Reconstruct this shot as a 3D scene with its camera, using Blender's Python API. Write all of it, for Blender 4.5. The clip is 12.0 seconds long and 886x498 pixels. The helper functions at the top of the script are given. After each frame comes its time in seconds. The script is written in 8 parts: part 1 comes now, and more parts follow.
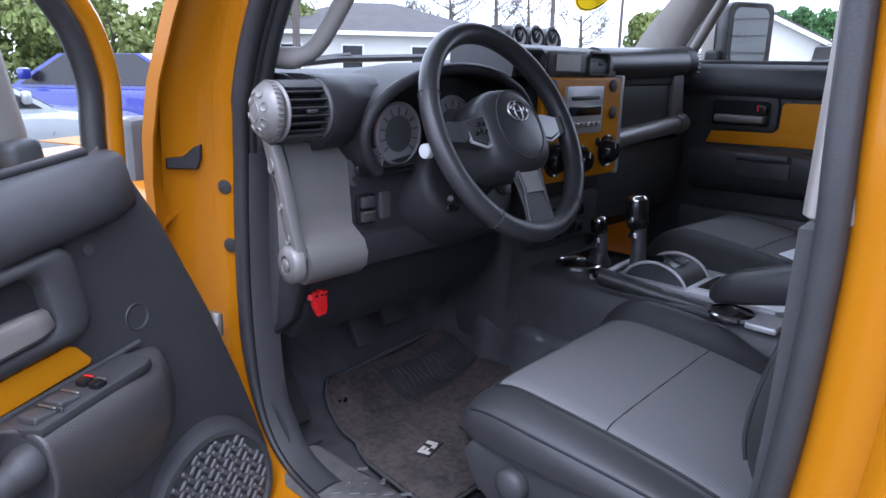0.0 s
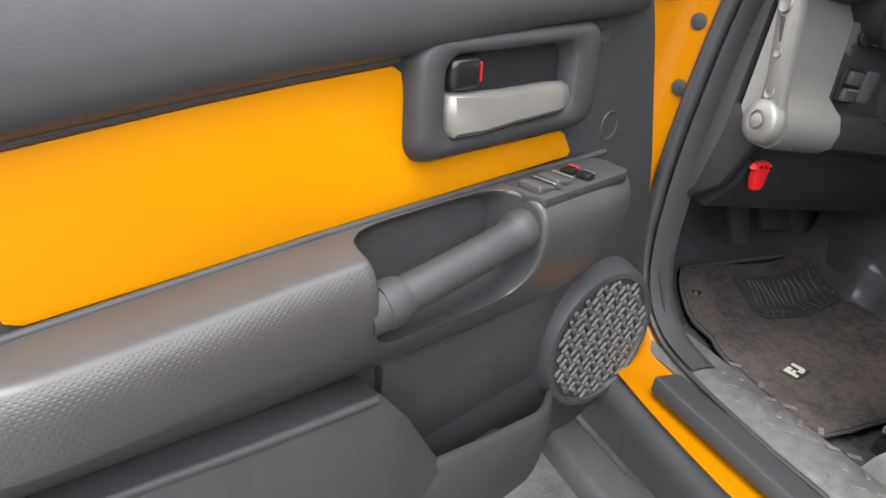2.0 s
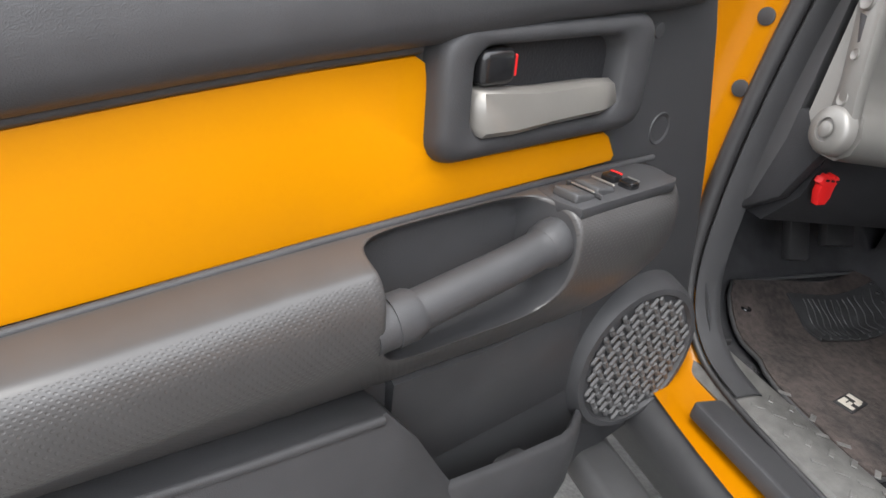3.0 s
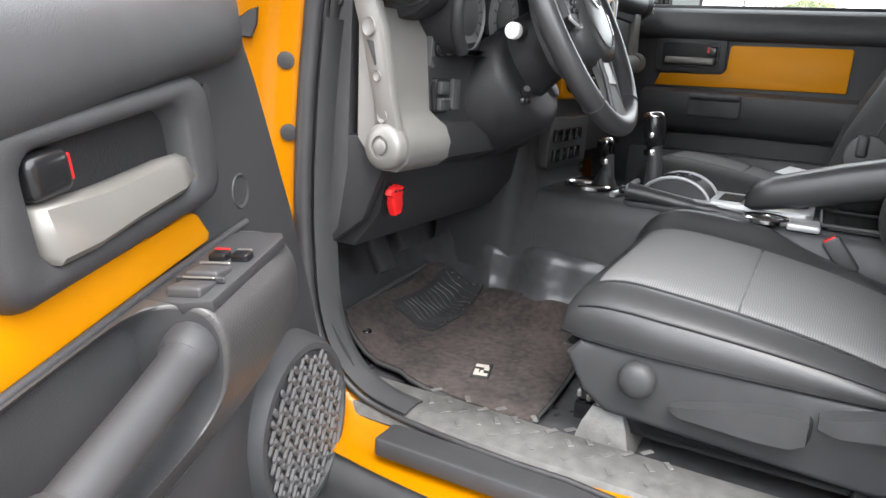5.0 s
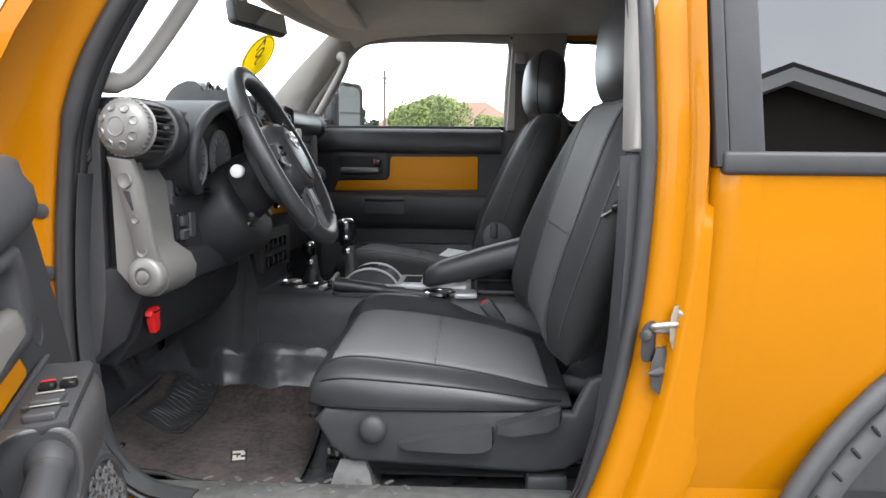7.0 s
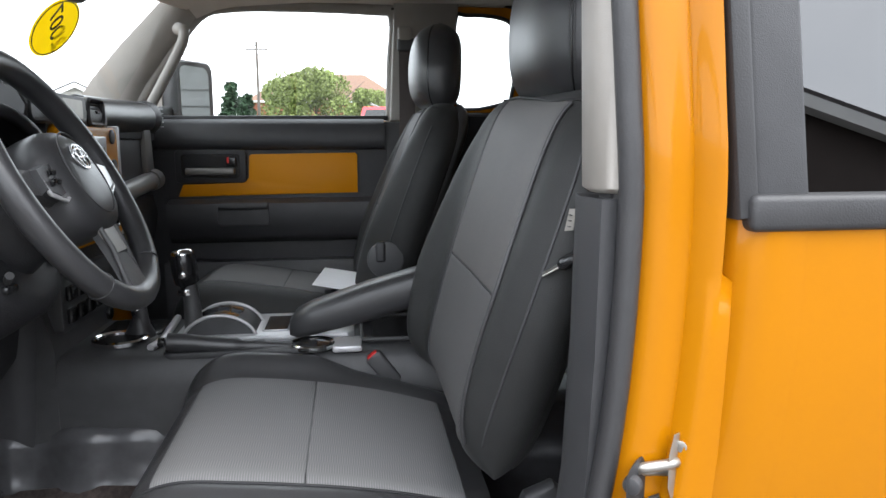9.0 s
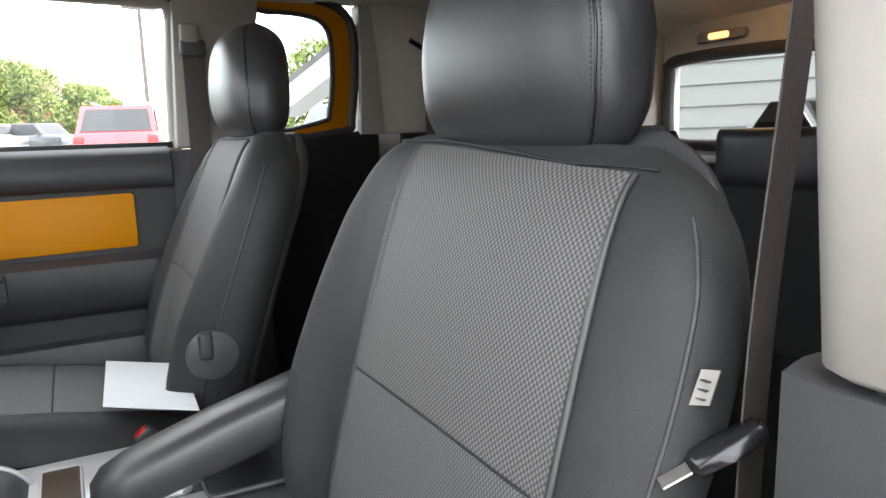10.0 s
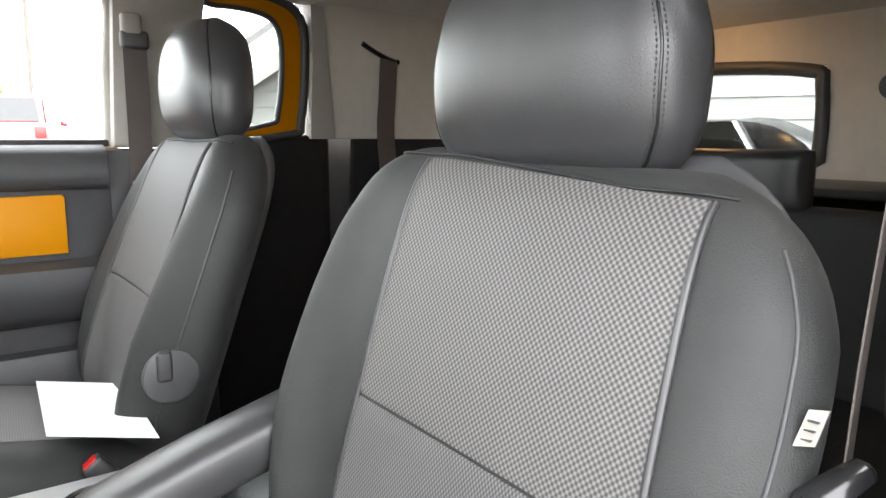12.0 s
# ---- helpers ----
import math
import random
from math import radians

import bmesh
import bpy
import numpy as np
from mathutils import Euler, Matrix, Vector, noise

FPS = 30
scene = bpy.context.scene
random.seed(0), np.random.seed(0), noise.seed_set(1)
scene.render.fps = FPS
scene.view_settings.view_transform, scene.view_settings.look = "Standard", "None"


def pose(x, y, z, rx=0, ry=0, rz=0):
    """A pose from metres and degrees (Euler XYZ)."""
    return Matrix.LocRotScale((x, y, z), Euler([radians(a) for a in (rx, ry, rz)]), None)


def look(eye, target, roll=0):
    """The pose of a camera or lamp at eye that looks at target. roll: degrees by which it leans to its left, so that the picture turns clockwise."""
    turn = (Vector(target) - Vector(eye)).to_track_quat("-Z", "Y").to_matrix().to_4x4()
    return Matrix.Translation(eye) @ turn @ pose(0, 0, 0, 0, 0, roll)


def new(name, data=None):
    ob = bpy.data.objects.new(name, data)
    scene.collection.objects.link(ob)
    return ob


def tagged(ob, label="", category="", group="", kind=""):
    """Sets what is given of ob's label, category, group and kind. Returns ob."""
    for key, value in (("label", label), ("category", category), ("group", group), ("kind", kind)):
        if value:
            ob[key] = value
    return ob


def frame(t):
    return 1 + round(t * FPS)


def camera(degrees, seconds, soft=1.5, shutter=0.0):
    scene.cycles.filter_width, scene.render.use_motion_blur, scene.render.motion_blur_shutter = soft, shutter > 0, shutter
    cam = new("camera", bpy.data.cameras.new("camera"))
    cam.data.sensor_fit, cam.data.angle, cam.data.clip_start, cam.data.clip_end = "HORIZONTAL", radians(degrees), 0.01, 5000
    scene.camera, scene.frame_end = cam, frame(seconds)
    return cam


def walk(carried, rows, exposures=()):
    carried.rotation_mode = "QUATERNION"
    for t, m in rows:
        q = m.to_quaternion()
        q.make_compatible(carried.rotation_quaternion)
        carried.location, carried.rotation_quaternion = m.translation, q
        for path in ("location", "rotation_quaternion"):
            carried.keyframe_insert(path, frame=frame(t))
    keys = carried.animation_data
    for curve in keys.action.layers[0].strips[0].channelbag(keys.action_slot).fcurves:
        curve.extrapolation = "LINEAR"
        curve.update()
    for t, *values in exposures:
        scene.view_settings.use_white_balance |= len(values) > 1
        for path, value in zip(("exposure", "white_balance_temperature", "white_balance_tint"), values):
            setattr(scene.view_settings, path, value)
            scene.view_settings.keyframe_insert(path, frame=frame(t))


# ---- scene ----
cam = camera(64.0, 12.0)
EXPOSURES = [(0, 1.75, 5400, 20), (0.5, 2.5, 5700, 14), (1, 2.6, 6300, 12), (1.5, 2.6, 6400, 10), (2.5, 2.25, 6500, 10), (4.5, 2.45, 6500, 10), (5, 2.85, 6500, 10), (5.5, 2.9, 6500, 10), (6.5, 2.2, 6400, 10),
             (8.5, 2.12, 6300, 10), (9, 2.12, 6300, 10), (9.5, 2.25, 6300, 10), (10, 3.05, 6500, 10), (10.5, 3.65, 6600, 10), (11, 3.8, 6800, 10), (12, 3.85, 6700, 10)]
PATH = [
    (0, (-1.489, -0.107, 1.369), (-0.062, 1.200, 0.864), 1.2),
    (0.5, (-1.490, 0.072, 1.316), (-0.066, 1.375, 0.792), 3.0),
    (1, (-1.601, 0.151, 1.273), (-0.255, 1.495, 0.654), 5.8),
    (1.5, (-1.640, 0.141, 1.232), (-0.593, 1.666, 0.470), 9.8),
    (2, (-1.735, 0.140, 1.186), (-0.778, 1.709, 0.396), 13.5),
    (2.5, (-1.720, 0.166, 1.183), (-0.880, 1.770, 0.332), 15.1),
    (4.5, (-1.584, 0.266, 1.176), (-0.376, 1.675, 0.431), 9.8),
    (5, (-1.682, 0.291, 1.158), (0.036, 1.185, 0.661), 3.8),
    (5.5, (-1.899, 0.219, 1.183), (-0.001, 0.740, 0.828), 1.9),
    (6, (-2.017, 0.287, 1.219), (-0.051, 0.537, 0.954), 1.1),
    (6.5, (-2.008, 0.307, 1.221), (-0.023, 0.415, 0.999), 0.8),
    (8.5, (-1.833, 0.239, 1.268), (0.149, 0.204, 1.000), 0.1),
    (9, (-1.552, 0.287, 1.304), (0.410, 0.031, 1.013), -0.3),
    (9.5, (-1.292, 0.404, 1.375), (0.577, -0.238, 1.068), -0.2),
    (10, (-1.078, 0.402, 1.393), (0.668, -0.519, 1.074), -1.9),
    (10.5, (-1.031, 0.461, 1.423), (0.620, -0.620, 1.096), -3.5),
    (11, (-1.012, 0.485, 1.433), (0.541, -0.726, 1.084), -3.9),
    (11.5, (-0.997, 0.495, 1.431), (0.531, -0.748, 1.079), -3.6),
    (12, (-0.970, 0.489, 1.406), (0.634, -0.664, 1.094), 0.2),
]
walk(cam, [(t, look(eye, target, roll)) for t, eye, target, roll in PATH], EXPOSURES)

# ---- light: bright overcast day ----
world = bpy.data.worlds.new("overcast")
scene.world = world
world.use_nodes = True
wn, wl = world.node_tree.nodes, world.node_tree.links
wn.clear()
w_out, w_bg = wn.new("ShaderNodeOutputWorld"), wn.new("ShaderNodeBackground")
w_sky, w_mix = wn.new("ShaderNodeTexSky"), wn.new("ShaderNodeMix")
w_noise, w_ramp, w_co = wn.new("ShaderNodeTexNoise"), wn.new("ShaderNodeValToRGB"), wn.new("ShaderNodeTexCoord")
w_sky.sky_type, w_sky.sun_disc = "NISHITA", False
w_sky.sun_elevation, w_sky.sun_rotation = radians(59), radians(236)
w_mix.data_type = "RGBA"
w_mix.inputs["Factor"].default_value = 0.9
w_noise.inputs["Scale"].default_value, w_noise.inputs["Detail"].default_value = 2.2, 5
w_ramp.color_ramp.elements[0].color, w_ramp.color_ramp.elements[1].color = (8.2, 8.5, 9.0, 1), (11.0, 11.2, 11.4, 1)
w_ramp.color_ramp.elements[0].position, w_ramp.color_ramp.elements[1].position = 0.3, 0.7
wl.new(w_co.outputs["Generated"], w_noise.inputs["Vector"])
wl.new(w_noise.outputs["Fac"], w_ramp.inputs["Fac"])
wl.new(w_sky.outputs["Color"], w_mix.inputs["A"])
wl.new(w_ramp.outputs["Color"], w_mix.inputs["B"])
wl.new(w_mix.outputs["Result"], w_bg.inputs["Color"])
w_bg.inputs["Strength"].default_value = 0.12
wl.new(w_bg.outputs["Background"], w_out.inputs["Surface"])
sun = new("sun", bpy.data.lights.new("sun", "SUN"))
sun.data.energy, sun.data.angle, sun.data.color = 0.7, radians(30), (1.0, 0.96, 0.9)
sun.matrix_basis = look((-9, -6, 18), (0, 0, 0))


# ---- materials ----
def material(name, color, rough=0.5, metal=0.0, vary=0.12, scale=30.0, bump=0.0, bump_scale=200.0, coat=0.0, spec=0.5, sheen=0.0, bump_dist=0.002):
    """A principled material with two scales of colour variation and fine relief."""
    m = bpy.data.materials.new(name)
    m.use_nodes = True
    n, l = m.node_tree.nodes, m.node_tree.links
    b = n["Principled BSDF"]
    b.inputs["Roughness"].default_value, b.inputs["Metallic"].default_value = rough, metal
    b.inputs["Coat Weight"].default_value, b.inputs["Coat Roughness"].default_value = coat, 0.05
    b.inputs["Specular IOR Level"].default_value = spec
    b.inputs["Sheen Weight"].default_value = sheen
    co = n.new("ShaderNodeTexCoord")
    big, fine, mix, hsv = n.new("ShaderNodeTexNoise"), n.new("ShaderNodeTexNoise"), n.new("ShaderNodeMath"), n.new("ShaderNodeMapRange")
    big.inputs["Scale"].default_value, fine.inputs["Scale"].default_value = scale * 0.12, scale
    big.inputs["Detail"].default_value, fine.inputs["Detail"].default_value = 3, 4
    for t in (big, fine):
        l.new(co.outputs["Object"], t.inputs["Vector"])
    mix.operation = "ADD"
    l.new(big.outputs["Fac"], mix.inputs[0])
    l.new(fine.outputs["Fac"], mix.inputs[1])
    hsv.inputs["From Min"].default_value, hsv.inputs["From Max"].default_value = 0.6, 1.4
    hsv.inputs["To Min"].default_value, hsv.inputs["To Max"].default_value = 1 - vary, 1 + vary
    l.new(mix.outputs[0], hsv.inputs["Value"])
    mul = n.new("ShaderNodeMix")
    mul.data_type, mul.blend_type = "RGBA", "MULTIPLY"
    mul.inputs["Factor"].default_value = 1
    mul.inputs["A"].default_value = (*color, 1)
    comb = n.new("ShaderNodeCombineColor")
    for k in range(3):
        l.new(hsv.outputs["Result"], comb.inputs[k])
    l.new(comb.outputs["Color"], mul.inputs["B"])
    l.new(mul.outputs["Result"], b.inputs["Base Color"])
    if rough > 0.15:
        rr = n.new("ShaderNodeMapRange")
        rr.inputs["To Min"].default_value, rr.inputs["To Max"].default_value = max(0.02, rough - 0.08), min(1, rough + 0.08)
        l.new(big.outputs["Fac"], rr.inputs["Value"])
        l.new(rr.outputs["Result"], b.inputs["Roughness"])
    if bump:
        t, bm_ = n.new("ShaderNodeTexNoise"), n.new("ShaderNodeBump")
        t.inputs["Scale"].default_value, t.inputs["Detail"].default_value = bump_scale, 2
        bm_.inputs["Strength"].default_value, bm_.inputs["Distance"].default_value = bump, bump_dist
        l.new(co.outputs["Object"], t.inputs["Vector"])
        l.new(t.outputs["Fac"], bm_.inputs["Height"])
        l.new(bm_.outputs["Normal"], b.inputs["Normal"])
    return m


def woven(name, dark, light, pitch, depth, rough=0.75, axes=("X", "Z"), skew=0.5):
    """A cloth of small regular knots: two crossed waves give the relief and the colour."""
    m = material(name, dark, rough, vary=0.15, scale=60, sheen=0.0)
    n, l = m.node_tree.nodes, m.node_tree.links
    b = n["Principled BSDF"]
    co, sep = n.new("ShaderNodeTexCoord"), n.new("ShaderNodeSeparateXYZ")
    l.new(co.outputs["Object"], sep.inputs[0])

    def wave(a, c, ka, kc):
        p, q, s, sn = (n.new("ShaderNodeMath") for _ in range(4))
        p.operation = q.operation = "MULTIPLY"
        s.operation, sn.operation = "ADD", "SINE"
        p.inputs[1].default_value, q.inputs[1].default_value = ka * 2 * math.pi / pitch, kc * 2 * math.pi / pitch
        l.new(sep.outputs[a], p.inputs[0])
        l.new(sep.outputs[c], q.inputs[0])
        l.new(p.outputs[0], s.inputs[0])
        l.new(q.outputs[0], s.inputs[1])
        l.new(s.outputs[0], sn.inputs[0])
        return sn

    w1, w2 = wave(axes[0], axes[1], skew, 1.0), wave(axes[0], axes[1], skew, -1.0)
    add, rng = n.new("ShaderNodeMath"), n.new("ShaderNodeMapRange")
    add.operation = "ADD"
    l.new(w1.outputs[0], add.inputs[0])
    l.new(w2.outputs[0], add.inputs[1])
    rng.inputs["From Min"].default_value, rng.inputs["From Max"].default_value = -1.2, 1.6
    l.new(add.outputs[0], rng.inputs["Value"])
    mix = n.new("ShaderNodeMix")
    mix.data_type = "RGBA"
    mix.inputs["A"].default_value, mix.inputs["B"].default_value = (*dark, 1), (*light, 1)
    l.new(rng.outputs["Result"], mix.inputs["Factor"])
    l.new(mix.outputs["Result"], b.inputs["Base Color"])
    bp = n.new("ShaderNodeBump")
    bp.inputs["Strength"].default_value, bp.inputs["Distance"].default_value = 0.8, depth
    l.new(rng.outputs["Result"], bp.inputs["Height"])
    l.new(bp.outputs["Normal"], b.inputs["Normal"])
    return m


def dotted(name, color, pitch, rough=0.5, depth=0.0006):
    """Plastic with staggered rows of small pressed dots, laid out in metres by the mesh's own coordinates; none below v = 0."""
    m = material(name, color, rough, vary=0.1, bump=0.0)
    n, l = m.node_tree.nodes, m.node_tree.links
    co, mp, v, r, bp = (n.new("ShaderNode" + k) for k in ("TexCoord", "Mapping", "TexVoronoi", "MapRange", "Bump"))
    sep, gate, mul = n.new("ShaderNodeSeparateXYZ"), n.new("ShaderNodeMath"), n.new("ShaderNodeMath")
    gate.operation, mul.operation = "GREATER_THAN", "MULTIPLY"
    gate.inputs[1].default_value = 0.0
    mp.inputs["Rotation"].default_value = (0, 0, radians(45))
    v.voronoi_dimensions = "2D"
    v.inputs["Scale"].default_value, v.inputs["Randomness"].default_value = 1 / pitch, 0.0
    l.new(co.outputs["UV"], mp.inputs["Vector"])
    l.new(mp.outputs["Vector"], v.inputs["Vector"])
    r.inputs["From Min"].default_value, r.inputs["From Max"].default_value = 0.18, 0.32
    r.inputs["To Min"].default_value, r.inputs["To Max"].default_value = 1.0, 0.0
    l.new(v.outputs["Distance"], r.inputs["Value"])
    l.new(co.outputs["UV"], sep.inputs[0])
    l.new(sep.outputs["Y"], gate.inputs[0])
    l.new(r.outputs["Result"], mul.inputs[0])
    l.new(gate.outputs[0], mul.inputs[1])
    bp.inputs["Strength"].default_value, bp.inputs["Distance"].default_value = 1.0, -depth
    l.new(mul.outputs[0], bp.inputs["Height"])
    l.new(bp.outputs["Normal"], n["Principled BSDF"].inputs["Normal"])
    return m


def glass(name, tint=(1, 1, 1), low=0.05, rough=0.0):
    m = bpy.data.materials.new(name)
    m.use_nodes = True
    n, l = m.node_tree.nodes, m.node_tree.links
    n.clear()
    out, tr, gl, mx, fr = (n.new("ShaderNode" + k) for k in ("OutputMaterial", "BsdfTransparent", "BsdfGlossy", "MixShader", "LayerWeight"))
    pw, mr = n.new("ShaderNodeMath"), n.new("ShaderNodeMapRange")
    pw.operation = "POWER"
    pw.inputs[1].default_value = 4.0
    tr.inputs["Color"].default_value = (*tint, 1)
    gl.inputs["Roughness"].default_value = rough
    fr.inputs["Blend"].default_value = 0.5
    mr.inputs["To Min"].default_value, mr.inputs["To Max"].default_value = low, 0.75
    l.new(fr.outputs["Facing"], pw.inputs[0])
    l.new(pw.outputs[0], mr.inputs["Value"])
    l.new(mr.outputs["Result"], mx.inputs["Fac"])
    l.new(tr.outputs["BSDF"], mx.inputs[1])
    l.new(gl.outputs["BSDF"], mx.inputs[2])
    l.new(mx.outputs["Shader"], out.inputs["Surface"])
    return m


def glowing(name, color, strength):
    m = bpy.data.materials.new(name)
    m.use_nodes = True
    b = m.node_tree.nodes["Principled BSDF"]
    b.inputs["Base Color"].default_value = (*color, 1)
    b.inputs["Emission Color"].default_value, b.inputs["Emission Strength"].default_value = (*color, 1), strength
    return m


PAINT = material("yellow_paint", (0.36, 0.130, 0.0), 0.34, vary=0.03, scale=8, bump=0.03, bump_scale=900, coat=0.22, spec=0.12)
INSERT = material("yellow_trim_panel", (0.56, 0.215, 0.0), 0.42, vary=0.03, scale=8, spec=0.15, bump=0.06, bump_scale=700)
DIAL = material("dial_grey", (0.17, 0.17, 0.175), 0.5, vary=0.1)
GREY = material("charcoal_plastic", (0.043, 0.043, 0.0455), 0.48, vary=0.14, bump=0.25, bump_scale=900, spec=0.4)
BLACK = material("black_plastic", (0.052, 0.052, 0.054), 0.48, vary=0.2, bump=0.25, bump_scale=900)
DASH = material("black_grained_vinyl", (0.021, 0.021, 0.023), 0.52, vary=0.18, bump=0.35, bump_scale=420, spec=0.3)
GLOSS = material("gloss_black_plastic", (0.012, 0.012, 0.013), 0.22, vary=0.15)
MESHP = material("grille_plastic", (0.078, 0.077, 0.078), 0.45, vary=0.12, bump=0.1, bump_scale=900)
DOTS = dotted("dotted_charcoal_plastic", (0.054, 0.052, 0.052), 0.0050, 0.36, 0.00022)
RUBBER = material("rubber_seal", (0.026, 0.0255, 0.027), 0.5, vary=0.2, bump=0.2, bump_scale=500)
VINYL = material("vinyl_floor", (0.066, 0.066, 0.070), 0.24, vary=0.3, scale=25, bump=0.7, bump_scale=7, bump_dist=0.02)
CARPET = material("mat_carpet", (0.042, 0.032, 0.029), 0.95, vary=0.95, scale=85, bump=1.0, bump_scale=700, sheen=0.03)
LEATHER = material("black_leather", (0.036, 0.036, 0.038), 0.36, vary=0.12, bump=0.14, bump_scale=650)
BOLSTER = material("black_bolster_cloth", (0.024, 0.0245, 0.0245), 0.58, vary=0.18, bump=0.3, bump_scale=700, sheen=0.03, spec=0.32)
CLOTH = woven("black_seat_cloth", (0.014, 0.014, 0.015), (0.032, 0.032, 0.034), 0.003, 0.0004, 0.8, skew=1.0)
MESH = woven("open_mesh_cloth", (0.035, 0.034, 0.034), (0.165, 0.157, 0.153), 0.0064, 0.0003, 0.65, skew=0.95)
RIB = woven("ribbed_cloth", (0.036, 0.035, 0.036), (0.145, 0.141, 0.140), 0.007, 0.0006, 0.7, skew=1.4)
SILVER = material("silver_plastic", (0.50, 0.50, 0.51), 0.33, metal=0.25, vary=0.06, bump=0.05)
PEWTER = material("satin_pewter_plastic", (0.20, 0.193, 0.183), 0.42, metal=0.35, vary=0.06, bump=0.08, bump_scale=600)
HANDLE = material("champagne_plastic", (0.175, 0.166, 0.153), 0.38, metal=0.3, vary=0.05, bump=0.05)
SCUFF = material("scuffed_charcoal_plastic", (0.105, 0.103, 0.099), 0.42, vary=0.45, scale=45, bump=0.35, bump_scale=300)
CHROME = material("chrome", (0.62, 0.62, 0.63), 0.14, metal=1.0, vary=0.05)
STEEL = material("zinc_steel", (0.40, 0.385, 0.36), 0.42, metal=0.9, vary=0.15)
BEIGE = material("stone_grey_trim", (0.27, 0.252, 0.23), 0.6, vary=0.06, bump=0.15, bump_scale=700)
LINING = material("headliner_cloth", (0.54, 0.51, 0.462), 0.95, vary=0.08, bump=0.4, bump_scale=600)
QUARTER = material("quarter_trim", (0.46, 0.43, 0.38), 0.7, vary=0.08, bump=0.2)
WEB = material("belt_webbing", (0.070, 0.057, 0.053), 0.7, vary=0.15, bump=0.5, bump_scale=500)
PAD = material("black_heel_rubber", (0.034, 0.034, 0.036), 0.40, vary=0.25, bump=0.3, bump_scale=120)
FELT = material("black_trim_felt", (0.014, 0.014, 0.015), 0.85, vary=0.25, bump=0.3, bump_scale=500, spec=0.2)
RED = material("red_plastic", (0.62, 0.012, 0.012), 0.4, vary=0.08)
WHITE = material("white_plastic", (0.75, 0.75, 0.74), 0.5, vary=0.05)
PAPER = material("white_paper", (0.82, 0.83, 0.85), 0.8, vary=0.02)
GLASS = glass("clear_glass", (0.93, 0.96, 0.95), 0.05)
TINT = glass("privacy_glass", (0.05, 0.05, 0.055), 0.12)
MIRROR = material("mirror_glass", (0.70, 0.73, 0.74), 0.02, metal=1.0, vary=0.0)
ASPHALT = material("asphalt", (0.135, 0.131, 0.124), 0.9, vary=0.45, scale=120, bump=1.0, bump_scale=150)
GRASS = material("grass", (0.06, 0.13, 0.02), 0.9, vary=0.4, scale=6)
LEAF = material("spring_leaves", (0.15, 0.185, 0.045), 0.7, vary=0.5, scale=3)
PINE = material("pine_needles", (0.02, 0.05, 0.02), 0.8, vary=0.4, scale=3)
BARK = material("bark", (0.09, 0.075, 0.065), 0.9, vary=0.3, scale=10)
SHINGLE = material("roof_shingles", (0.075, 0.07, 0.07), 0.9, vary=0.3, scale=12)
SIDING = material("pale_siding", (0.55, 0.54, 0.50), 0.7, vary=0.05)
BRICK = material("red_brick", (0.25, 0.08, 0.05), 0.85, vary=0.25, scale=12)
DARKWALL = material("dark_house_wall", (0.07, 0.055, 0.05), 0.8, vary=0.2)
TYRE = material("tyre_rubber", (0.02, 0.02, 0.02), 0.75, vary=0.2, bump=0.3, bump_scale=120)


# ---- building blocks ----
SPACE = {}


def thing(name, at, label, category, group="", kind=""):
    """An empty at its base (a point or a pose) that parents its parts; parts are given in world metres for a point, local for a pose."""
    ob = new(name)
    ob.empty_display_size = 0.05
    if isinstance(at, Matrix):
        ob.matrix_basis = at
        SPACE[ob] = Matrix.Identity(4)
    else:
        ob.matrix_basis = Matrix.Translation(at)
        SPACE[ob] = Matrix.Translation(at).inverted()
    return tagged(ob, label, category, group, kind)


def part(name, data, mat, parent=None, label="", smooth=32):
    """Links a bmesh or (vertices, faces) as one mesh object under a thing or a part."""
    me = bpy.data.meshes.new(name)
    if isinstance(data, bmesh.types.BMesh):
        bmesh.ops.recalc_face_normals(data, faces=data.faces)
        data.to_mesh(me)
        data.free()
    else:
        me.from_pydata([tuple(v) for v in data[0]], [], data[1])
        b = bmesh.new()
        b.from_mesh(me)
        bmesh.ops.recalc_face_normals(b, faces=b.faces)
        b.to_mesh(me)
        b.free()
    if parent is not None:
        me.transform(SPACE[parent])
    for p in me.polygons:
        p.use_smooth = smooth > 0
    if smooth:
        me.set_sharp_from_angle(angle=radians(smooth))
    me.materials.append(mat)
    ob = new(name, me)
    if parent is not None:
        ob.parent = parent
        SPACE[ob] = SPACE[parent]
    if label:
        tagged(ob, label)
    return ob


def box(c, s, bev=0.004, seg=2, m=None):
    b = bmesh.new()
    bmesh.ops.create_cube(b, size=1)
    bmesh.ops.scale(b, vec=s, verts=b.verts)
    if bev:
        bmesh.ops.bevel(b, geom=b.edges[:], offset=min(bev, min(s) * 0.49), segments=seg, affect="EDGES", profile=0.5)
    if m is not None:
        bmesh.ops.transform(b, matrix=m, verts=b.verts)
    bmesh.ops.translate(b, vec=c, verts=b.verts)
    return b


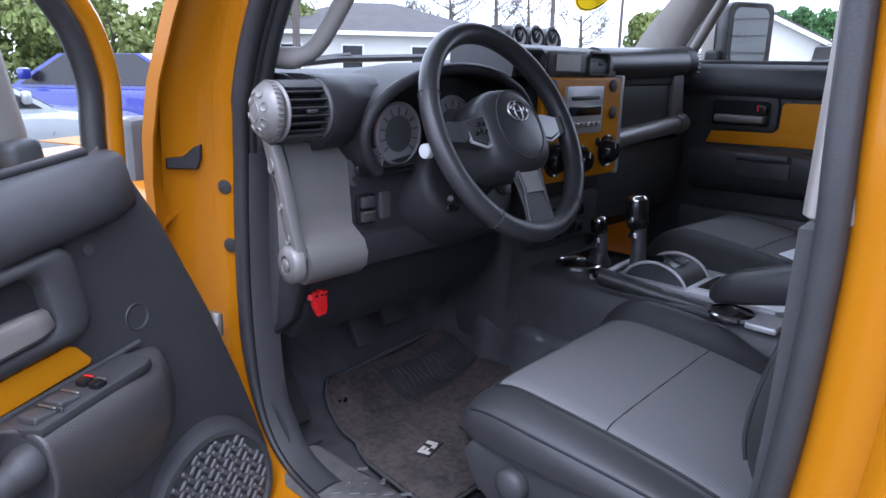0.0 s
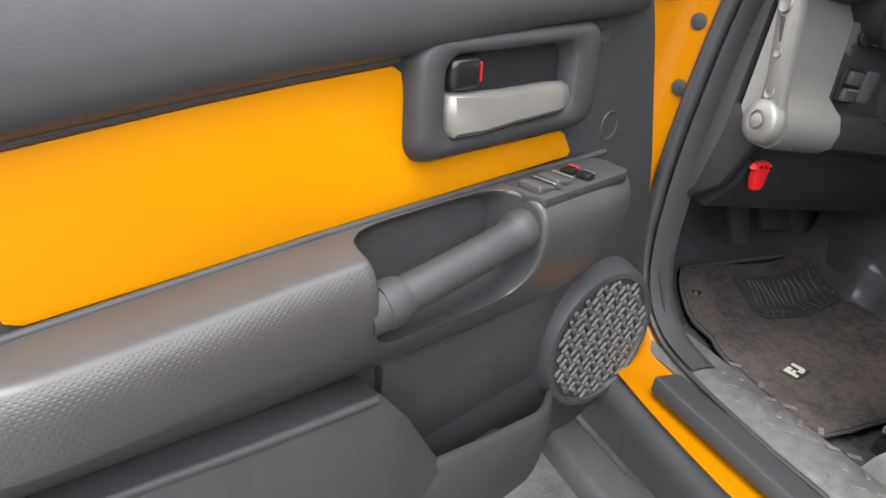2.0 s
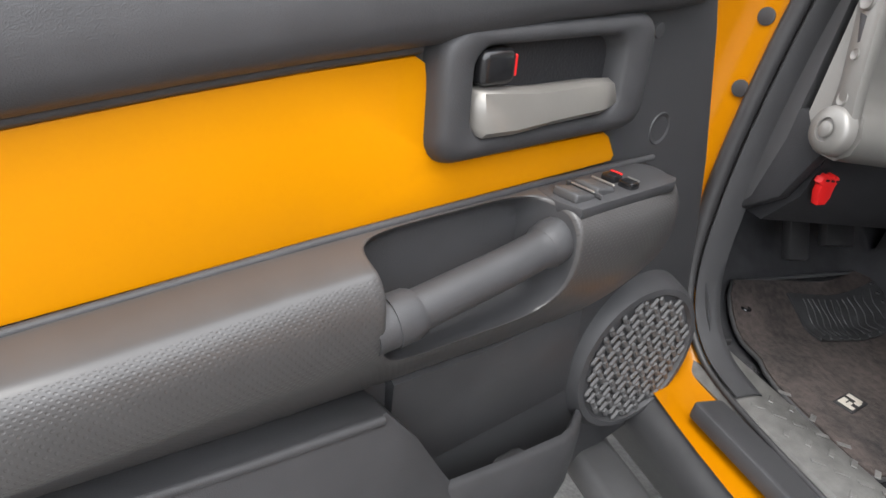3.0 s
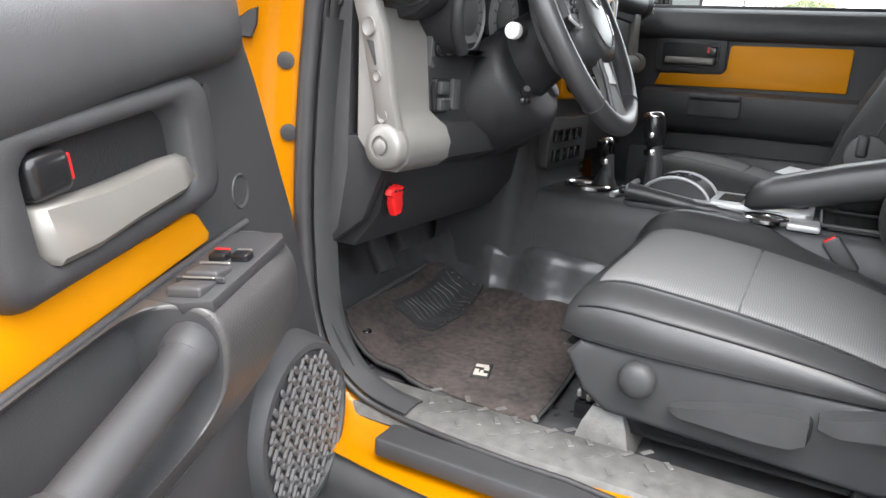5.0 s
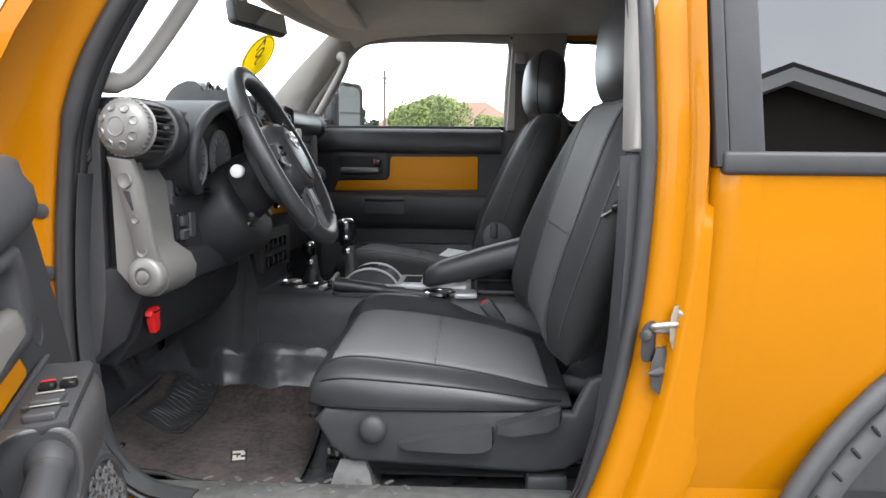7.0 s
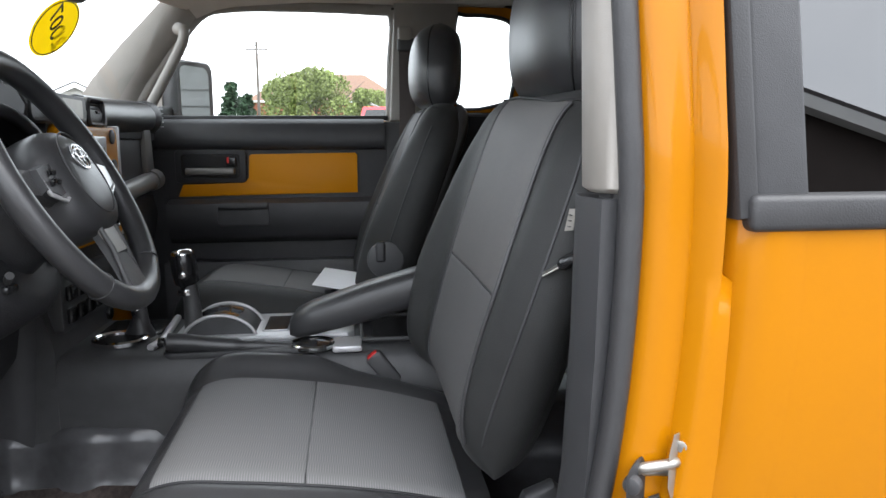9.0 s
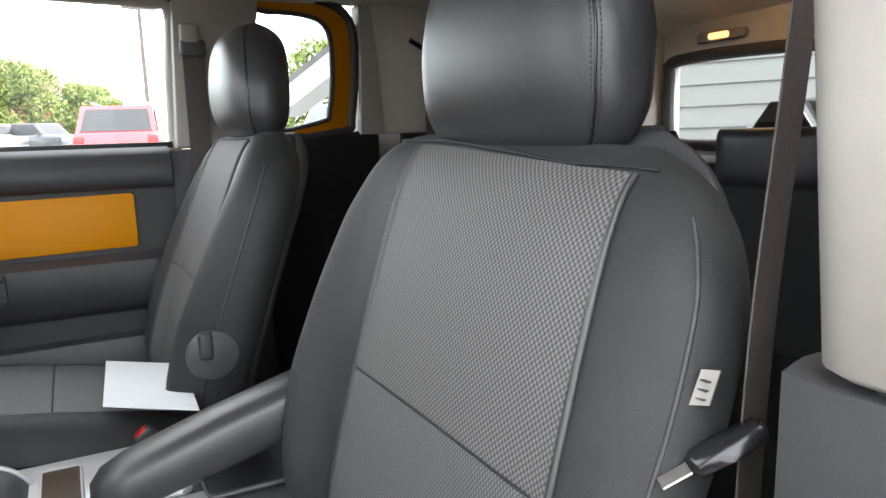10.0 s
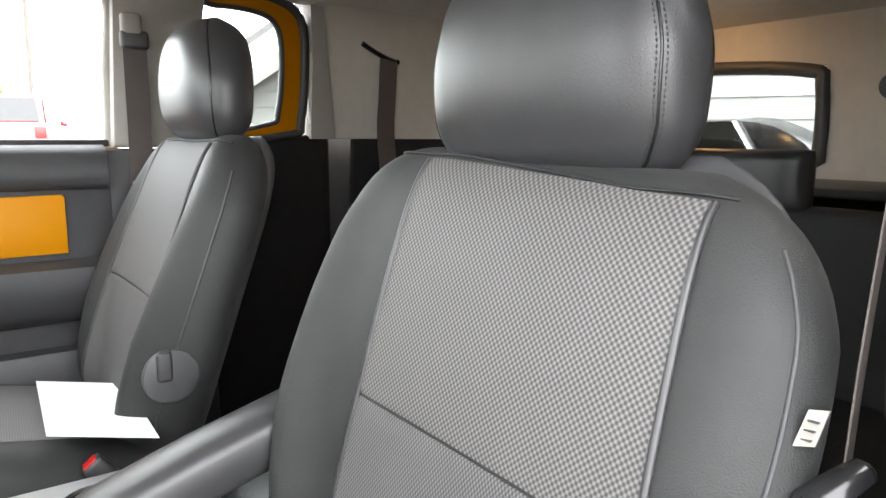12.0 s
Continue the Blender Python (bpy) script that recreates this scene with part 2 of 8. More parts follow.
def prism(outline, y0, y1, to=lambda a, y, b: (a, y, b), bev=0.003, seg=2):
    """A plate: an outline of (a, b) pulled from y0 to y1, with eased edges."""
    b = bmesh.new()
    lo = [b.verts.new(to(p[0], y0, p[1])) for p in outline]
    hi = [b.verts.new(to(p[0], y1, p[1])) for p in outline]
    k = len(outline)
    b.faces.new(lo[::-1])
    b.faces.new(hi)
    rim = []
    for i in range(k):
        b.faces.new((lo[i], lo[(i + 1) % k], hi[(i + 1) % k], hi[i]))
        rim += [b.edges.get((hi[i], hi[(i + 1) % k])), b.edges.get((lo[i], lo[(i + 1) % k]))]
    bmesh.ops.recalc_face_normals(b, faces=b.faces)
    if bev:
        bmesh.ops.bevel(b, geom=rim, offset=bev, segments=seg, affect="EDGES", profile=0.5)
    return b


def rounded(a0, b0, a1, b1, r, n=5):
    """The outline of a rectangle with round corners."""
    r = min(r, abs(a1 - a0) / 2.01, abs(b1 - b0) / 2.01)
    pts = []
    for ca, cb, s in ((a1 - r, b1 - r, 0), (a0 + r, b1 - r, 90), (a0 + r, b0 + r, 180), (a1 - r, b0 + r, 270)):
        for i in range(n + 1):
            w = radians(s + 90 * i / n)
            pts.append((ca + r * math.cos(w), cb + r * math.sin(w)))
    return pts


def loft(rings, caps=True, wrap=False):
    """Joins rings of equal length into one skin; wrap closes the last ring to the first."""
    k, v, f = len(rings[0]), [], []
    for r in rings:
        v += [tuple(p) for p in r]
    m = len(rings)
    for i in range(m if wrap else m - 1):
        for j in range(k):
            a, b_, c, d = i * k + j, i * k + (j + 1) % k, ((i + 1) % m) * k + (j + 1) % k, ((i + 1) % m) * k + j
            f.append((a, b_, c, d))
    if caps and not wrap:
        f += [tuple(range(k - 1, -1, -1)), tuple(range((m - 1) * k, m * k))]
    return v, f


def sheet(rows):
    """A skin through rows of points, open at its edges."""
    k, v, f = len(rows[0]), [p for r in rows for p in r], []
    for i in range(len(rows) - 1):
        for j in range(k - 1):
            f.append((i * k + j, i * k + j + 1, (i + 1) * k + j + 1, (i + 1) * k + j))
    return v, f


def thick(data, d, bev=0.0):
    """Gives a sheet a thickness d along its normals."""
    me = bpy.data.meshes.new("tmp")
    me.from_pydata([tuple(v) for v in data[0]], [], data[1])
    b = bmesh.new()
    b.from_mesh(me)
    bpy.data.meshes.remove(me)
    bmesh.ops.recalc_face_normals(b, faces=b.faces)
    bmesh.ops.solidify(b, geom=b.faces[:], thickness=d)
    return b


def smooth_path(pts, n=6, closed=False):
    """A Catmull-Rom line through points."""
    p = [Vector(q) for q in pts]
    k, out = len(p), []
    for i in range(k if closed else k - 1):
        a, b_, c, d = (p[(i + j) % k] if closed else p[min(max(i + j, 0), k - 1)] for j in (-1, 0, 1, 2))
        for s in range(n):
            t = s / n
            out.append(0.5 * (2 * b_ + (c - a) * t + (2 * a - 5 * b_ + 4 * c - d) * t * t + (3 * b_ - a - 3 * c + d) * t ** 3))
    if not closed:
        out.append(p[-1])
    return out


def tube(path, r, n=10, closed=False, flat=1.0, up=None):
    """A round or flattened bar along a path; r may be a list."""
    p = [Vector(q) for q in path]
    k = len(p)
    rings, side = [], None
    for i in range(k):
        d = (p[(i + 1) % k] - p[i - 1]) if closed else (p[min(i + 1, k - 1)] - p[max(i - 1, 0)])
        d.normalize()
        if up is not None:
            s = d.cross(Vector(up))
        else:
            s = side - d * side.dot(d) if side is not None else d.orthogonal()
        s.normalize()
        side = s
        u = d.cross(s)
        rad = r[i] if isinstance(r, (list, tuple)) else r
        rings.append([p[i] + s * (rad * math.cos(2 * math.pi * j / n)) + u * (rad * flat * math.sin(2 * math.pi * j / n)) for j in range(n)])
    return loft(rings, wrap=closed)


def lathe(profile, origin, axis, n=28):
    """Turns (radius, height) pairs about an axis through origin."""
    a = Vector(axis).normalized()
    s = a.orthogonal().normalized()
    t, o = a.cross(s), Vector(origin)
    return loft([[o + a * h + (s * math.cos(2 * math.pi * j / n) + t * math.sin(2 * math.pi * j / n)) * max(r, 1e-4) for j in range(n)] for r, h in profile])


def disc(origin, axis, r, h, e=0.003, n=28):
    """A round plate or plug with an eased rim."""
    e = min(e, r * 0.4, h * 0.5)
    return lathe([(r * 0.02, 0), (r, 0), (r, h - e), (r - e * 0.3, h - e * 0.3), (r - e, h), (r * 0.02, h)], origin, axis, n)


def joined(*pieces):
    """Several (vertices, faces) or bmeshes of one part as one."""
    v, f = [], []
    for q in pieces:
        if isinstance(q, bmesh.types.BMesh):
            q.verts.index_update()
            w, g = [tuple(x.co) for x in q.verts], [tuple(x.index for x in face.verts) for face in q.faces]
            q.free()
        else:
            w, g = q
        o = len(v)
        v += [tuple(x) for x in w]
        f += [tuple(i + o for i in face) for face in g]
    return v, f


def lerp(table, x):
    """Reads a small table of (x, y) with straight lines."""
    for (x0, y0), (x1, y1) in zip(table, table[1:]):
        if x <= x1:
            return y0 + (y1 - y0) * max(0.0, (x - x0) / (x1 - x0))
    return table[-1][1]


def glide(table, x):
    """Reads a small table of (x, y) with a smooth line that never overshoots."""
    n = len(table)
    if x <= table[0][0]:
        return table[0][1]
    if x >= table[-1][0]:
        return table[-1][1]
    dd = [(table[i + 1][1] - table[i][1]) / (table[i + 1][0] - table[i][0]) for i in range(n - 1)]
    mm = [dd[0]] + [0.0 if dd[i] * dd[i + 1] <= 0 else 2 * dd[i] * dd[i + 1] / (dd[i] + dd[i + 1]) for i in range(n - 2)] + [dd[-1]]
    i = max(j for j in range(n - 1) if table[j][0] <= x)
    h = table[i + 1][0] - table[i][0]
    t = (x - table[i][0]) / h
    return (table[i][1] * (1 + 2 * t) * (1 - t) ** 2 + h * mm[i] * t * (1 - t) ** 2 + table[i + 1][1] * t * t * (3 - 2 * t) + h * mm[i + 1] * t * t * (t - 1))


def lay_uv(ob, coords):
    """Gives a mesh texture coordinates in metres, one pair for each vertex."""
    uv = ob.data.uv_layers.new(name="metres")
    for lp in ob.data.loops:
        uv.data[lp.index].uv = coords[lp.vertex_index]


# ---- the car's body ----
LX = -0.84
OPENING = [(0.78, 0.632), (0.89, 0.66), (0.955, 0.74), (0.985, 0.88), (0.985, 1.08), (0.968, 1.25), (0.932, 1.38), (0.865, 1.50),
           (0.79, 1.61), (0.70, 1.685), (0.56, 1.705), (0.30, 1.712), (0.08, 1.70), (0.032, 1.66), (0.034, 1.50), (0.028, 1.35),
           (0.024, 1.22), (0.036, 1.03), (0.07, 0.84), (0.118, 0.69), (0.18, 0.638), (0.45, 0.632)]
LOOP = [(p.x, p.y) for p in smooth_path([(a, b, 0) for a, b in OPENING], 5, True)]


TUMBLE = 0.08


def loop_ring(x, off, wide=None, back=0.07):
    """The door opening's line, moved outwards by off times a width that differs front, below, behind and above."""
    pts, k = [], len(LOOP)
    for i, (a, b) in enumerate(LOOP):
        da, db = LOOP[(i + 1) % k][0] - LOOP[i - 1][0], LOOP[(i + 1) % k][1] - LOOP[i - 1][1]
        s = math.hypot(da, db)
        na, nb = db / s, -da / s
        if na * (a - 0.5) + nb * (b - 1.15) < 0:
            na, nb = -na, -nb
        w = 1.0
        if wide:
            front, low, rear, top = wide
            w = front * max(na, 0) ** 2 + rear * max(-na, 0) ** 2 + low * max(-nb, 0) ** 2 + top * max(nb, 0) ** 2
        xx = x - back * min(1, max(0, (0.5 - a) / 0.35)) * min(1, max(0, (1.66 - b) / 0.2))
        xx += max(0, b - 1.3) * TUMBLE + 0.02 * min(1, max(0, (a - 0.6) / 0.25)) * min(1, max(0, (1.5 - b) / 0.3))
        aa, bb = a + na * off * w, b + nb * off * w
        if bb > 1.16 and aa < 0.1:
            aa = max(aa, -0.068 + (bb - 1.235) * 0.068)
        pts.append((xx, aa, bb))
    return pts


car = thing("off_road_car", (0, 0.3, 0.0), "bright yellow off-road car with its driver's door open, on grey asphalt", "car")
rings = [loop_ring(LX + 0.03, -0.002), loop_ring(LX - 0.004, 0.006), loop_ring(LX - 0.016, 0.02), loop_ring(LX - 0.03, 0.05, (1, 0.55, 0.8, 0.8), 0.06),
         loop_ring(LX - 0.034, 0.072, (1.0, 0.45, 0.75, 0.7), 0.054), loop_ring(LX - 0.066, 0.092, (1.05, 0.42, 0.68, 0.6), 0.036), loop_ring(LX - 0.09, 0.10, (1.2, 0.42, 0.76, 0.6), 0.018), loop_ring(LX - 0.07, 0.16, (0.8, 0.25, 1.0, 0.4), 0.0)]
part("door_aperture", loft(rings, caps=False, wrap=False), PAINT, car, "glossy yellow painted door aperture", smooth=60)
OPEN_LOOP = slice(3, 101)
seal = part("door_seal", tube(loop_ring(LX - 0.008, -0.003), [lerp([(0.63, 0.007), (0.70, 0.010), (0.85, 0.020), (2, 0.020)], b) * (0.6 if a < 0.2 else 0.7 if b < 1.3 else 0.85) for a, b in LOOP], 10, True), RUBBER, car, "black rubber door seal", smooth=80)
part("inner_lip", tube(loop_ring(LX + 0.028, -0.006)[OPEN_LOOP], [lerp([(0.63, 0.002), (0.85, 0.003), (1.05, 0.008), (1.3, 0.016), (2, 0.019)], b) for a, b in LOOP[OPEN_LOOP]], 10), RUBBER, car, smooth=80)
part("seal_flange", tube(loop_ring(LX + 0.011, -0.006)[OPEN_LOOP], [lerp([(0.63, 0.002), (0.85, 0.003), (1.05, 0.006), (1.3, 0.010), (2, 0.013)], b) for a, b in LOOP[OPEN_LOOP]], 8), RUBBER, car, smooth=80)

# flat charcoal trim that covers the seal's flange at the pillar's foot
FOOT = [i for i, (a, b) in enumerate(LOOP) if a > 0.74 and b < 1.25]
foot_rows = []
for x, low, high in ((LX - 0.006, -0.011, -0.0225), (LX + 0.004, -0.013, -0.0265), (LX + 0.028, -0.014, -0.0275), (LX + 0.044, -0.012, -0.026), (LX + 0.050, -0.002, -0.010)):
    r0, r1 = loop_ring(x, low), loop_ring(x, high)
    foot_rows.append([tuple(Vector(r0[i]).lerp(Vector(r1[i]), lerp([(0.66, 0.0), (0.85, 1.0), (2, 1.0)], LOOP[i][1]))) for i in FOOT])
part("pillar_foot_trim", thick(sheet(foot_rows), 0.002), GREY, car, "smooth charcoal pillar foot trim", smooth=60)
part("trim_joint", box((-0.765, 0.921, 0.640), (0.11, 0.005, 0.012), 0.002, 1), RUBBER, car)

# holes and bolts of the hinge pillar
for z, y, x in ((1.047, 1.005, -0.8385), (1.152, 1.010, -0.8408)):
    part("grommet", disc((x - 0.0005, y, z), (-0.91, -0.42, -0.04), 0.013, 0.002, 0.0012), RUBBER, car, "black rubber grommet")
part("hinge", box((-0.925, 1.065, 0.80), (0.035, 0.05, 0.045), 0.006), PAINT, car, "painted door hinge")
check = part("door_check", tube([(-0.86, 1.02, 0.905), (-0.90, 0.99, 0.905), (-0.95, 0.965, 0.905)], 0.007, 8, flat=0.6), STEEL, car, "steel door check strap")
part("check_bracket", box((-0.872, 1.012, 0.905), (0.012, 0.03, 0.045), 0.004), STEEL, check)

wedge_at = lambda a, b, o: (-0.885 + 0.79 * a - 0.61 * o, 1.068 - 0.61 * a - 0.79 * o, b)
part("hinge_cover", loft([[wedge_at(a * k, 1.20 + (b - 1.20) * k, o) for a, b in ((-0.036, 1.178), (0.03, 1.176), (0.04, 1.20), (0.042, 1.232), (0.024, 1.224), (0.0, 1.204), (-0.036, 1.200))] for o, k in ((-0.01, 0.8), (0.003, 0.8), (0.006, 0.72))]), DASH, car, "black rubber wing corner cover", smooth=30)

# front wing, cowl and bonnet
wing_rows = []
for z, x in ((0.48, -0.93), (0.62, -0.945), (0.80, -0.95), (0.93, -0.95), (1.03, -0.94), (1.085, -0.92), (1.115, -0.88), (1.125, -0.80), (1.13, -0.70)):
    wing_rows.append([(x, y, z) for y in (1.085, 1.2, 1.4, 1.6, 1.8, 2.0)])
part("front_wing", thick(sheet(wing_rows), 0.004), PAINT, car, smooth=50)
pillar_rows = []
for y0, y1, z in ((1.07, 1.10, 1.08), (1.075, 1.11, 1.16), (1.06, 1.11, 1.24), (1.03, 1.085, 1.33), (0.98, 1.035, 1.43), (0.91, 0.965, 1.54), (0.835, 0.89, 1.65), (0.755, 0.81, 1.72)):
    dx = max(0.0, z - 1.3) * TUMBLE
    pillar_rows.append([(-0.94 + dx, y0, z), (-0.945 + dx, y0 * 0.4 + y1 * 0.6, z), (-0.925 + dx, y1 - 0.005, z), (-0.88 + dx, y1 + 0.01, z), (-0.83 + dx, y1 + 0.012, z)])
part("front_pillar", thick(sheet(pillar_rows), 0.004), PAINT, car, smooth=50)
part("bonnet", thick(sheet([[(x, y, 1.165 - 0.03 * (x / 0.8) ** 2 - 0.05 * max(0, y - 1.8)) for y in (1.2, 1.4, 1.7, 2.0, 2.3)] for x in (-0.72, -0.6, -0.3, 0, 0.3, 0.6, 0.72)]), 0.004), PAINT, car, smooth=50)
part("cowl", box((0, 1.17, 1.25), (1.6, 0.10, 0.08), 0.01), BLACK, car)
part("front_wing", thick(sheet([[(-p[0], p[1], p[2]) for p in r] for r in wing_rows]), 0.004), PAINT, car, smooth=50)

# roof, its lining and the rails over the doors
roof_rows = [[(x, y + (0.13 * (1 - (x / 0.76) ** 2) if y > 0.7 else 0), 1.86 - 0.03 * (abs(x) / 0.72) ** 4 - 0.03 * max(0, y - 0.4)) for x in (-0.76, -0.7, -0.55, -0.3, 0, 0.3, 0.55, 0.7, 0.76)] for y in (0.80, 0.6, 0.2, -0.4, -1.0, -1.48)]
part("roof", thick(sheet(roof_rows), 0.004), WHITE, car, "white painted roof", smooth=50)
lining_rows = []
for y, zc in ((0.74, 1.70), (0.66, 1.735), (0.4, 1.755), (0.0, 1.76), (-0.6, 1.76), (-1.2, 1.755), (-1.40, 1.735), (-1.46, 1.70)):
    lining_rows.append([(x, y + (0.13 * (1 - (x / 0.76) ** 2) if y > 0.65 else 0), zc + 0.035 - 0.015 * (abs(x) / 0.7) ** 6 - (0.015 if abs(x) > 0.74 else 0)) for x in (-0.76, -0.72, -0.6, -0.3, 0, 0.3, 0.6, 0.72, 0.76)])
part("headliner", thick(sheet(lining_rows), 0.012), LINING, car, "grey cloth headliner", smooth=50)
for s in (-1, 1):
    part("roof_rail", tube(smooth_path([(s * 0.775, 0.72, 1.74), (s * 0.785, 0.4, 1.765), (s * 0.785, -0.4, 1.77), (s * 0.77, -1.42, 1.76)]), 0.03, 10), LINING, car, smooth=60)
    part("roof_gutter", box((s * 0.815, -0.32, 1.80), (0.05, 2.2, 0.07), 0.015, 3), PAINT, car)
part("windscreen_header", tube([(x, 0.765 + 0.135 * (1 - (x / 0.74) ** 2), 1.74) for x in (-0.74, -0.6, -0.4, -0.2, 0, 0.2, 0.4, 0.6, 0.74)], 0.032, 10), LINING, car, smooth=60)
for x in (-0.36, 0.36):
    visor = part("sun_visor", box((x, 0.735, 1.735), (0.42, 0.15, 0.02), 0.009, 3, Euler((radians(8), 0, 0)).to_matrix().to_4x4()), LINING, car)
lamp = part("map_lamp", box((0.335, 0.355, 1.772), (0.07, 0.19, 0.03), 0.012, 3), LINING, car)
dome = part("dome_lamp", disc((0.28, -1.22, 1.79), (0, 0, -1), 0.045, 0.016), BEIGE, car)
part("lit_lens", disc((0.28, -1.22, 1.776), (0, 0, -1), 0.032, 0.006), glowing("warm_lens", (1.0, 0.55, 0.2), 6.0), dome)

# inner front pillars with long handles
for s in (-1, 1):
    rows = []
    for y0, y1, z in ((0.955, 1.14, 1.33), (0.95, 1.12, 1.40), (0.90, 1.05, 1.50), (0.83, 0.96, 1.60), (0.74, 0.86, 1.70), (0.70, 0.82, 1.74)):
        dx = max(0.0, z - 1.3) * TUMBLE
        rows.append([(s * (0.815 - dx), y0, z), (s * (0.79 - dx), y0 + 0.02, z), (s * (0.765 - dx), (y0 + y1) / 2, z), (s * (0.77 - dx), y1, z)])
    part("pillar_trim", thick(sheet(rows), 0.01), BEIGE, car, "stone grey pillar trim", smooth=60)
    p = [(s * 0.775, 0.945, 1.375), (s * 0.745, 0.92, 1.375), (s * 0.72, 0.895, 1.395), (s * 0.70, 0.845, 1.47), (s * 0.685, 0.79, 1.56), (s * 0.685, 0.765, 1.61), (s * 0.70, 0.765, 1.64), (s * 0.72, 0.785, 1.65)]
    part("assist_handle", tube(smooth_path(p, 5), [0.019] * 6 + [0.0155] * 24 + [0.019] * 6, 12), BEIGE, car, "stone grey moulded assist handle", smooth=80)

# windscreen
ws = [[(x, 1.20 - 0.12 * (x / 0.7) ** 2 + (1.30 - z) * 0.65, z) for x in (-0.74, -0.6, -0.3, 0, 0.3, 0.6, 0.74)] for z in (1.30, 1.42, 1.54, 1.66, 1.78)]
screen = part("windscreen", sheet(ws), GLASS, car, "clear windscreen")
screen.visible_shadow = False

# rear pillar trim, driver's side, and the rear door with its dark window
part("upper_pillar_trim", loft([[(x + (z - 1.3) * TUMBLE, y, z) for x, y in rounded(-0.915 + e, -0.05 + e, -0.835 - e, 0.055 - e, 0.026)] for z, e in ((1.257, 0.006), (1.262, 0.0), (1.40, 0.0), (1.56, 0.0), (1.72, 0.0))]), BEIGE, car, "stone grey upper pillar trim", smooth=60)
low = []
for z, d in ((0.64, 0.115), (0.70, 0.10), (0.80, 0.074), (0.95, 0.056), (1.10, 0.049), (1.252, 0.046)):
    low.append([(-0.91, d + 0.006, z), (-0.855, d + 0.010, z), (-0.822, d + 0.003, z), (-0.812, d - 0.03, z), (-0.81, d - 0.14, z), (-0.89, d - 0.14, z)])
part("lower_pillar_trim", loft(low), GREY, car, "charcoal lower pillar trim", smooth=40)

rear_door = part("rear_door", loft([[(x, y, z) for y, z in ((0.02, 0.56), (-0.015, 0.70), (-0.070, 0.84), (-0.098, 1.0), (-0.104, 1.10), (-0.102, 1.228), (-0.14, 1.234), (-0.70, 1.234),
                 (-0.70, 1.02), (-0.42, 0.99), (-0.34, 0.90), (-0.27, 0.76), (-0.245, 0.62), (-0.245, 0.56))] for x in (-0.90, -0.944, -0.952, -0.954)]), PAINT, car, "yellow rear-hinged door, closed", smooth=45)
part("door_edge", loft([[(-0.918, -0.058 - k, z), (-0.942, -0.066 - k, z), (-0.954, -0.085 - k, z), (-0.956, -0.104 - k, z), (-0.9548, -0.128 - k, z), (-0.92, -0.12 - k, z)] for z, k in ((0.56, -0.135), (0.70, -0.098), (0.84, -0.042), (0.92, -0.022), (1.0, -0.008), (1.12, 0.0), (1.19, 0.0), (1.232, 0.0), (1.242, 0.004))]), PAINT, rear_door, smooth=60)
# the flank tucks in below the waist
for o in [rear_door] + list(rear_door.children):
    skin = bmesh.new()
    skin.from_mesh(o.data)
    for i in range(11):
        z = 0.60 + 0.055 * i
        bmesh.ops.bisect_plane(skin, geom=skin.verts[:] + skin.edges[:] + skin.faces[:], plane_co=(0, 0, z), plane_no=(0, 0, 1))
    for v in skin.verts:
        if v.co.x < -0.93:
            v.co.x += 0.24 * max(0.0, 1.2 - v.co.z) ** 2
    skin.to_mesh(o.data)
    skin.free()
    o.data.set_sharp_from_angle(angle=radians(50))
part("window_channel", prism([(-0.062, 1.235), (-0.082, 1.235), (-0.05, 1.70), (-0.03, 1.70)], -0.955, -0.90, to=lambda a, y, b: (y + max(0, b - 1.3) * TUMBLE, a, b), bev=0.004), RUBBER, rear_door)
part("window_post", prism([(-0.083, 1.245), (-0.135, 1.245), (-0.10, 1.70), (-0.051, 1.70)], -0.948, -0.905, to=lambda a, y, b: (y + max(0, b - 1.3) * TUMBLE, a, b), bev=0.004), GREY, rear_door, "satin charcoal window post")
part("belt_moulding", box((-0.945, -0.395, 1.241), (0.034, 0.65, 0.034), 0.007, 3), RUBBER, rear_door)
pane = part("window_pane", prism([(-0.134, 1.25), (-0.70, 1.25), (-0.70, 1.70), (-0.102, 1.70)], -0.936, -0.931, to=lambda a, y, b: (y + max(0, b - 1.3) * TUMBLE, a, b), bev=0), TINT, rear_door, "dark privacy glass")
part("inner_panel", box((-0.83, -0.36, 0.98), (0.06, 0.6, 0.55), 0.01), BLACK, rear_door)
striker = part("striker", prism([(-0.012, 0.945), (0.012, 0.945), (0.02, 0.962), (0.02, 0.995), (0.012, 1.013), (-0.012, 1.013), (-0.02, 0.995), (-0.02, 0.962)], 0, 0.006,
               to=lambda a, y, b: (-0.932 + a * 0.5 - y * 0.8, -0.020 - a * 0.75 + y * 0.6, b), bev=0.002), STEEL, car, "zinc-plated door striker")
part("striker_loop", tube(smooth_path([(-0.936, -0.016, 0.984), (-0.942, -0.002, 0.984), (-0.939, 0.018, 0.981), (-0.931, 0.022, 0.975), (-0.928, -0.002, 0.972), (-0.931, -0.016, 0.972)]), 0.0055, 8), STEEL, striker, smooth=80)
for z in (0.958, 1.0):
    part("screw", disc((-0.937, -0.019, z), (-0.8, 0.6, 0), 0.006, 0.004, 0.001, 12), STEEL, striker)
switch = part("courtesy_switch", prism(rounded(-0.017, 0.905, 0.017, 0.968, 0.015), 0, 0.02, to=lambda a, y, b: (-0.926 + a * 0.6 - y * 0.8, 0.020 - a * 0.8 + y * 0.6, b), bev=0.003), RUBBER, car, "black rubber courtesy-light switch")
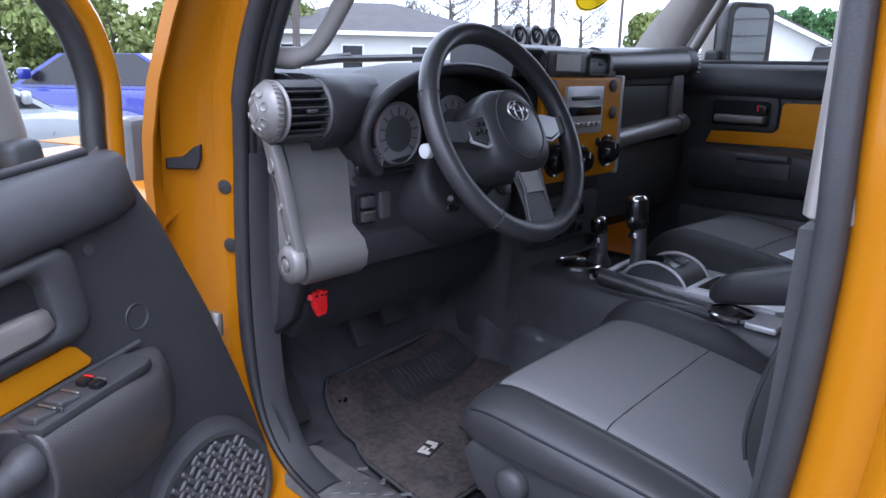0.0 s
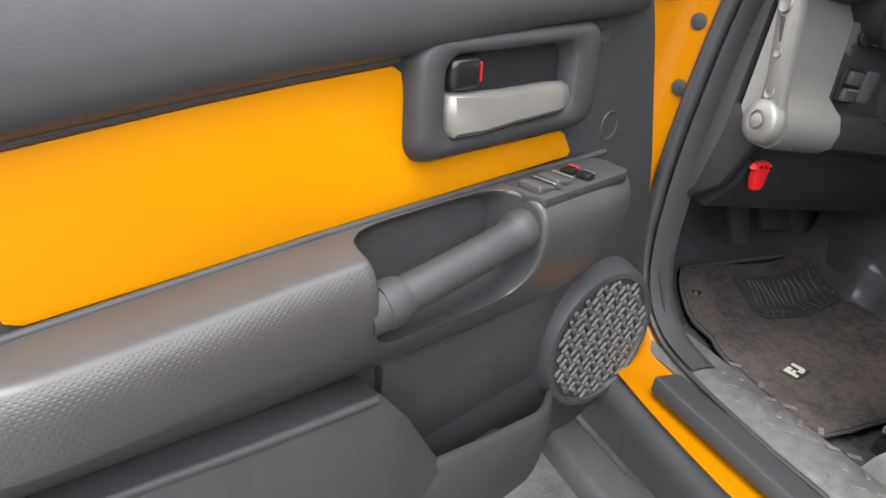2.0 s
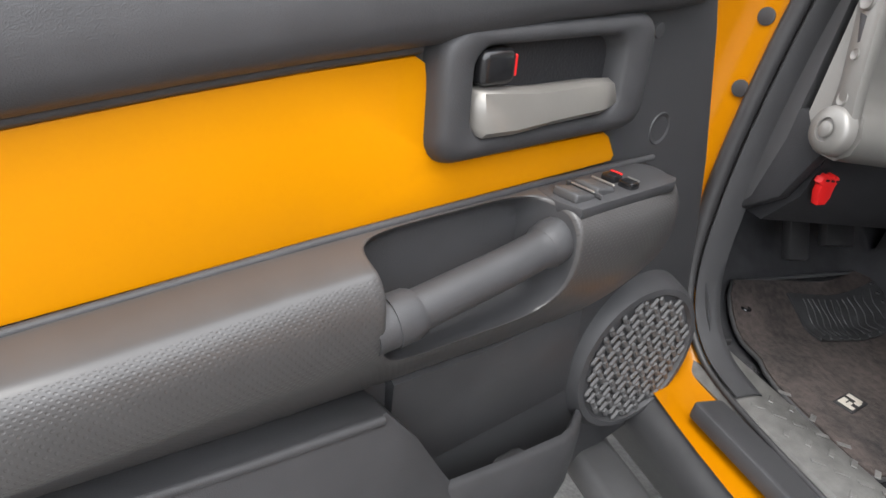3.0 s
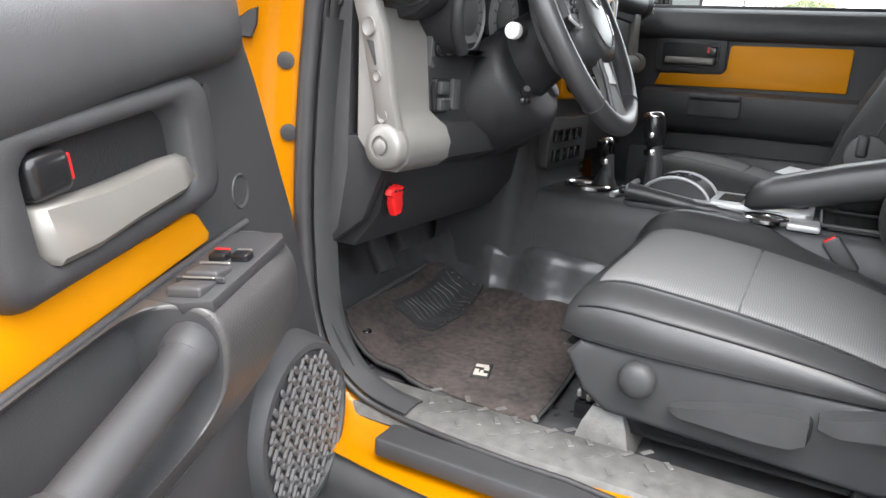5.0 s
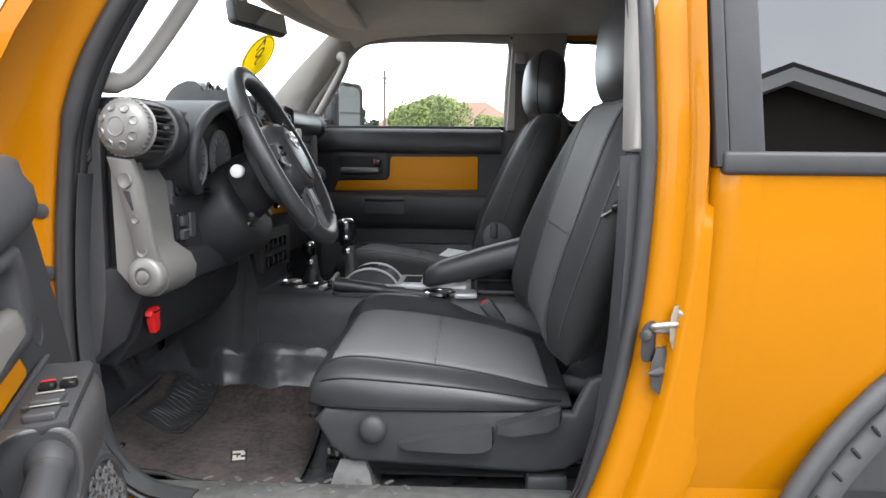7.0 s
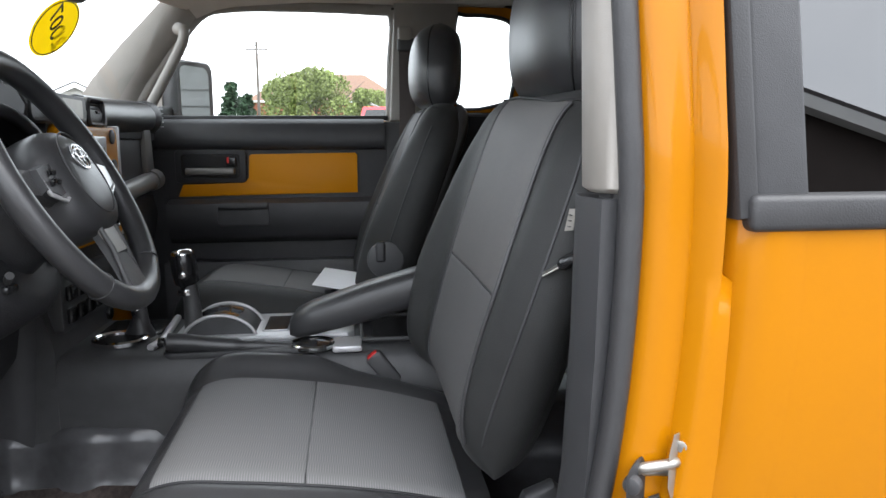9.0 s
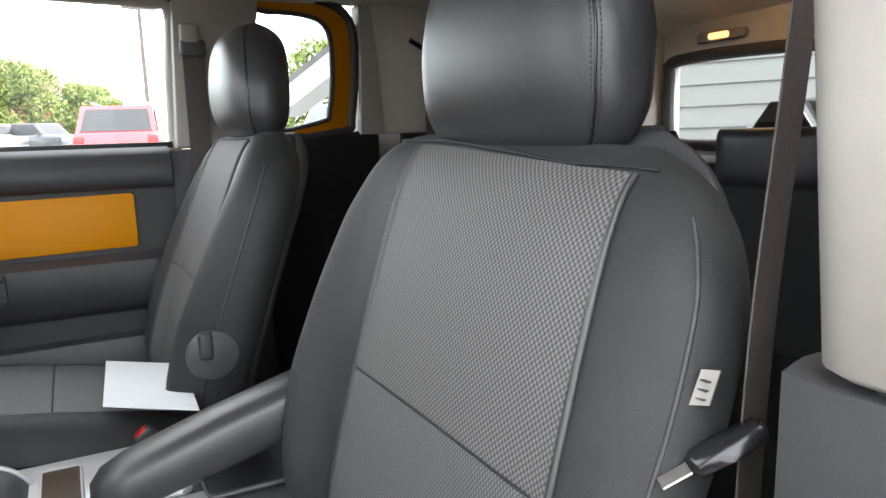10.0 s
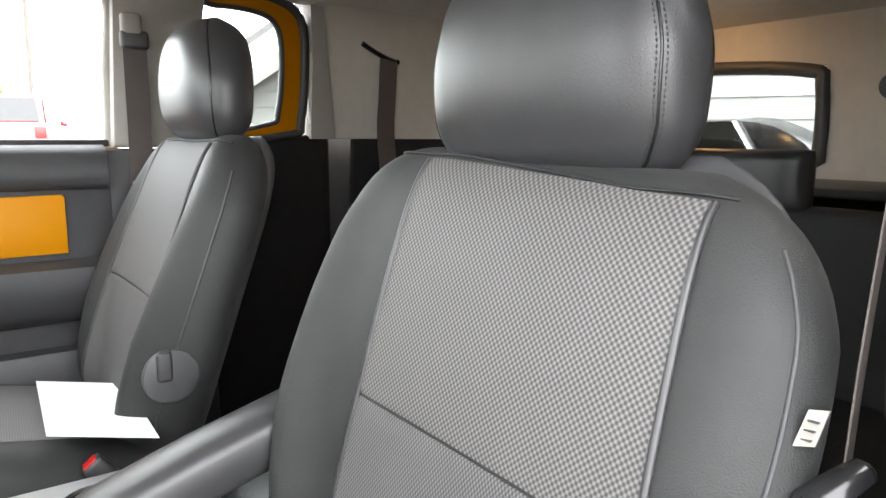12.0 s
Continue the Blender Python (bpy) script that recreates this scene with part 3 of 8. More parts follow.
part("plunger", disc((-0.943, 0.034, 0.948), (-0.8, 0.6, 0), 0.009, 0.010), GREY, switch)
wedge = part("door_wedge", prism([(-0.016, 0.868), (0.0, 0.855), (0.016, 0.868), (0.018, 0.905), (0.008, 0.93), (-0.008, 0.93), (-0.018, 0.905)], 0, 0.008, to=lambda a, y, b: (-0.929 + a * 0.4 - y * 1.0, 0.007 - a * 0.9 + y * 0.5, b), bev=0.002), GREY, car, "brown-grey door alignment wedge")
part("pin", lathe([(0.008, 0), (0.007, 0.012), (0.001, 0.03)], (-0.936, 0.010, 0.893), (-0.6, 0.8, 0), 10), GREY, wedge)
for ob_, dy, dz in ((striker, -0.006, 0.015), (switch, -0.009, 0.035), (wedge, -0.009, 0.033)):
    for o in [ob_] + list(ob_.children):
        o.data.transform(Matrix.Translation((0, dy, dz)))

# tail: walls, quarter trims, rear window
for s in (-1, 1):
    part("quarter_wall", box((s * 0.86, -1.0, 0.95), (0.05, 1.0, 0.55), 0.02, 3), PAINT, car)
    part("quarter_upper", box((s * 0.82, -0.92, 1.55), (0.05, 0.60, 0.42), 0.015, 3), PAINT, car)
part("tail_panel", box((0, -1.50, 0.90), (1.75, 0.06, 0.68), 0.02, 3), PAINT, car)
part("quarter_trim", prism([(-0.62, 0.6), (-1.46, 0.6), (-1.46, 1.79), (-0.36, 1.79), (-0.335, 1.60), (-0.33, 1.44), (-0.36, 1.40), (-0.62, 1.40)], 0.765, 0.79, to=lambda a, y, b: (y, a, b), bev=0.006), QUARTER, car, "taupe rear quarter trim")
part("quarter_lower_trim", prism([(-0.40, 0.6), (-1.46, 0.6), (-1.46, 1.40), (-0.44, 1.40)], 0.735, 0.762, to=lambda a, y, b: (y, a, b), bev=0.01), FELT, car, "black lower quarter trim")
part("quarter_trim", prism([(-0.12, 0.6), (-1.46, 0.6), (-1.46, 1.79), (-0.12, 1.79)], -0.765, -0.79, to=lambda a, y, b: (y, a, b), bev=0.006), QUARTER, car, "taupe rear quarter trim")
rim = [(p.x, p.z) for p in smooth_path([(0.03, 0, 1.345), (0.0, 0, 1.375), (0.005, 0, 1.545), (0.04, 0, 1.585), (0.32, 0, 1.61), (0.70, 0, 1.61), (0.74, 0, 1.56), (0.74, 0, 1.37), (0.70, 0, 1.335), (0.30, 0, 1.33)], 4, True)]
tail = bmesh.new()
for a0, b0, a1, b1 in ((-0.80, 1.24, 0.0, 1.80), (0.74, 1.24, 0.80, 1.80), (0.0, 1.60, 0.74, 1.80), (0.0, 1.24, 0.74, 1.34)):
    q = box(((a0 + a1) / 2, -1.475, (b0 + b1) / 2), (a1 - a0, 0.05, b1 - b0), 0)
    me_tmp = bpy.data.meshes.new("tmp")
    q.to_mesh(me_tmp)
    q.free()
    tail.from_mesh(me_tmp)
    bpy.data.meshes.remove(me_tmp)
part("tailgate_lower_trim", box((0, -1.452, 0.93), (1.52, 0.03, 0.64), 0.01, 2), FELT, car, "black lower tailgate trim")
part("tailgate_trim", tail, LINING, car, "grey tailgate trim round the rear window")
part("rear_window_seal", tube([(a, -1.45, b) for a, b in rim], 0.02, 8, True), BLACK, car, smooth=80)
rear_pane = part("rear_window", prism([(0.0, 1.34), (0.0, 1.60), (0.74, 1.60), (0.74, 1.34)], -1.47, -1.465, bev=0), GLASS, car)
rear_pane.visible_shadow = False
dome = part("rear_lamp", loft([[(0.52 + a * k, -1.45 + o, 1.668 + b * k) for a, b in rounded(-0.095, -0.016, 0.095, 0.016, 0.014)] for o, k in ((0.0, 1.0), (0.014, 0.97), (0.02, 0.85))]), BEIGE, car, "small oblong luggage lamp, lit", smooth=40)
part("lens", loft([[(0.52 + a * k, -1.43 + o, 1.668 + b * k) for a, b in rounded(-0.04, -0.010, 0.04, 0.010, 0.009)] for o, k in ((-0.004, 1.0), (0.004, 0.95), (0.007, 0.7))]), glowing("warm_lamp", (1.0, 0.45, 0.15), 0.35), dome, "warm glowing lens", smooth=50)
spare = part("spare_wheel", lathe([(0.02, 0), (0.30, 0.0), (0.36, 0.03), (0.375, 0.12), (0.36, 0.21), (0.30, 0.24), (0.02, 0.24)], (0.36, -1.62, 1.10), (0, -1, 0), 40), GLOSS, car, "spare wheel in a glossy black cover", smooth=50)
part("wheel_bracket", prism([(0.24, 1.36), (0.31, 1.46), (0.40, 1.46), (0.48, 1.36)], -1.52, -1.58, bev=0.01), GLOSS, car)

# passenger's side: pillar, rear door frame and window
part("pillar_trim", prism([(0.155, 1.38), (0.135, 1.78), (-0.075, 1.78), (-0.06, 1.68), (-0.03, 1.55), (-0.03, 1.38)], 0.755, 0.80, to=lambda a, y, b: (y, a, b), bev=0.01), BEIGE, car, "stone grey pillar trim")
part("pillar_trim_lower", prism([(0.20, 0.6), (0.185, 1.378), (-0.03, 1.378), (-0.06, 0.6)], 0.749, 0.80, to=lambda a, y, b: (y, a, b), bev=0.01), GREY, car)
frame_out = [(p.x, p.z) for p in smooth_path([(-0.05, 0, 1.42), (-0.05, 0, 1.71), (-0.09, 0, 1.755), (-0.24, 0, 1.75), (-0.315, 0, 1.705), (-0.325, 0, 1.60), (-0.31, 0, 1.45), (-0.28, 0, 1.41)], 4, True)]
frame_in = [(p.x, p.z) for p in smooth_path([(-0.06, 0, 1.435), (-0.06, 0, 1.695), (-0.10, 0, 1.718), (-0.215, 0, 1.71), (-0.26, 0, 1.67), (-0.265, 0, 1.57), (-0.252, 0, 1.47), (-0.225, 0, 1.435)], 4, True)]
part("rear_door_frame", loft([[(0.80, a, b) for a, b in frame_out], [(0.782, a, b) for a, b in frame_out], [(0.782, a, b) for a, b in frame_in], [(0.80, a, b) for a, b in frame_in]], caps=False, wrap=True), PAINT, car, "yellow painted rear door frame")
part("rear_door_seal", tube([(0.782, a, b) for a, b in frame_out], 0.012, 8, True), RUBBER, car, smooth=80)
part("window_seal", tube([(0.79, a, b) for a, b in frame_in], 0.009, 8, True), RUBBER, car, smooth=80)
rq = part("rear_door_pane", loft([[(0.794, a, b) for a, b in frame_in], [(0.797, a, b) for a, b in frame_in]]), GLASS, car)
rq.visible_shadow = False
part("trim_gap", tube([(0.765, 0.145, 1.728), (0.765, 0.05, 1.726), (0.765, 0.03, 1.715), (0.765, -0.06, 1.712)], 0.004, 5), GLOSS, car)
part("door_header", box((0.80, -0.19, 1.785), (0.03, 0.34, 0.05), 0.01), LINING, car)
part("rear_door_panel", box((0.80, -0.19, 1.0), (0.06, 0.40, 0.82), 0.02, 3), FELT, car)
part("corner_trim", loft([[(0.80, -0.325, 1.40), (0.765, -0.33, 1.40), (0.762, -0.40, 1.40), (0.80, -0.40, 1.40)], [(0.80, -0.335, 1.60), (0.765, -0.34, 1.60), (0.762, -0.385, 1.60), (0.80, -0.385, 1.60)], [(0.80, -0.33, 1.74), (0.76, -0.335, 1.74), (0.757, -0.37, 1.74), (0.80, -0.37, 1.74)]]), BEIGE, car, "pale pillar edge trim")
part("floor_wall", box((0.83, 0.5, 0.62), (0.06, 1.1, 0.25), 0.02), BLACK, car)

# floor, tunnel, toe board, sill
floor_rows = []
for y, z in [(-1.45, 0.72), (-0.45, 0.72), (-0.38, 0.59), (0.3, 0.585)] + [(0.45 + 0.03 * i, 0.585) for i in range(19)] + [(1.02, 0.59), (1.06, 0.62), (1.12, 0.665), (1.2, 0.74), (1.27, 0.82), (1.33, 1.0), (1.33, 1.25)]:
    row = []
    for x, dz in ((-0.77, 0.03), (-0.74, 0.008), (-0.70, 0), (-0.55, 0), (-0.40, 0.0), (-0.33, 0.003), (-0.28, 0.016), (-0.235, 0.038), (-0.20, 0.062), (-0.187, 0.085), (-0.180, 0.115), (-0.176, 0.145), (-0.170, 0.170), (-0.155, 0.18), (0.155, 0.18), (0.19, 0.09), (0.225, 0.03), (0.30, 0.004), (0.5, 0), (0.70, 0), (0.80, 0.03)):
        # the vinyl cover bulges off the tunnel in loose folds
        near = math.exp(-((x + 0.18) / 0.026) ** 2)
        fold = near * (0.020 * math.exp(-((y - 0.80) / 0.05) ** 2) + 0.014 * math.exp(-((y - 0.95) / 0.035) ** 2) + 0.006 * math.sin(55 * y)) if 0.4 < y < 1.1 else 0.0
        row.append((x - fold, y, z + (dz if y < 1.1 else dz * 0.4) + fold * 0.7))
    floor_rows.append(row)
part("floor_pan", thick(sheet(floor_rows), -0.01), VINYL, car, "black vinyl-covered floor", smooth=60)
part("kick_panel", loft([[(-0.80, 0.86, 0.63), (-0.80, 1.10, 0.63), (-0.765, 1.10, 0.63), (-0.765, 0.88, 0.63)], [(-0.815, 0.955, 0.78), (-0.815, 1.13, 0.78), (-0.775, 1.13, 0.78), (-0.772, 0.965, 0.78)],
                         [(-0.82, 0.985, 0.94), (-0.82, 1.13, 0.94), (-0.78, 1.13, 0.94), (-0.78, 0.99, 0.94)]]), GREY, car, "charcoal kick panel")
scuff = part("scuff_plate", loft([[(x, y, z) for x, z in ((-0.70, 0.60), (-0.715, 0.628), (-0.735, 0.640), (-0.80, 0.643), (-0.83, 0.638), (-0.838, 0.622), (-0.83, 0.60))] for y in (0.10, 0.25, 0.50, 0.70, 0.86, 0.925)]), SCUFF, car, "scuffed charcoal sill plate", smooth=40)
tread = [box((-0.765 + 0.05 * ((i * 7) % 5 - 2) / 2 * 0.8, 0.30 + i * 0.0115, 0.6424), (0.020, 0.008, 0.0016), 0.0006, 1, Euler((0, 0, radians(35 if i % 2 else -35))).to_matrix().to_4x4()) for i in range(8, 44)]
part("tread_ribs", joined(*tread), SCUFF, scuff, smooth=0)
part("sill_strip", prism(rounded(-0.902, 0.05, -0.845, 0.79, 0.008), 0.606, 0.633, to=lambda a, y, b: (a, b, y), bev=0.004), GREY, car, "charcoal rubber sill strip")
sill = [(-0.84, 0.615), (-0.86, 0.61), (-0.90, 0.60), (-0.915, 0.58), (-0.92, 0.558), (-0.905, 0.515), (-0.87, 0.45), (-0.84, 0.42)]
part("rocker", loft([[(x, y, z - 0.012) for x, z in sill] for y in (-0.25, 0.0, 0.5, 0.95, 1.10)]), BLACK, car, smooth=50)
part("side_step", box((-0.975, 0.45, 0.46), (0.09, 1.5, 0.05), 0.018, 3), BLACK, car, "black side step rail")
part("underbody", box((0, 0.2, 0.46), (1.6, 3.4, 0.16), 0.02), BLACK, car)
part("bulkhead", box((0, 1.38, 0.95), (1.7, 0.06, 0.6), 0.02), BLACK, car)
lip_ = part("wheel_flare", tube([(-0.945, -0.80 + 0.664 * math.cos(radians(w)), 0.44 + 0.664 * math.sin(radians(w))) for w in range(0, 181, 4)], 0.017, 10), BLACK, car, "black wheel-arch flare", smooth=60)
part("flare_band", tube([(-0.940, -0.80 + 0.628 * math.cos(radians(w)), 0.44 + 0.628 * math.sin(radians(w))) for w in range(0, 181, 4)], 0.026, 8, flat=0.6), BLACK, lip_, smooth=60)
for w in range(4, 62, 4):
    part("notch", box((-0.957, -0.80 + 0.632 * math.cos(radians(w)), 0.44 + 0.632 * math.sin(radians(w))), (0.008, 0.020, 0.006), 0.002, 1, Euler((radians(w + 12), 0, 0)).to_matrix().to_4x4()), DASH, lip_)
wheel = part("rear_wheel", lathe([(0.20, -0.12), (0.36, -0.12), (0.395, -0.09), (0.40, 0), (0.395, 0.09), (0.36, 0.12), (0.20, 0.12)], (-0.80, -0.80, 0.40), (1, 0, 0), 40), TYRE, car, "black off-road tyre", smooth=40)
part("wheel_rim", disc((-0.90, -0.80, 0.40), (-1, 0, 0), 0.22, 0.03), SILVER, wheel)
for wy, wx in ((1.95, -0.80), (1.95, 0.80), (-0.80, 0.80)):
    w2 = part("road_wheel", lathe([(0.20, -0.12), (0.36, -0.12), (0.395, -0.09), (0.40, 0), (0.395, 0.09), (0.36, 0.12), (0.20, 0.12)], (wx, wy, 0.40), (1, 0, 0), 32), TYRE, car, "black off-road tyre", smooth=40)
    part("wheel_rim", disc((wx + (0.1 if wx > 0 else -0.1), wy, 0.40), (1 if wx > 0 else -1, 0, 0), 0.22, 0.03), SILVER, w2)
part("side_wall", box((0.865, -0.45, 0.98), (0.04, 0.65, 0.86), 0.01), BLACK, car)
part("side_wall", box((-0.80, -0.40, 1.0), (0.03, 0.56, 0.85), 0.01), BLACK, car)
part("side_skin", prism([(0.16, 0.5), (1.05, 0.5), (1.05, 0.62), (0.16, 0.62)], 0.87, 0.90, to=lambda a, y, b: (y, a, b)), PAINT, car)


# ---- the open driver's door: local x runs from the hinge to the latch, y towards the cabin, z up ----
OPEN, SAG, LEAN = radians(72.0), radians(8.0), radians(5.0)
d_along = Vector((-math.sin(OPEN), -math.cos(OPEN), 0))
d_flat = Vector((math.cos(OPEN), -math.sin(OPEN), 0))
ex = d_along * math.cos(SAG) - Vector((0, 0, math.sin(SAG)))
e_up = d_along * math.sin(SAG) + Vector((0, 0, math.cos(SAG)))
d_in = d_flat * math.cos(LEAN) + e_up * math.sin(LEAN)
ez = e_up * math.cos(LEAN) - d_flat * math.sin(LEAN)
DOOR_POSE = Matrix((( *[ex.x, d_in.x, ez.x], -1.1114), ( *[ex.y, d_in.y, ez.y], 0.8651), ( *[ex.z, d_in.z, ez.z], 1.0), (0, 0, 0, 1)))
door = thing("driver_door", DOOR_POSE, "open yellow front door with charcoal inner trim, hinged on the body", "car door")
edge = [(-0.075, 0.235), (-0.108, 0.19), (-0.14, 0.115), (-0.195, -0.07), (-0.228, -0.22), (-0.252, -0.36), (-0.245, -0.47), (-0.20, -0.535), (-0.05, -0.56), (0.55, -0.56), (0.72, -0.52), (0.79, -0.36), (0.815, -0.1), (0.82, 0.235)]
part("outer_skin", prism([(a, b) for a, b in edge], -0.115, -0.075, bev=0.012), PAINT, door, "yellow painted outer skin")
part("door_shell", prism([(a * 0.985 + 0.004, b * 0.985) for a, b in edge], -0.08, -0.02, bev=0.006), PAINT, door)
tr = [(-0.068, 0.228), (-0.098, 0.19), (-0.128, 0.112), (-0.182, -0.07), (-0.215, -0.22), (-0.238, -0.36), (-0.23, -0.46), (-0.185, -0.52), (-0.04, -0.54), (0.54, -0.54), (0.70, -0.50), (0.762, -0.35), (0.785, -0.1), (0.785, 0.228)]
part("trim_base", prism(tr, -0.02, -0.003, bev=0.006), GREY, door, "charcoal moulded trim panel")
part("door_weatherstrip", tube([(a - 0.006, -0.045, b) for a, b in edge[:-1]], 0.011, 8), WEB, door, "brown-black rubber weatherstrip", smooth=80)

# upper roll, overhanging the insert and leaning in towards the window
up = []
for a, b0 in ((-0.092, 0.158), (-0.05, 0.150), (0.0, 0.147), (0.1, 0.144), (0.2, 0.139), (0.33, 0.130), (0.458, 0.124), (0.555, 0.117), (0.70, 0.104), (0.78, 0.097)):
    k = min(1.0, (a + 0.10) / 0.06)
    up.append([(a, -0.004, b0 - 0.006), (a, 0.014 * k, b0 - 0.003), (a, 0.026 * k, b0 + 0.006), (a, 0.031 * k, b0 + 0.022), (a, 0.029 * k, b0 + 0.045), (a, 0.018 * k, 0.208), (a, 0.004 * k, 0.224), (a, -0.012, 0.232), (a, -0.03, 0.235), (a, -0.03, b0)])
part("upper_roll", loft(up), GREY, door, "charcoal upper door roll", smooth=60)
part("belt_seal", tube([(-0.06, -0.034, 0.238), (0.37, -0.034, 0.238), (0.78, -0.034, 0.238)], 0.008, 8), RUBBER, door, smooth=80)
win_frame = smooth_path([(-0.118, -0.06, 0.20), (-0.135, -0.06, 0.27), (-0.145, -0.055, 0.34), (-0.12, -0.045, 0.43), (-0.03, -0.03, 0.53), (0.12, -0.015, 0.60), (0.30, -0.005, 0.63), (0.5, 0.0, 0.64), (0.72, 0.0, 0.635), (0.785, -0.005, 0.60), (0.80, -0.03, 0.42), (0.80, -0.06, 0.23)], 5)
part("window_frame", tube(win_frame, 0.020, 10), PAINT, door, "yellow window frame", smooth=70)
part("frame_seal", tube([p + Vector((-0.021 if p.x < 0.4 else 0.018, -0.02, 0.004)) for p in win_frame], 0.009, 6), WEB, door, smooth=80)
part("window_run", tube([(p.x + (0.034 if p.x < 0.2 else (-0.03 if p.x > 0.7 else 0)), p.y + 0.004, p.z - (0.03 if 0.0 < p.x < 0.78 else 0.004)) for p in win_frame], 0.017, 8), RUBBER, door, smooth=80)
pane = part("window_pane", sheet([[(-0.10, -0.058, 0.23), (0.4, -0.058, 0.23), (0.79, -0.058, 0.23)], [(-0.10, -0.04, 0.43), (0.4, -0.036, 0.44), (0.79, -0.036, 0.44)], [(0.15, -0.012, 0.60), (0.4, -0.008, 0.625), (0.78, -0.008, 0.61)]]), GLASS, door)
pane.visible_shadow = False

# yellow insert, notched round the release handle
ins = [(0.05, -0.029), (0.245, -0.0305), (0.457, -0.033), (0.692, -0.038), (0.704, -0.032), (0.728, 0.03), (0.742, 0.078), (0.736, 0.087), (0.703, 0.091), (0.555, 0.104), (0.458, 0.111), (0.348, 0.116), (0.337, 0.109), (0.324, 0.03), (0.312, 0.017), (0.296, 0.012), (0.072, 0.009), (0.062, 0.003), (0.046, -0.022)]
part("trim_insert", prism(ins, -0.004, 0.003, bev=0.002), INSERT, door, "bright yellow trim insert")
part("insert_lip", tube([(0.345, 0.004, 0.124), (0.458, 0.004, 0.118), (0.555, 0.004, 0.111), (0.70, 0.004, 0.098), (0.765, 0.003, 0.092)], 0.006, 6), GREY, door, smooth=80)
# release handle in its raised cup
RAISE = [(-0.004, 0.0, 0.030), (0.012, 0.004, 0.028), (0.022, 0.010, 0.026), (0.026, 0.018, 0.024)]
HB = (0.030, 0.012, 0.336, 0.146)
bezel = [[(a, y, b) for a, b in rounded(HB[0] + e, HB[1] + e, HB[2] - e * 0.6, HB[3] - e * 0.6, r)] for y, e, r in RAISE]
bezel += [[(a, y, b) for a, b in rounded(0.084 + e, 0.036 + e, 0.302 - e, 0.128 - e, 0.022)] for y, e in ((0.026, 0.0), (0.021, 0.004), (0.001, 0.008))]
part("handle_bezel", loft(bezel, caps=False), GREY, door, "charcoal handle surround", smooth=50)
# The cup is shallow; a deeper hollow's shade is put into its floor's colour.
part("handle_cup", prism(rounded(0.088, 0.04, 0.298, 0.124, 0.02), -0.0025, 0.0012, bev=0), DASH, door, "handle recess floor, darkened for the shade of a deeper cup")
lever_rows = []
for a, y1, z0, z1 in ((0.088, 0.014, 0.054, 0.072), (0.094, 0.027, 0.047, 0.076), (0.12, 0.033, 0.044, 0.079), (0.20, 0.035, 0.043, 0.080), (0.222, 0.036, 0.042, 0.081), (0.25, 0.037, 0.041, 0.084), (0.286, 0.033, 0.041, 0.087), (0.296, 0.018, 0.047, 0.084)):
    lever_rows.append([(a, 0.004, z0 + 0.003), (a, y1 - 0.006, z0), (a, y1, z0 + 0.006), (a, y1 - 0.002, (z0 + z1) / 2), (a, y1 - 0.006, z1 - 0.004), (a, y1 - 0.016, z1), (a, 0.002, z1 - 0.003)])
lever = part("release_handle", loft(lever_rows), HANDLE, door, "silver release handle", smooth=50)
lock = part("lock_button", box((0.270, 0.012, 0.104), (0.044, 0.030, 0.034), 0.009, 4), GLOSS, door, "gloss black lock button")
part("lock_mark", box((0.2465, 0.016, 0.104), (0.004, 0.012, 0.020), 0.001, 1), RED, lock, "red unlocked mark")

# armrest: one long moulding with a grip well through its upper edge
ARM = [(-0.055, 0.014, -0.058, -0.19), (-0.03, 0.052, -0.048, -0.205), (0.01, 0.078, -0.041, -0.222), (0.08, 0.087, -0.037, -0.228), (0.19, 0.085, -0.034, -0.226), (0.32, 0.082, -0.034, -0.219), (0.45, 0.079, -0.035, -0.211), (0.62, 0.078, -0.039, -0.195), (0.70, 0.073, -0.042, -0.188), (0.75, 0.056, -0.046, -0.184), (0.772, 0.02, -0.055, -0.176)]


def arm_at(a, s):
    """A place on the armrest: a along the door, s from the top's back edge over the front to the foot."""
    y1, bt, bb = (glide([(r[0], r[i]) for r in ARM], a) for i in (1, 2, 3))
    md = (bt + bb) / 2
    p = [(-0.006, bt), (y1 * 0.25, bt), (y1 * 0.64, bt - 0.003), (y1 * 0.88, bt - 0.011), (y1, bt - 0.034), (y1 * 0.95, bt - 0.075), (y1 * 0.74, md - 0.022), (y1 * 0.24, bb + 0.012), (0.0, bb)]
    q = min(s * 8, 7.9999)
    i, t = int(q), q - int(q)
    w, x, y, z = (Vector(p[min(max(i + e, 0), 8)]) for e in (-1, 0, 1, 2))
    r = 0.5 * (2 * x + (y - w) * t + (2 * w - 5 * x + 4 * y - z) * t * t + (3 * x - w - 3 * y + z) * t ** 3)
    return Vector((a, r.x, r.y))


NS, HA, HS, RA, RS = 44, 0.304, 0.430, 0.116, 0.325
av, af, auv = [], [], []


def arm_grid(a0, a1, n):
    o = len(av)
    for i in range(n + 1):
        for k in range(NS + 1):
            a, s = a0 + (a1 - a0) * i / n, k / NS
            av.append(arm_at(a, s))
            auv.append((a, s * 0.26 - 0.094))
    for i in range(n):
        for k in range(NS):
            c = o + i * (NS + 1) + k
            af.append((c, c + 1, c + NS + 2, c + NS + 1))
    return o, o + n * (NS + 1)


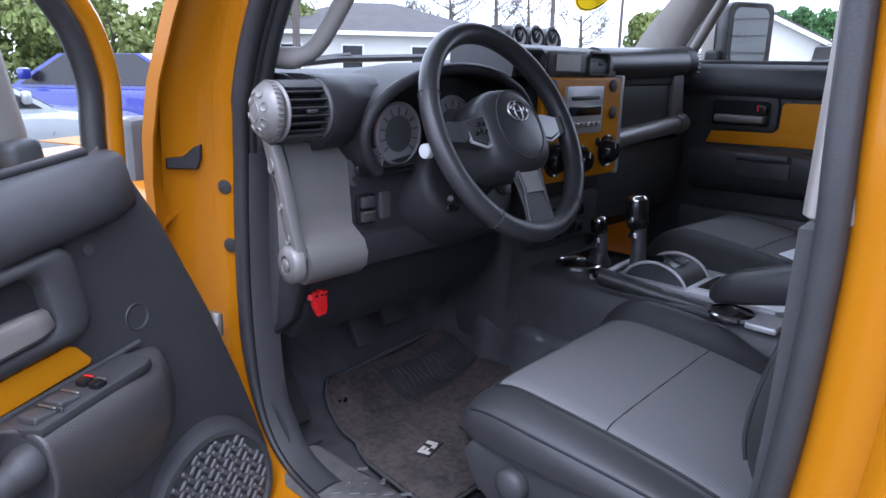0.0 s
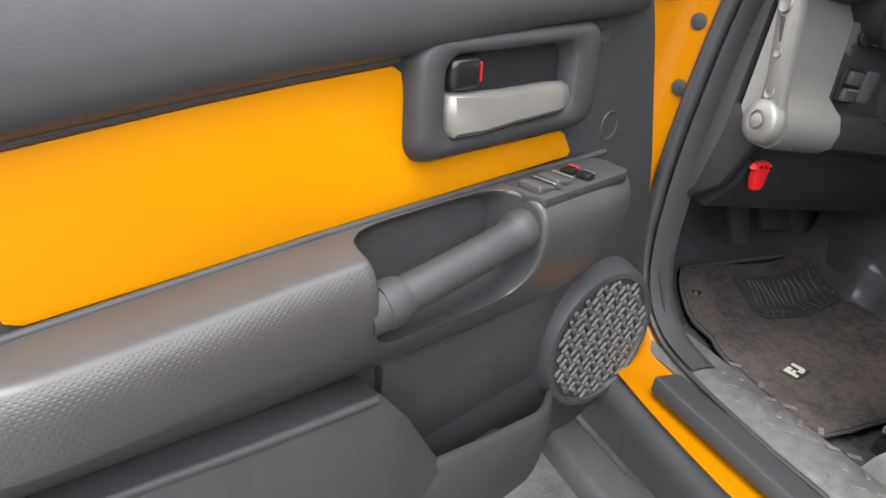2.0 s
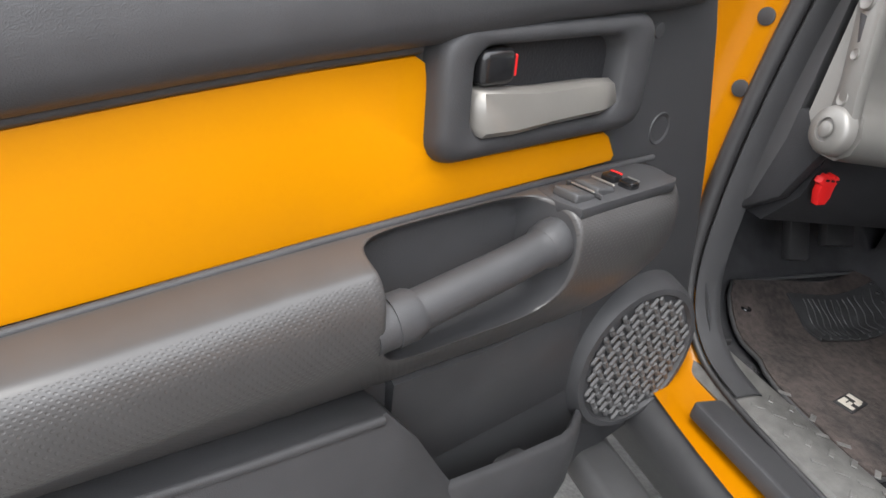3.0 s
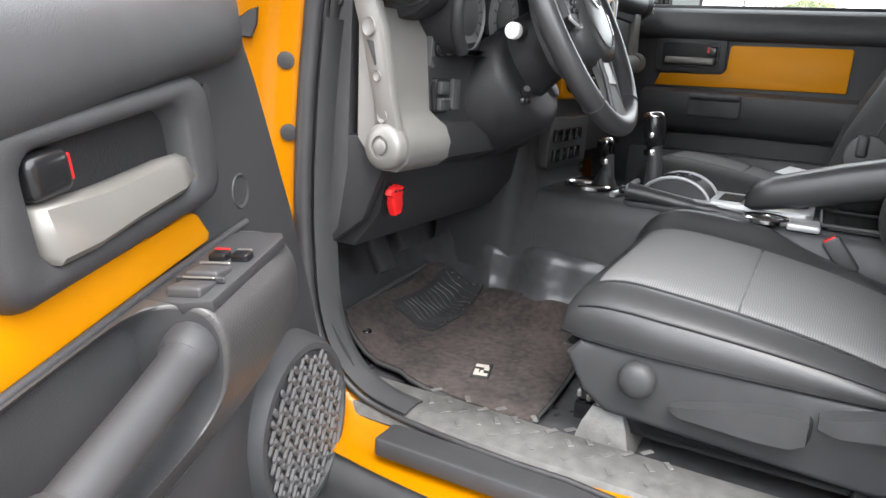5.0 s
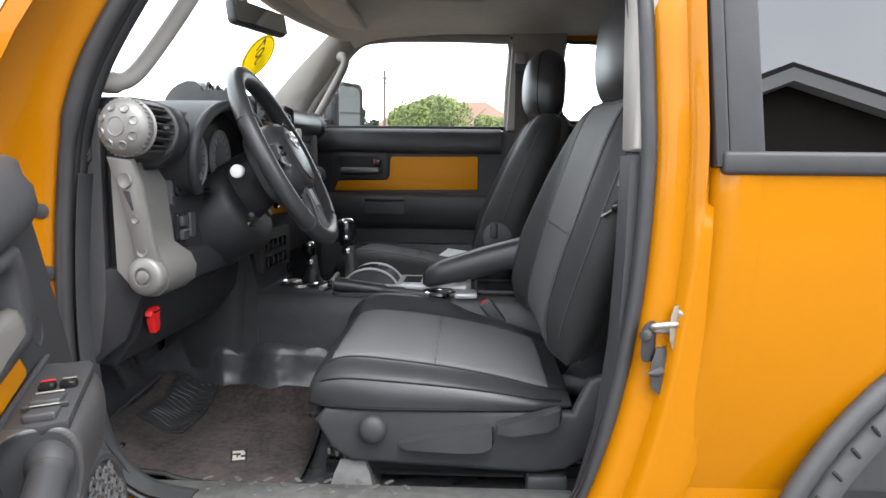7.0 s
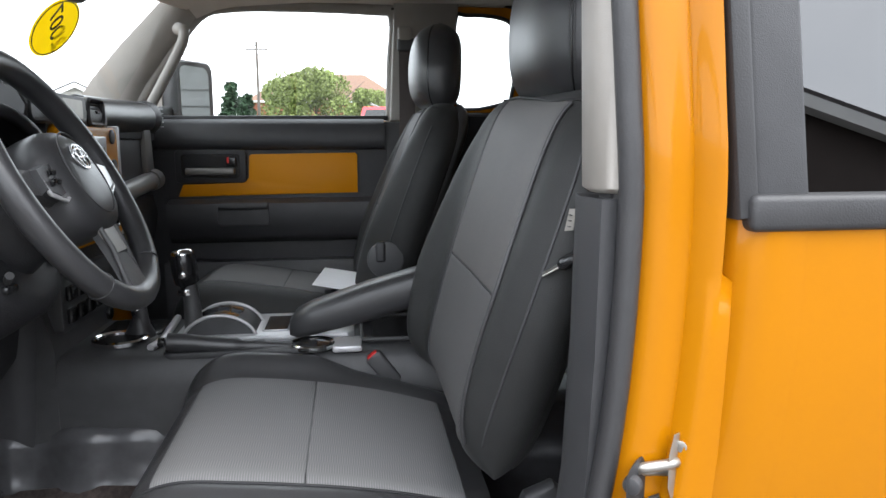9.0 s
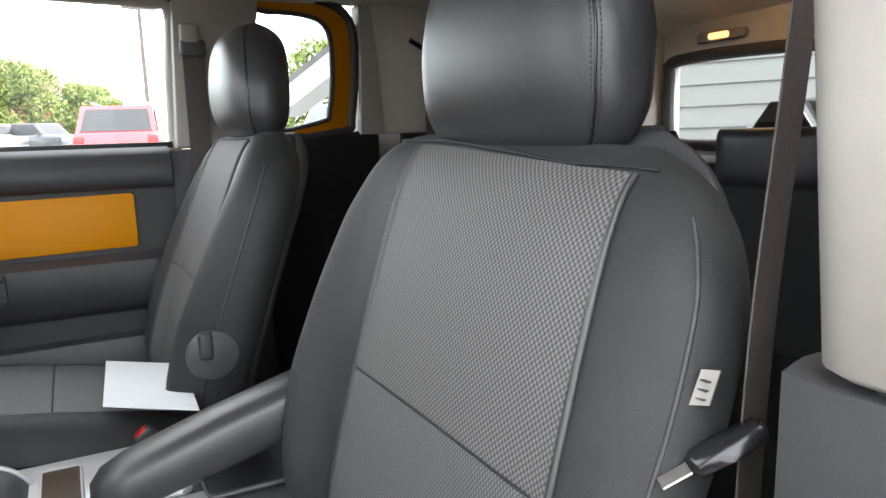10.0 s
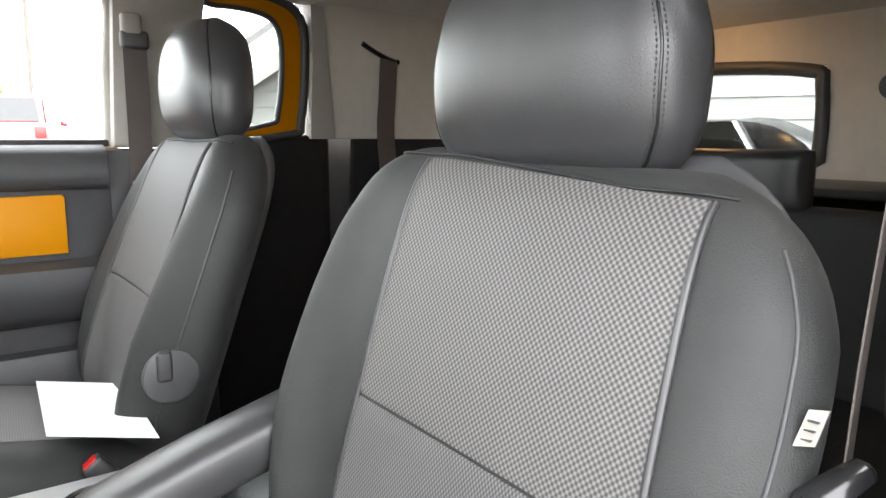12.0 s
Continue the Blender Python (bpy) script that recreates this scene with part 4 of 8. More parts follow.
o0, _ = arm_grid(-0.055, 0.13, 40)
_, o1 = arm_grid(0.51, 0.772, 44)
af.append(tuple(range(o0, o0 + NS + 1)))
af.append(tuple(range(o1 + NS, o1 - 1, -1)))
border = [(0.13, k / NS) for k in range(NS + 1)] + [(0.13 + 0.38 * i / 44, 1.0) for i in range(1, 44)] + [(0.51, 1 - k / NS) for k in range(NS + 1)] + [(0.51 - 0.38 * i / 44, 0.0) for i in range(1, 44)]
aim = [Vector(((a - HA) / RA, (s - HS) / RS)) for a, s in border]
hole = [v / (abs(v.x) ** 5 + abs(v.y) ** 5) ** (1 / 5) for v in aim]
NB, base = len(border), len(av)
blends = (0.0, 0.025, 0.06, 0.14, 0.28, 0.48, 0.72, 1.0)
for t in blends:
    sink = lerp([(0, 0.006), (0.025, 0.0016), (0.06, 0.0), (1, 0)], t)
    for (a, s), h in zip(border, hole):
        pa, ps = (HA + RA * h.x) * (1 - t) + a * t, (HS + RS * h.y) * (1 - t) + s * t
        av.append(arm_at(pa, ps) - Vector((0, 0.8, 0.6)) * sink)
        auv.append((pa, ps * 0.26 - 0.094))
for j in range(len(blends) - 1):
    for i in range(NB):
        af.append((base + j * NB + i, base + j * NB + (i + 1) % NB, base + (j + 1) * NB + (i + 1) % NB, base + (j + 1) * NB + i))
rim = [av[base + i].copy() for i in range(NB)]
lay_uv(part("armrest", (av, af), DOTS, door, "charcoal armrest with pressed dots and a grip well", smooth=60), auv)
floor_ = [Vector((0.304 + 0.104 * h.x, 0.004, -0.096 - 0.052 * h.y)) for h in hole]
part("grip_well", loft([[r.lerp(q, k) for r, q in zip(rim, floor_)] for k in (0.0, 0.10, 0.3, 0.55, 0.8, 0.93, 1.0)] + [[q.lerp(Vector((0.304, 0.003, -0.096)), k) for q in floor_] for k in (0.1, 0.5, 0.999)], caps=False), GREY, door, "smooth charcoal grip well", smooth=60)
part("armrest_bead", tube([(-0.03, 0.006, -0.0365), (0.19, 0.006, -0.0325), (0.45, 0.006, -0.0345), (0.765, 0.006, -0.0435)], 0.0045, 8), GREY, door, smooth=80)
grip = part("pull_grip", tube(smooth_path([(0.186, 0.052, -0.074), (0.21, 0.056, -0.078), (0.27, 0.059, -0.085), (0.34, 0.061, -0.092), (0.385, 0.060, -0.098), (0.424, 0.056, -0.104)]), [0.024] * 7 + [0.0205] * 18 + [0.024] * 6, 16), GREY, door, "charcoal pull grip", smooth=70)
lay_uv(grip, [(v.co.x, 0.05 + 0.024 * math.atan2(v.co.z + 0.054 + 0.115 * v.co.x, v.co.y - 0.058)) if 0.215 < v.co.x < 0.378 else (v.co.x, -1.0) for v in grip.data.vertices])
part("grip_collar", tube([(0.378, 0.060, -0.097), (0.384, 0.060, -0.098), (0.404, 0.058, -0.101)], [0.0225, 0.025, 0.0255], 28), GREY, grip, smooth=60)
part("grip_collar", tube([(0.194, 0.054, -0.075), (0.208, 0.056, -0.0775), (0.214, 0.0565, -0.0785)], [0.025, 0.0245, 0.022], 28), GREY, grip, smooth=60)
# window switches
bez = part("switch_panel", prism([(0.004, 0.016), (0.012, 0.010), (0.17, 0.006), (0.186, 0.012), (0.19, 0.05), (0.182, 0.076), (0.02, 0.074), (0.006, 0.066)], -0.046, -0.0335, to=lambda a, y, b: (a, b, y - 0.02 * max(0, 0.09 - a)), bev=0.002), GREY, door, "charcoal switch plate")
for a, y in ((0.128, 0.044), (0.163, 0.046)):
    sw1 = part("window_switch", box((a, y, -0.0325), (0.031, 0.034, 0.011), 0.003, 3, Euler((0, radians(-11), 0)).to_matrix().to_4x4()), BLACK, bez, "charcoal window switch with a pale edge")
    part("switch_edge", box((a - 0.0135, y, -0.0272), (0.003, 0.032, 0.0026), 0.001, 1), STEEL, sw1)
part("switch_divider", box((0.146, 0.045, -0.0305), (0.003, 0.05, 0.006), 0.001, 1), BLACK, bez)
for y in (0.058, 0.034):
    lk = part("lock_switch", box((0.086, y, -0.033), (0.017, 0.020, 0.013), 0.004, 2), GLOSS, bez)
    part("switch_lamp", box((0.0785, y, -0.0272), (0.003, 0.016, 0.0018), 0.0005, 1), STEEL if y > 0.05 else RED, lk)
# screw cap recess near the front
part("screw_recess", lathe([(0.022, -0.002), (0.02, 0.0005), (0.016, -0.001), (0.012, -0.006), (0.001, -0.007)], (-0.045, -0.002, -0.004), (0, 1, 0), 20), GREY, door, smooth=60)
part("screw_cap", disc((0.0, -0.004, 0.118), (0, 1, 0), 0.009, 0.004, 0.001, 14), BLACK, door)
# lower part: speaker, map pocket
SC, SR = (-0.080, -0.352), 0.108
spk = part("speaker_pod", lathe([(SR + 0.024, -0.01), (SR + 0.018, 0.014), (SR + 0.009, 0.027), (SR, 0.028), (SR - 0.004, 0.022), (0.01, 0.022)], (SC[0], 0.0, SC[1]), (0.12, 1, 0.0), 48), GREY, door, "round charcoal speaker pod", smooth=40)
bars = []
for i in range(-8, 9):
    for j in range(-8, 9):
        a, b = i * 0.0150 + (0.0075 if j % 2 else 0), j * 0.0135
        if math.hypot(a + 0.004, b) < SR - 0.009:
            q = Euler((0, radians(35 + (90 if (i + j) % 2 else 0)), 0)).to_matrix().to_4x4()
            bars.append(box((SC[0] + a + 0.004, 0.025 - a * 0.12, SC[1] + b), (0.0195, 0.006, 0.0092), 0.0026, 1, q))
part("speaker_grille", joined(*bars), MESHP, spk, "charcoal basket-weave speaker grille", smooth=0)
lowp = []
for a, y, b in ((0.03, 0.02, -0.405), (0.075, 0.045, -0.398), (0.10, 0.052, -0.394), (0.20, 0.056, -0.376), (0.30, 0.056, -0.358), (0.33, 0.055, -0.352)):
    lowp.append([(a, -0.006, -0.535), (a, y * 0.8, -0.525), (a, y, -0.49), (a, y + 0.004, -0.44), (a, y + 0.002, b - 0.006), (a, y - 0.003, b), (a, y - 0.009, b), (a, y - 0.013, b - 0.008), (a, y - 0.018, -0.49), (a, -0.006, -0.505)])
part("map_pocket", loft(lowp), GREY, door, "charcoal map pocket", smooth=50)
part("pocket_floor", box((0.20, 0.018, -0.475), (0.26, 0.045, 0.012), 0.004), GREY, door)
part("pocket_step", box((0.155, 0.016, -0.452), (0.055, 0.04, 0.05), 0.012, 3), GREY, door)
part("pocket_back", loft([[(a, -0.006, b1), (a, y, b1 - 0.01), (a, y * 0.6, -0.30), (a, -0.001, -0.37), (a, -0.006, -0.38)] for a, b1, y in ((0.05, -0.215, 0.004), (0.12, -0.215, 0.012), (0.25, -0.215, 0.014), (0.36, -0.21, 0.012))]), GREY, door, smooth=60)
part("pocket_block", loft([[(a, -0.006, b1), (a, 0.05 * k, b1), (a, 0.058 * k, b1 - 0.02), (a, 0.058 * k, -0.44), (a, 0.05 * k, -0.50), (a, 0.035 * k, -0.528), (a, -0.006, -0.535)] for a, b1, k in ((0.292, -0.372, 1.0), (0.315, -0.335, 1.0), (0.355, -0.265, 1.0), (0.395, -0.214, 0.98), (0.55, -0.200, 0.9), (0.68, -0.190, 0.75), (0.752, -0.19, 0.4))]), GREY, door, "charcoal lower trim", smooth=50)
part("pocket_crease", tube([(0.40, 0.050, -0.219), (0.55, 0.046, -0.205), (0.74, 0.03, -0.192)], 0.006, 6), GREY, door, smooth=80)
part("door_latch", box((0.80, -0.05, -0.12), (0.02, 0.05, 0.10), 0.004), STEEL, door)

# door mirror, outside the glass
mir = part("door_mirror", loft([[(a, y, b) for y, b in rounded(-0.305 + e, 0.212 + e, -0.092 - e, 0.50 - e, 0.035)] for a, e in ((0.014, 0.004), (0.022, 0.0), (0.050, 0.0), (0.058, 0.004), (0.056, 0.010))]), BLACK, door, "black door mirror housing", smooth=50)
part("mirror_cap", loft([[(a, y, b) for y, b in rounded(-0.300 + e, 0.217 + e, -0.097 - e, 0.495 - e, 0.035)] for a, e in ((-0.055, 0.05), (-0.045, 0.022), (-0.03, 0.008), (-0.005, 0.0), (0.0145, 0.0))]), BEIGE, mir, "pale grey mirror cap", smooth=50)
part("mirror_glass", prism(rounded(-0.292, 0.225, -0.105, 0.487, 0.03), 0.0565, 0.059, to=lambda a, y, b: (y, a, b), bev=0), MIRROR, mir, "mirror glass")
part("mirror_stay", box((0.0, -0.09, 0.245), (0.05, 0.06, 0.05), 0.012, 3), BLACK, mir)

# ---- the closed passenger's door ----
pdoor = thing("passenger_door", (0.80, 0.55, 0.55), "closed front door with charcoal inner trim and a yellow insert", "car door")
TX = lambda a, y, b: (0.745 - y, a, b)
part("trim_base", prism([(0.165, 0.62), (0.165, 1.372), (0.96, 1.382), (0.99, 1.30), (1.02, 1.0), (0.98, 0.75), (0.9, 0.62)], -0.04, 0.0, to=TX, bev=0.01), GREY, pdoor, "charcoal moulded trim panel")
part("upper_roll", loft([[TX(a, y, b) for y, b in ((-0.03, 1.29), (0.012, 1.292), (0.028, 1.305), (0.03, 1.33), (0.018, 1.37), (-0.01, 1.386), (-0.04, 1.388))] for a in (0.175, 0.2, 0.5, 0.9, 0.97)]), GREY, pdoor, "charcoal upper door roll", smooth=60)
part("trim_insert", prism([(0.262, 1.155), (0.815, 1.148), (0.80, 1.185), (0.625, 1.19), (0.61, 1.195), (0.60, 1.205), (0.597, 1.272), (0.59, 1.278), (0.268, 1.281), (0.262, 1.275)], 0.0, 0.008, to=TX, bev=0.002), INSERT, pdoor, "bright yellow trim insert")
part("handle_bezel", prism(rounded(0.605, 1.19, 0.82, 1.294, 0.015), 0.0, 0.014, to=TX, bev=0.005), GREY, pdoor)
part("handle_cup", prism(rounded(0.625, 1.205, 0.80, 1.28, 0.012), 0.012, 0.016, to=TX, bev=0), GLOSS, pdoor)
part("release_handle", box((0.722, 0.712, 1.226), (0.026, 0.15, 0.022), 0.006, 3), HANDLE, pdoor, "silver release handle")
part("lock_button", box((0.724, 0.648, 1.256), (0.016, 0.03, 0.03), 0.005, 3), GLOSS, pdoor)
part("lock_mark", box((0.7155, 0.658, 1.26), (0.002, 0.006, 0.018), 0.0005, 1), RED, pdoor)
part("armrest", loft([[TX(a, y, b) for y, b in ((-0.02, 1.142), (0.03, 1.138), (0.06, 1.128), (0.066, 1.10), (0.05, 1.03), (0.02, 1.005), (-0.02, 1.0))] for a in (0.20, 0.24, 0.5, 0.70, 0.78, 0.84)]), GREY, pdoor, "charcoal armrest", smooth=50)
part("pull_recess", prism(rounded(0.535, 1.06, 0.69, 1.128, 0.012), 0.058, 0.07, to=TX, bev=0.004), BLACK, pdoor)
part("pull_grip", tube([TX(0.54, 0.072, 1.122), TX(0.61, 0.074, 1.121), TX(0.685, 0.072, 1.122)], 0.012, 10), BLACK, pdoor, smooth=80)
part("map_pocket", loft([[TX(a, y, b) for y, b in ((-0.02, 0.95), (0.04, 0.945), (0.05, 0.92), (0.04, 0.70), (-0.02, 0.68))] for a in (0.22, 0.26, 0.6, 0.8, 0.86)]), BLACK, pdoor, smooth=50)
part("belt_seal", box((0.775, 0.56, 1.39), (0.012, 0.8, 0.016), 0.004), RUBBER, pdoor)
part("outer_skin", prism([(0.13, 0.55), (0.13, 1.385), (1.02, 1.385), (1.08, 1.2), (1.08, 0.7), (1.0, 0.55)], -0.115, -0.075, to=TX, bev=0.012), PAINT, pdoor)
pf = smooth_path([(0.80, 0.147, 1.38), (0.80, 0.142, 1.55), (0.79, 0.135, 1.71), (0.79, 0.20, 1.73), (0.785, 0.45, 1.735), (0.785, 0.64, 1.73), (0.79, 0.74, 1.70), (0.80, 0.85, 1.56), (0.80, 0.97, 1.38)], 4)
part("window_frame", tube(pf, 0.02, 8), BEIGE, pdoor, smooth=70)
pp = part("window_pane", sheet([[(0.81, 0.15, 1.385), (0.81, 0.96, 1.385)], [(0.80, 0.145, 1.60), (0.80, 0.82, 1.60)], [(0.79, 0.14, 1.72), (0.79, 0.71, 1.72)]]), GLASS, pdoor)
pp.visible_shadow = False
# its mirror, turned towards the driver's seat
M_C, M_N = Vector((0.925, 0.788, 1.476)), Vector((-0.50, -0.865, 0.02)).normalized()
M_H = Vector((0, 0, 1)).cross(M_N).normalized()


def on_mirror(a, y, b):
    p = M_C + M_H * a + M_N * y + Vector((0, 0, b))
    return tuple(p)


pm = part("door_mirror", loft([[on_mirror(a, y, b) for a, b in rounded(-w, -h, w, h, 0.03)] for y, w, h in ((-0.11, 0.066, 0.082), (-0.10, 0.081, 0.096), (-0.03, 0.088, 0.104), (0.0, 0.088, 0.104), (0.005, 0.083, 0.099), (0.0, 0.067, 0.086))]), BLACK, pdoor, "black door mirror housing", smooth=50)
part("mirror_cap", loft([[on_mirror(a, y, b) for a, b in rounded(-w, -h, w, h, 0.03)] for y, w, h in ((-0.145, 0.052, 0.070), (-0.135, 0.076, 0.092), (-0.10, 0.086, 0.101), (-0.055, 0.090, 0.106))]), BEIGE, pm, "pale grey mirror cap", smooth=50)
part("mirror_glass", prism(rounded(-0.067, -0.086, 0.067, 0.086, 0.026), 0.0008, 0.0022, to=on_mirror, bev=0), MIRROR, pm, "mirror glass")
part("mirror_stay", box((0.885, 0.87, 1.405), (0.10, 0.05, 0.05), 0.012, 3), BLACK, pm)


# ---- dashboard ----
dash = thing("dashboard", (0, 1.0, 0.85), "black and silver dashboard with a yellow centre panel", "dashboard")


def dash_section(x):
    """Outline (y, z) of the dashboard at x: higher towards the passenger."""
    k = min(1, max(0, (x + 0.55) / 0.75))
    t = 1.335 + 0.055 * k
    lo = 1.045 + 0.13 * k
    return [(1.17, t + 0.01), (1.05, t + 0.02), (0.93, t + 0.012), (0.885, t - 0.004), (0.862, t - 0.03), (0.866, t - 0.065), (0.895, t - 0.085), (0.905, t - 0.10), (0.902, lo + 0.055), (0.89, lo + 0.045), (0.905, lo - 0.05), (0.96, lo - 0.10), (1.06, lo - 0.15), (1.17, lo - 0.15)]


part("dash_body", loft([[(x, y, z) for y, z in dash_section(x)] for x in (-0.765, -0.70, -0.6, -0.5, -0.4, -0.25, -0.1, 0.1, 0.3, 0.5, 0.64, 0.70)]), DASH, dash, "black grained dashboard moulding", smooth=40)
part("end_cap", prism([(1.17, 1.34), (0.96, 1.345), (0.93, 1.32), (0.93, 1.0), (0.945, 0.90), (0.975, 0.86), (1.17, 0.85)], -0.79, -0.765, to=lambda a, y, b: (y, a, b), bev=0.006), GREY, dash)
part("end_vent", prism(rounded(0.945, 1.235, 0.972, 1.33, 0.006), -0.797, -0.789, to=lambda a, y, b: (y, a, b), bev=0.002), BLACK, dash)
for i in range(5):
    part("vent_bar", box((-0.799, 0.958, 1.248 + i * 0.017), (0.004, 0.024, 0.004), 0.001, 1), GREY, dash)
# round end boss with its vent
BC = Vector((-0.838, 0.857, 1.291))
bn = Vector((-1, 0.2, 0.02)).normalized()
boss = part("end_boss", lathe([(0.045, 0), (0.048, 0.006), (0.047, 0.012), (0.043, 0.019), (0.036, 0.025), (0.025, 0.029), (0.012, 0.031), (0.001, 0.031)], tuple(BC), tuple(bn), 36), PEWTER, dash, "silver round end boss with dimples", smooth=60)
bu = Vector((0, 0, 1)).cross(bn).normalized()
bw = bn.cross(bu)
for i in range(8):
    rad = bu * math.cos(i * math.pi / 4 + 0.3) + bw * math.sin(i * math.pi / 4 + 0.3)
    part("dimple", lathe([(0.0075, -0.001), (0.0068, 0.0018), (0.0056, 0.0006), (0.001, 0.0003)], tuple(BC + bn * 0.0265 + rad * 0.031), tuple(bn * 0.85 + rad * 0.5), 16), PEWTER, boss, smooth=60)
part("centre_dimple", lathe([(0.0165, 0.0), (0.0155, 0.002), (0.0135, 0.0008), (0.001, 0.0006)], tuple(BC + bn * 0.0298), tuple(bn), 24), PEWTER, boss, smooth=60)
ridges = [tube([BC + bn * 0.003 + (bu * math.cos(w) + bw * math.sin(w)) * 0.0475, BC + bn * 0.012 + (bu * math.cos(w) + bw * math.sin(w)) * 0.0475], 0.0016, 5) for w in [i * math.pi / 18 for i in range(36)]]
tagged(part("knurled_ring", joined(*ridges), PEWTER, boss, smooth=60), "fine raised ribs round the boss", kind="stuff")
# drum-shaped side vent between the boss and the dashboard
VY, VZ = 0.857, 1.291
drum = part("side_vent", lathe([(0.001, 0.0), (0.036, 0.0), (0.036, 0.072), (0.001, 0.072)], (-0.766, VY, VZ), (-1, 0, 0), 24), GLOSS, dash, "black drum-shaped air vent with slim vanes", smooth=40)
for x0, w, r in ((-0.763, 0.009, 0.0512), (-0.842, 0.007, 0.0485)):
    part("vent_rim", lathe([(0.030, 0.0), (r - 0.003, 0.0), (r, 0.003), (r, w - 0.003), (r - 0.003, w), (0.030, w)], (x0, VY, VZ), (1, 0, 0), 40), BLACK if r > 0.05 else PEWTER, drum, smooth=40)
for w0, w1, m in ((52, 150, GREY), (210, 308, GREY)):
    arc = [radians(w0 + (w1 - w0) * i / 12) for i in range(13)]
    sec = [(VY - 0.049 * math.cos(w), VZ + 0.049 * math.sin(w)) for w in arc] + [(VY - 0.043 * math.cos(w), VZ + 0.043 * math.sin(w)) for w in reversed(arc)]
    part("vent_shell_half", loft([[(x, a, b) for a, b in sec] for x in (-0.836, -0.762)]), m, drum, smooth=40)
for q in range(6):
    dz = -0.030 + 0.012 * q
    part("vane", box((-0.799, VY - math.sqrt(0.046 ** 2 - dz * dz) + 0.006, VZ + dz), (0.074, 0.014, 0.0028), 0.0011, 1, Euler((radians(-18), 0, 0)).to_matrix().to_4x4()), GREY, drum)
part("vane_tab", box((-0.797, VY - 0.046, VZ + 0.002), (0.020, 0.008, 0.006), 0.0015, 1), GREY, drum)
# padded brow from the vent to the instrument hood
brow = []
for x, back, floor_z in ((-0.756, 0.0, 1.2), (-0.748, -0.003, 1.2), (-0.72, -0.002, 1.2), (-0.70, 0.004, 1.222), (-0.68, 0.012, 1.275), (-0.65, 0.018, 1.312), (-0.60, 0.024, 1.338)):
    brow.append([(x, y + back, max(z, floor_z - 0.001 * n)) for n, (y, z) in enumerate(((0.96, 1.349), (0.89, 1.349), (0.855, 1.344), (0.828, 1.332), (0.812, 1.312), (0.806, 1.290), (0.810, 1.266), (0.822, 1.246), (0.845, 1.230), (0.875, 1.222), (0.96, 1.215)))])
part("brow", loft(brow), DASH, dash, "black padded brow of the dashboard", smooth=60)


def air_vent(x0, z0, x1, z1, y, deep, bars, name, label):
    """A recessed vent: eased frame, dark duct and angled vanes inside it."""
    o = part(name, loft([[(a, y + deep, b) for a, b in rounded(x0, z0, x1, z1, 0.016)], [(a, y + 0.004, b) for a, b in rounded(x0, z0, x1, z1, 0.016)], [(a, y, b) for a, b in rounded(x0 + 0.004, z0 + 0.004, x1 - 0.004, z1 - 0.004, 0.014)],
                         [(a, y + 0.005, b) for a, b in rounded(x0 + 0.009, z0 + 0.009, x1 - 0.009, z1 - 0.009, 0.01)], [(a, y + deep * 0.7, b) for a, b in rounded(x0 + 0.011, z0 + 0.011, x1 - 0.011, z1 - 0.011, 0.008)]], caps=True), BLACK, dash, label, smooth=40)
    part("duct", box(((x0 + x1) / 2, y + deep * 0.68, (z0 + z1) / 2), (x1 - x0 - 0.026, 0.003, z1 - z0 - 0.026), 0.0005, 1), GLOSS, o)
    step = (z1 - z0 - 0.022) / bars
    for q in range(bars):
        part("vane", box(((x0 + x1) / 2, y + 0.014, z0 + 0.011 + step * (q + 0.5)), (x1 - x0 - 0.024, 0.016, 0.003), 0.0012, 1, Euler((radians(-20), 0, 0)).to_matrix().to_4x4()), GREY, o)
    part("vane_tab", box(((x0 + x1) / 2 + 0.01, y + 0.005, (z0 + z1) / 2), (0.018, 0.008, 0.006), 0.0015, 1), GREY, o)
    return o


# silver knee strut
strut = part("strut", prism([(0.90, 1.245), (0.85, 1.24), (0.838, 1.20), (0.826, 1.10), (0.816, 1.055), (0.838, 1.02), (0.865, 1.03), (0.868, 1.10), (0.882, 1.18)], -0.828, -0.806, to=lambda a, y, b: (y + 0.014 - 0.17 * max(0, b - 1.05) + 0.3 * (a - 0.862), a, b), bev=0.006), PEWTER, dash, "silver strut with recessed bolts")
for a, b, r in ((0.864, 1.205, 0.014), (0.852, 1.14, 0.008), (0.846, 1.085, 0.011)):
    part("strut_recess", lathe([(r, 0.0), (r * 0.9, 0.004), (r * 0.7, 0.0025), (0.001, 0.0025)], (-0.8135 - 0.17 * max(0, b - 1.05) + 0.3 * (a - 0.862), a, b), (-1, 0.3, 0), 18), PEWTER, strut, smooth=60)
part("strut_slot", prism([(0.872, 1.188), (0.858, 1.186), (0.853, 1.155), (0.858, 1.153)], -0.8295, -0.827, to=lambda a, y, b: (y + 0.014 - 0.17 * max(0, b - 1.05) + 0.3 * (a - 0.862), a, b), bev=0.001), GREY, strut)
part("strut_slot", prism([(0.86, 1.128), (0.848, 1.126), (0.844, 1.10), (0.85, 1.10)], -0.8295, -0.827, to=lambda a, y, b: (y + 0.014 - 0.17 * max(0, b - 1.05) + 0.3 * (a - 0.862), a, b), bev=0.001), GREY, strut)
